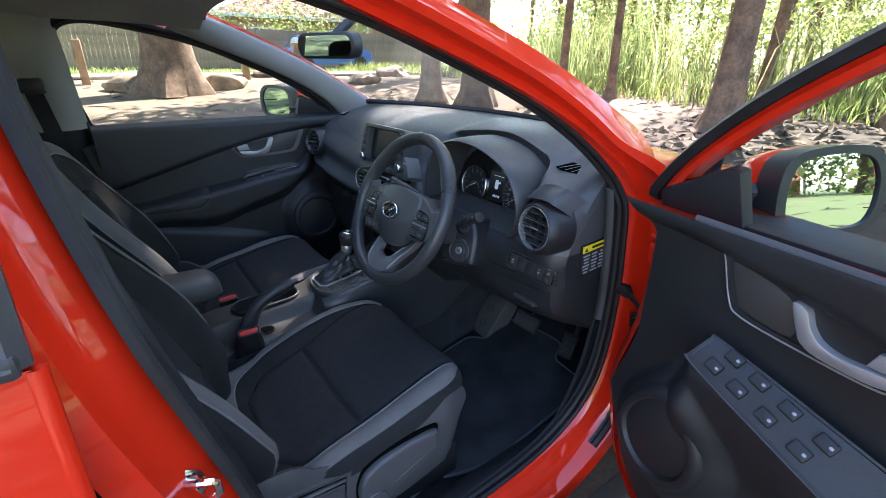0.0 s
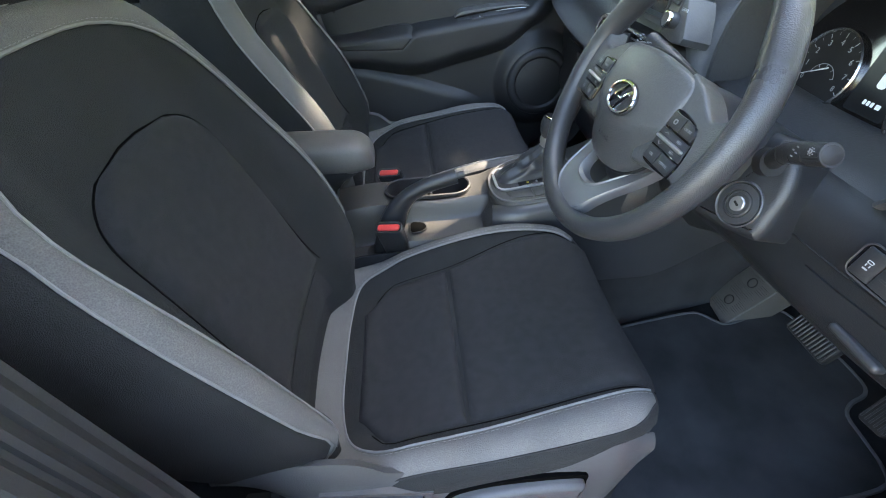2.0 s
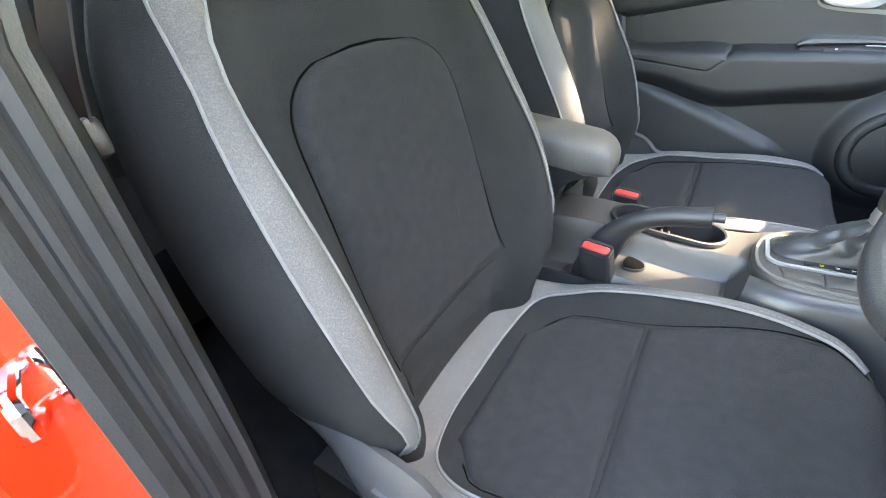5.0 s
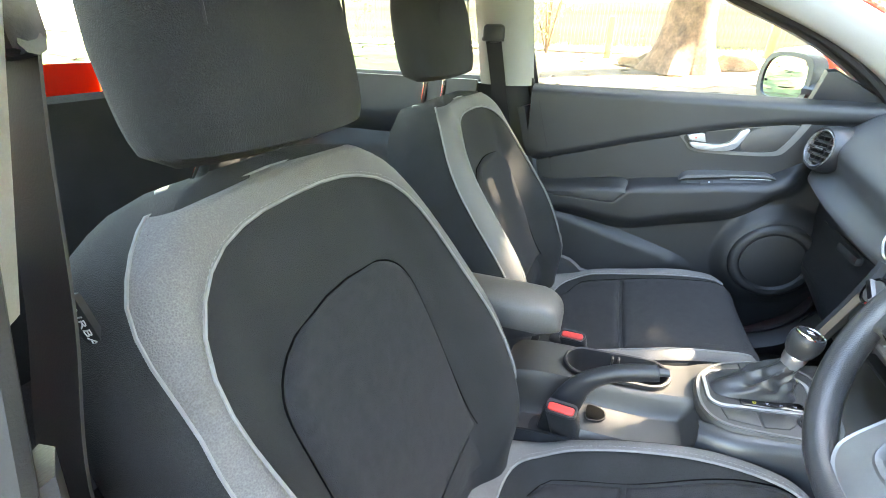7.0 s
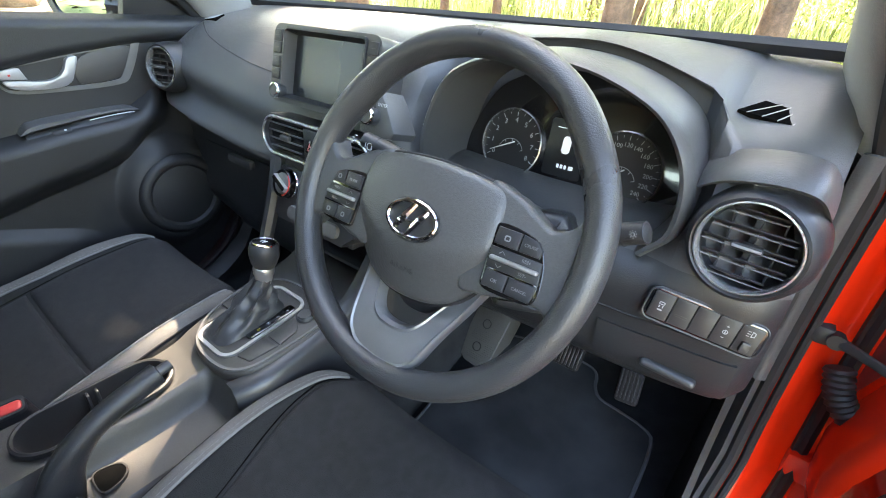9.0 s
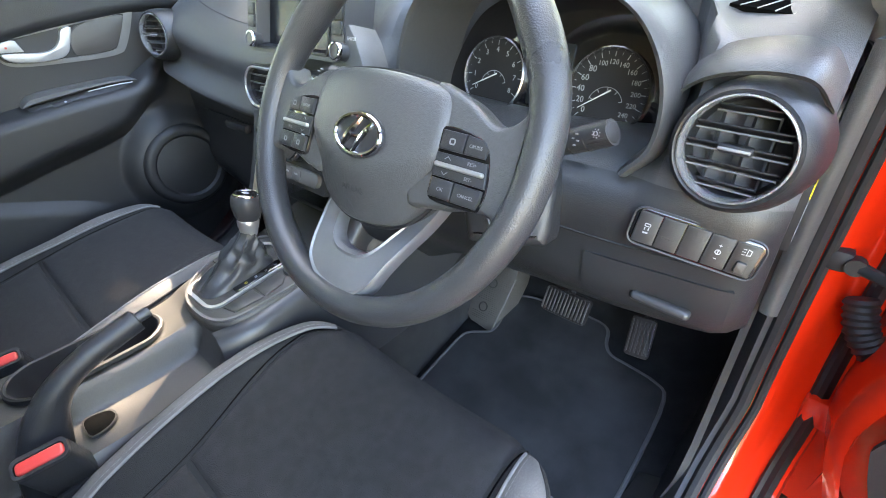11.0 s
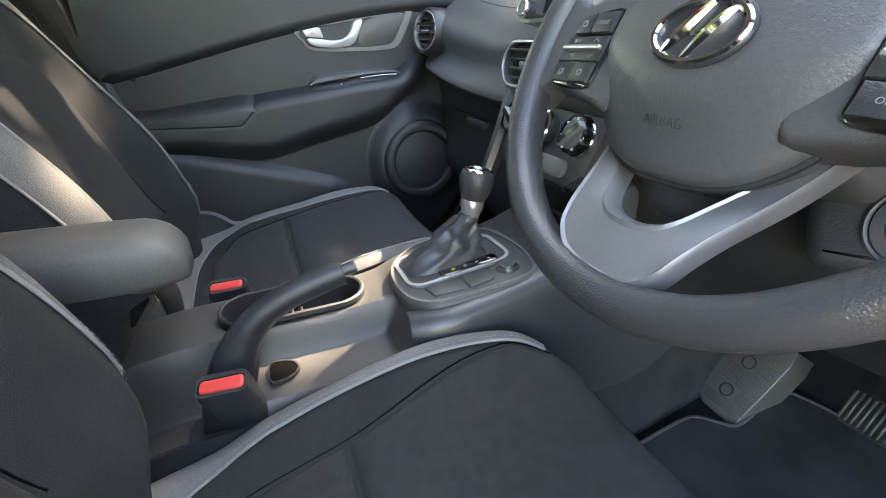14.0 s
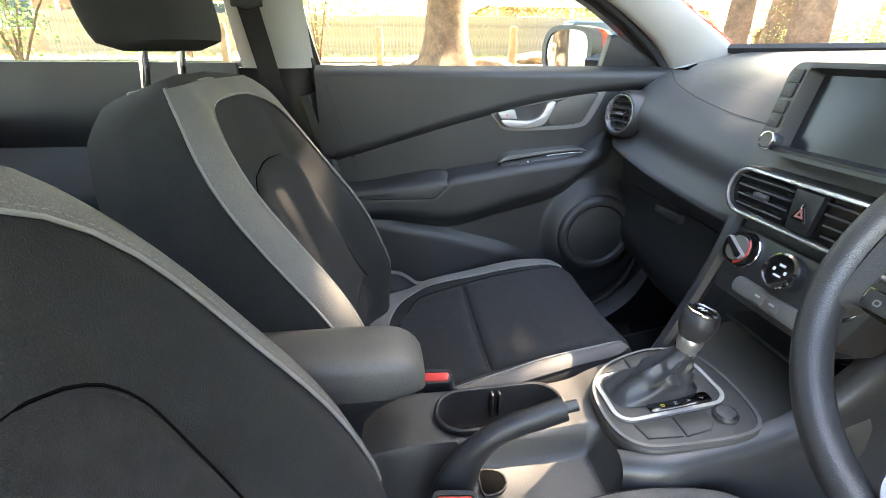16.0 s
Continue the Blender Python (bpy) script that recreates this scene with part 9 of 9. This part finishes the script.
def house(x, y, w, d, turn, label):
    z = ground_z(x, y)
    t = thing("house", (x, y, z), label, "house", "houses")
    m = pose(x, y, z, 0, 0, turn)
    for nm, mt, boxes in (("wall", BRICK, [((0, 0, 1.3), (w, d, 2.8))]), ("fascia", PAINT, [((0, d / 2 + 0.5, 2.72), (w + 1.0, 0.06, 0.2))])):
        bm = bmesh.new()
        for c, sz in boxes:
            box(bm, c, sz, 0.02)
        for v in bm.verts:
            v.co = m @ v.co
        part(nm, bm, mt, t)
    bm = bmesh.new()
    loft(bm, [[m @ Vector(p) for p in ((-w / 2 - 0.5, d / 2 + 0.5, 2.75), (w / 2 + 0.5, d / 2 + 0.5, 2.75), (w / 2 + 0.5, -d / 2 - 0.5, 2.75), (-w / 2 - 0.5, -d / 2 - 0.5, 2.75))],
              [m @ Vector(p) for p in ((-w / 2 + d / 2, 0.1, 4.6), (w / 2 - d / 2, 0.1, 4.6), (w / 2 - d / 2, -0.1, 4.6), (-w / 2 + d / 2, -0.1, 4.6))]])
    part("roof", bm, ROOF, t, "red-brown tiled roof")
    for k in range(3):
        bm = bmesh.new()
        box(bm, (-w / 3 + w / 3 * k, d / 2 + 0.01, 1.55), (1.5, 0.08, 1.2), 0.01)
        for v in bm.verts:
            v.co = m @ v.co
        wn2 = part("window", bm, PAINT, t)
        bm = bmesh.new()
        box(bm, (-w / 3 + w / 3 * k, d / 2 + 0.035, 1.55), (1.34, 0.06, 1.04), 0.005)
        for v in bm.verts:
            v.co = m @ v.co
        part("pane", bm, PANE, wn2)
    for k in range(4):
        bm = bmesh.new()
        box(bm, (-w / 2 + w / 3 * k, d / 2 + 0.45, 1.36), (0.11, 0.11, 2.72), 0.01)
        for v in bm.verts:
            v.co = m @ v.co
        part("porch_post", bm, PAINT, t, "white porch post")


house(-27.5, -11.5, 12, 8, -90, "red brick house with a tiled roof and white porch posts")
house(-34, 14, 14, 8, -90, "red brick house with a tiled roof and white porch posts")
house(12, -34, 12, 8, 15, "low brown brick building across the field")
tree(4.5, -24, 0.4, 8, 3.6, "broad green tree on the field", 6000, 71, size=0.3)
tree(9.5, -22, 0.35, 7, 3.2, "broad green tree on the field", 5000, 72, size=0.3)
tree(-3, -27, 0.4, 8, 3.4, "broad green tree on the field", 5000, 73, size=0.3)
tree(-9, -21, 0.3, 6, 3.0, "broad green tree on the field", 4000, 74, size=0.3)
tree(-13, -27, 0.35, 7, 3.4, "broad green tree on the field", 4000, 75, size=0.3)
tree(-4.6, -9.5, 0.16, 5, 2.0, "slim gum tree beside the field", 2600, 79, size=0.2)
tree(-7.0, -13.5, 0.2, 6, 2.4, "slim gum tree beside the field", 2600, 80, size=0.2)
tree(24, 9, 0.35, 6, 3.0, "broad green tree on the field", 4000, 76, size=0.3)
tree(29, 4.5, 0.3, 5, 2.6, "broad green tree on the field", 3500, 77, size=0.3)
tree(26, 15, 0.3, 6, 3.0, "broad green tree on the field", 3500, 78, size=0.3)
house(36, 9, 12, 8, 90, "low brown brick building across the field")

# blue car parked on the street
BLUE = mat("blue_paint", (0.03, 0.12, 0.42), 0.3, 0, 0.05, 3, coat=0.8)
bx, by = -20.6, 9.4
bz = ground_z(bx, by)
t = thing("parked_car", (bx, by, bz), "small blue car parked beyond the path", "car")
bm = bmesh.new()
rings = []
for yy, hw, zt in ((-2.0, 0.60, 0.75), (-1.85, 0.80, 0.92), (-1.3, 0.86, 1.0), (-0.9, 0.86, 1.02), (0.9, 0.86, 1.0), (1.5, 0.85, 0.92), (1.95, 0.76, 0.82), (2.1, 0.55, 0.65)):
    rings.append([(bx - hw, by + yy, bz + 0.25), (bx - hw * 1.03, by + yy, bz + 0.6), (bx - hw * 0.92, by + yy, bz + zt), (bx + hw * 0.92, by + yy, bz + zt), (bx + hw * 1.03, by + yy, bz + 0.6), (bx + hw, by + yy, bz + 0.25)])
loft(bm, rings)
part("body", bm, BLUE, t)
bm = bmesh.new()
rings = [[(bx + sx * hw, by + yy, bz + z) for sx, yy in ((-1, y0), (1, y0), (1, y1), (-1, y1))] for z, hw, y0, y1 in ((0.98, 0.80, -1.7, 1.1), (1.42, 0.62, -1.25, 0.45))]
loft(bm, rings)
part("cabin_glass", bm, PANE, t)
bm = bmesh.new()
box(bm, (bx, by - 0.4, bz + 1.43), (1.26, 1.75, 0.06), 0.02)
part("car_roof", bm, BLUE, t)
for sx in (-1, 1):
    for yy in (-1.3, 1.3):
        bm = bmesh.new()
        lathe(bm, [(0.18, -0.1), (0.30, -0.1), (0.31, 0), (0.30, 0.1), (0.18, 0.1)], basis((bx + sx * 0.8, by + yy, bz + 0.3), (0, 1, 0), (0, 0, 1)), 20)
        part("wheel", bm, RUBBER, t)
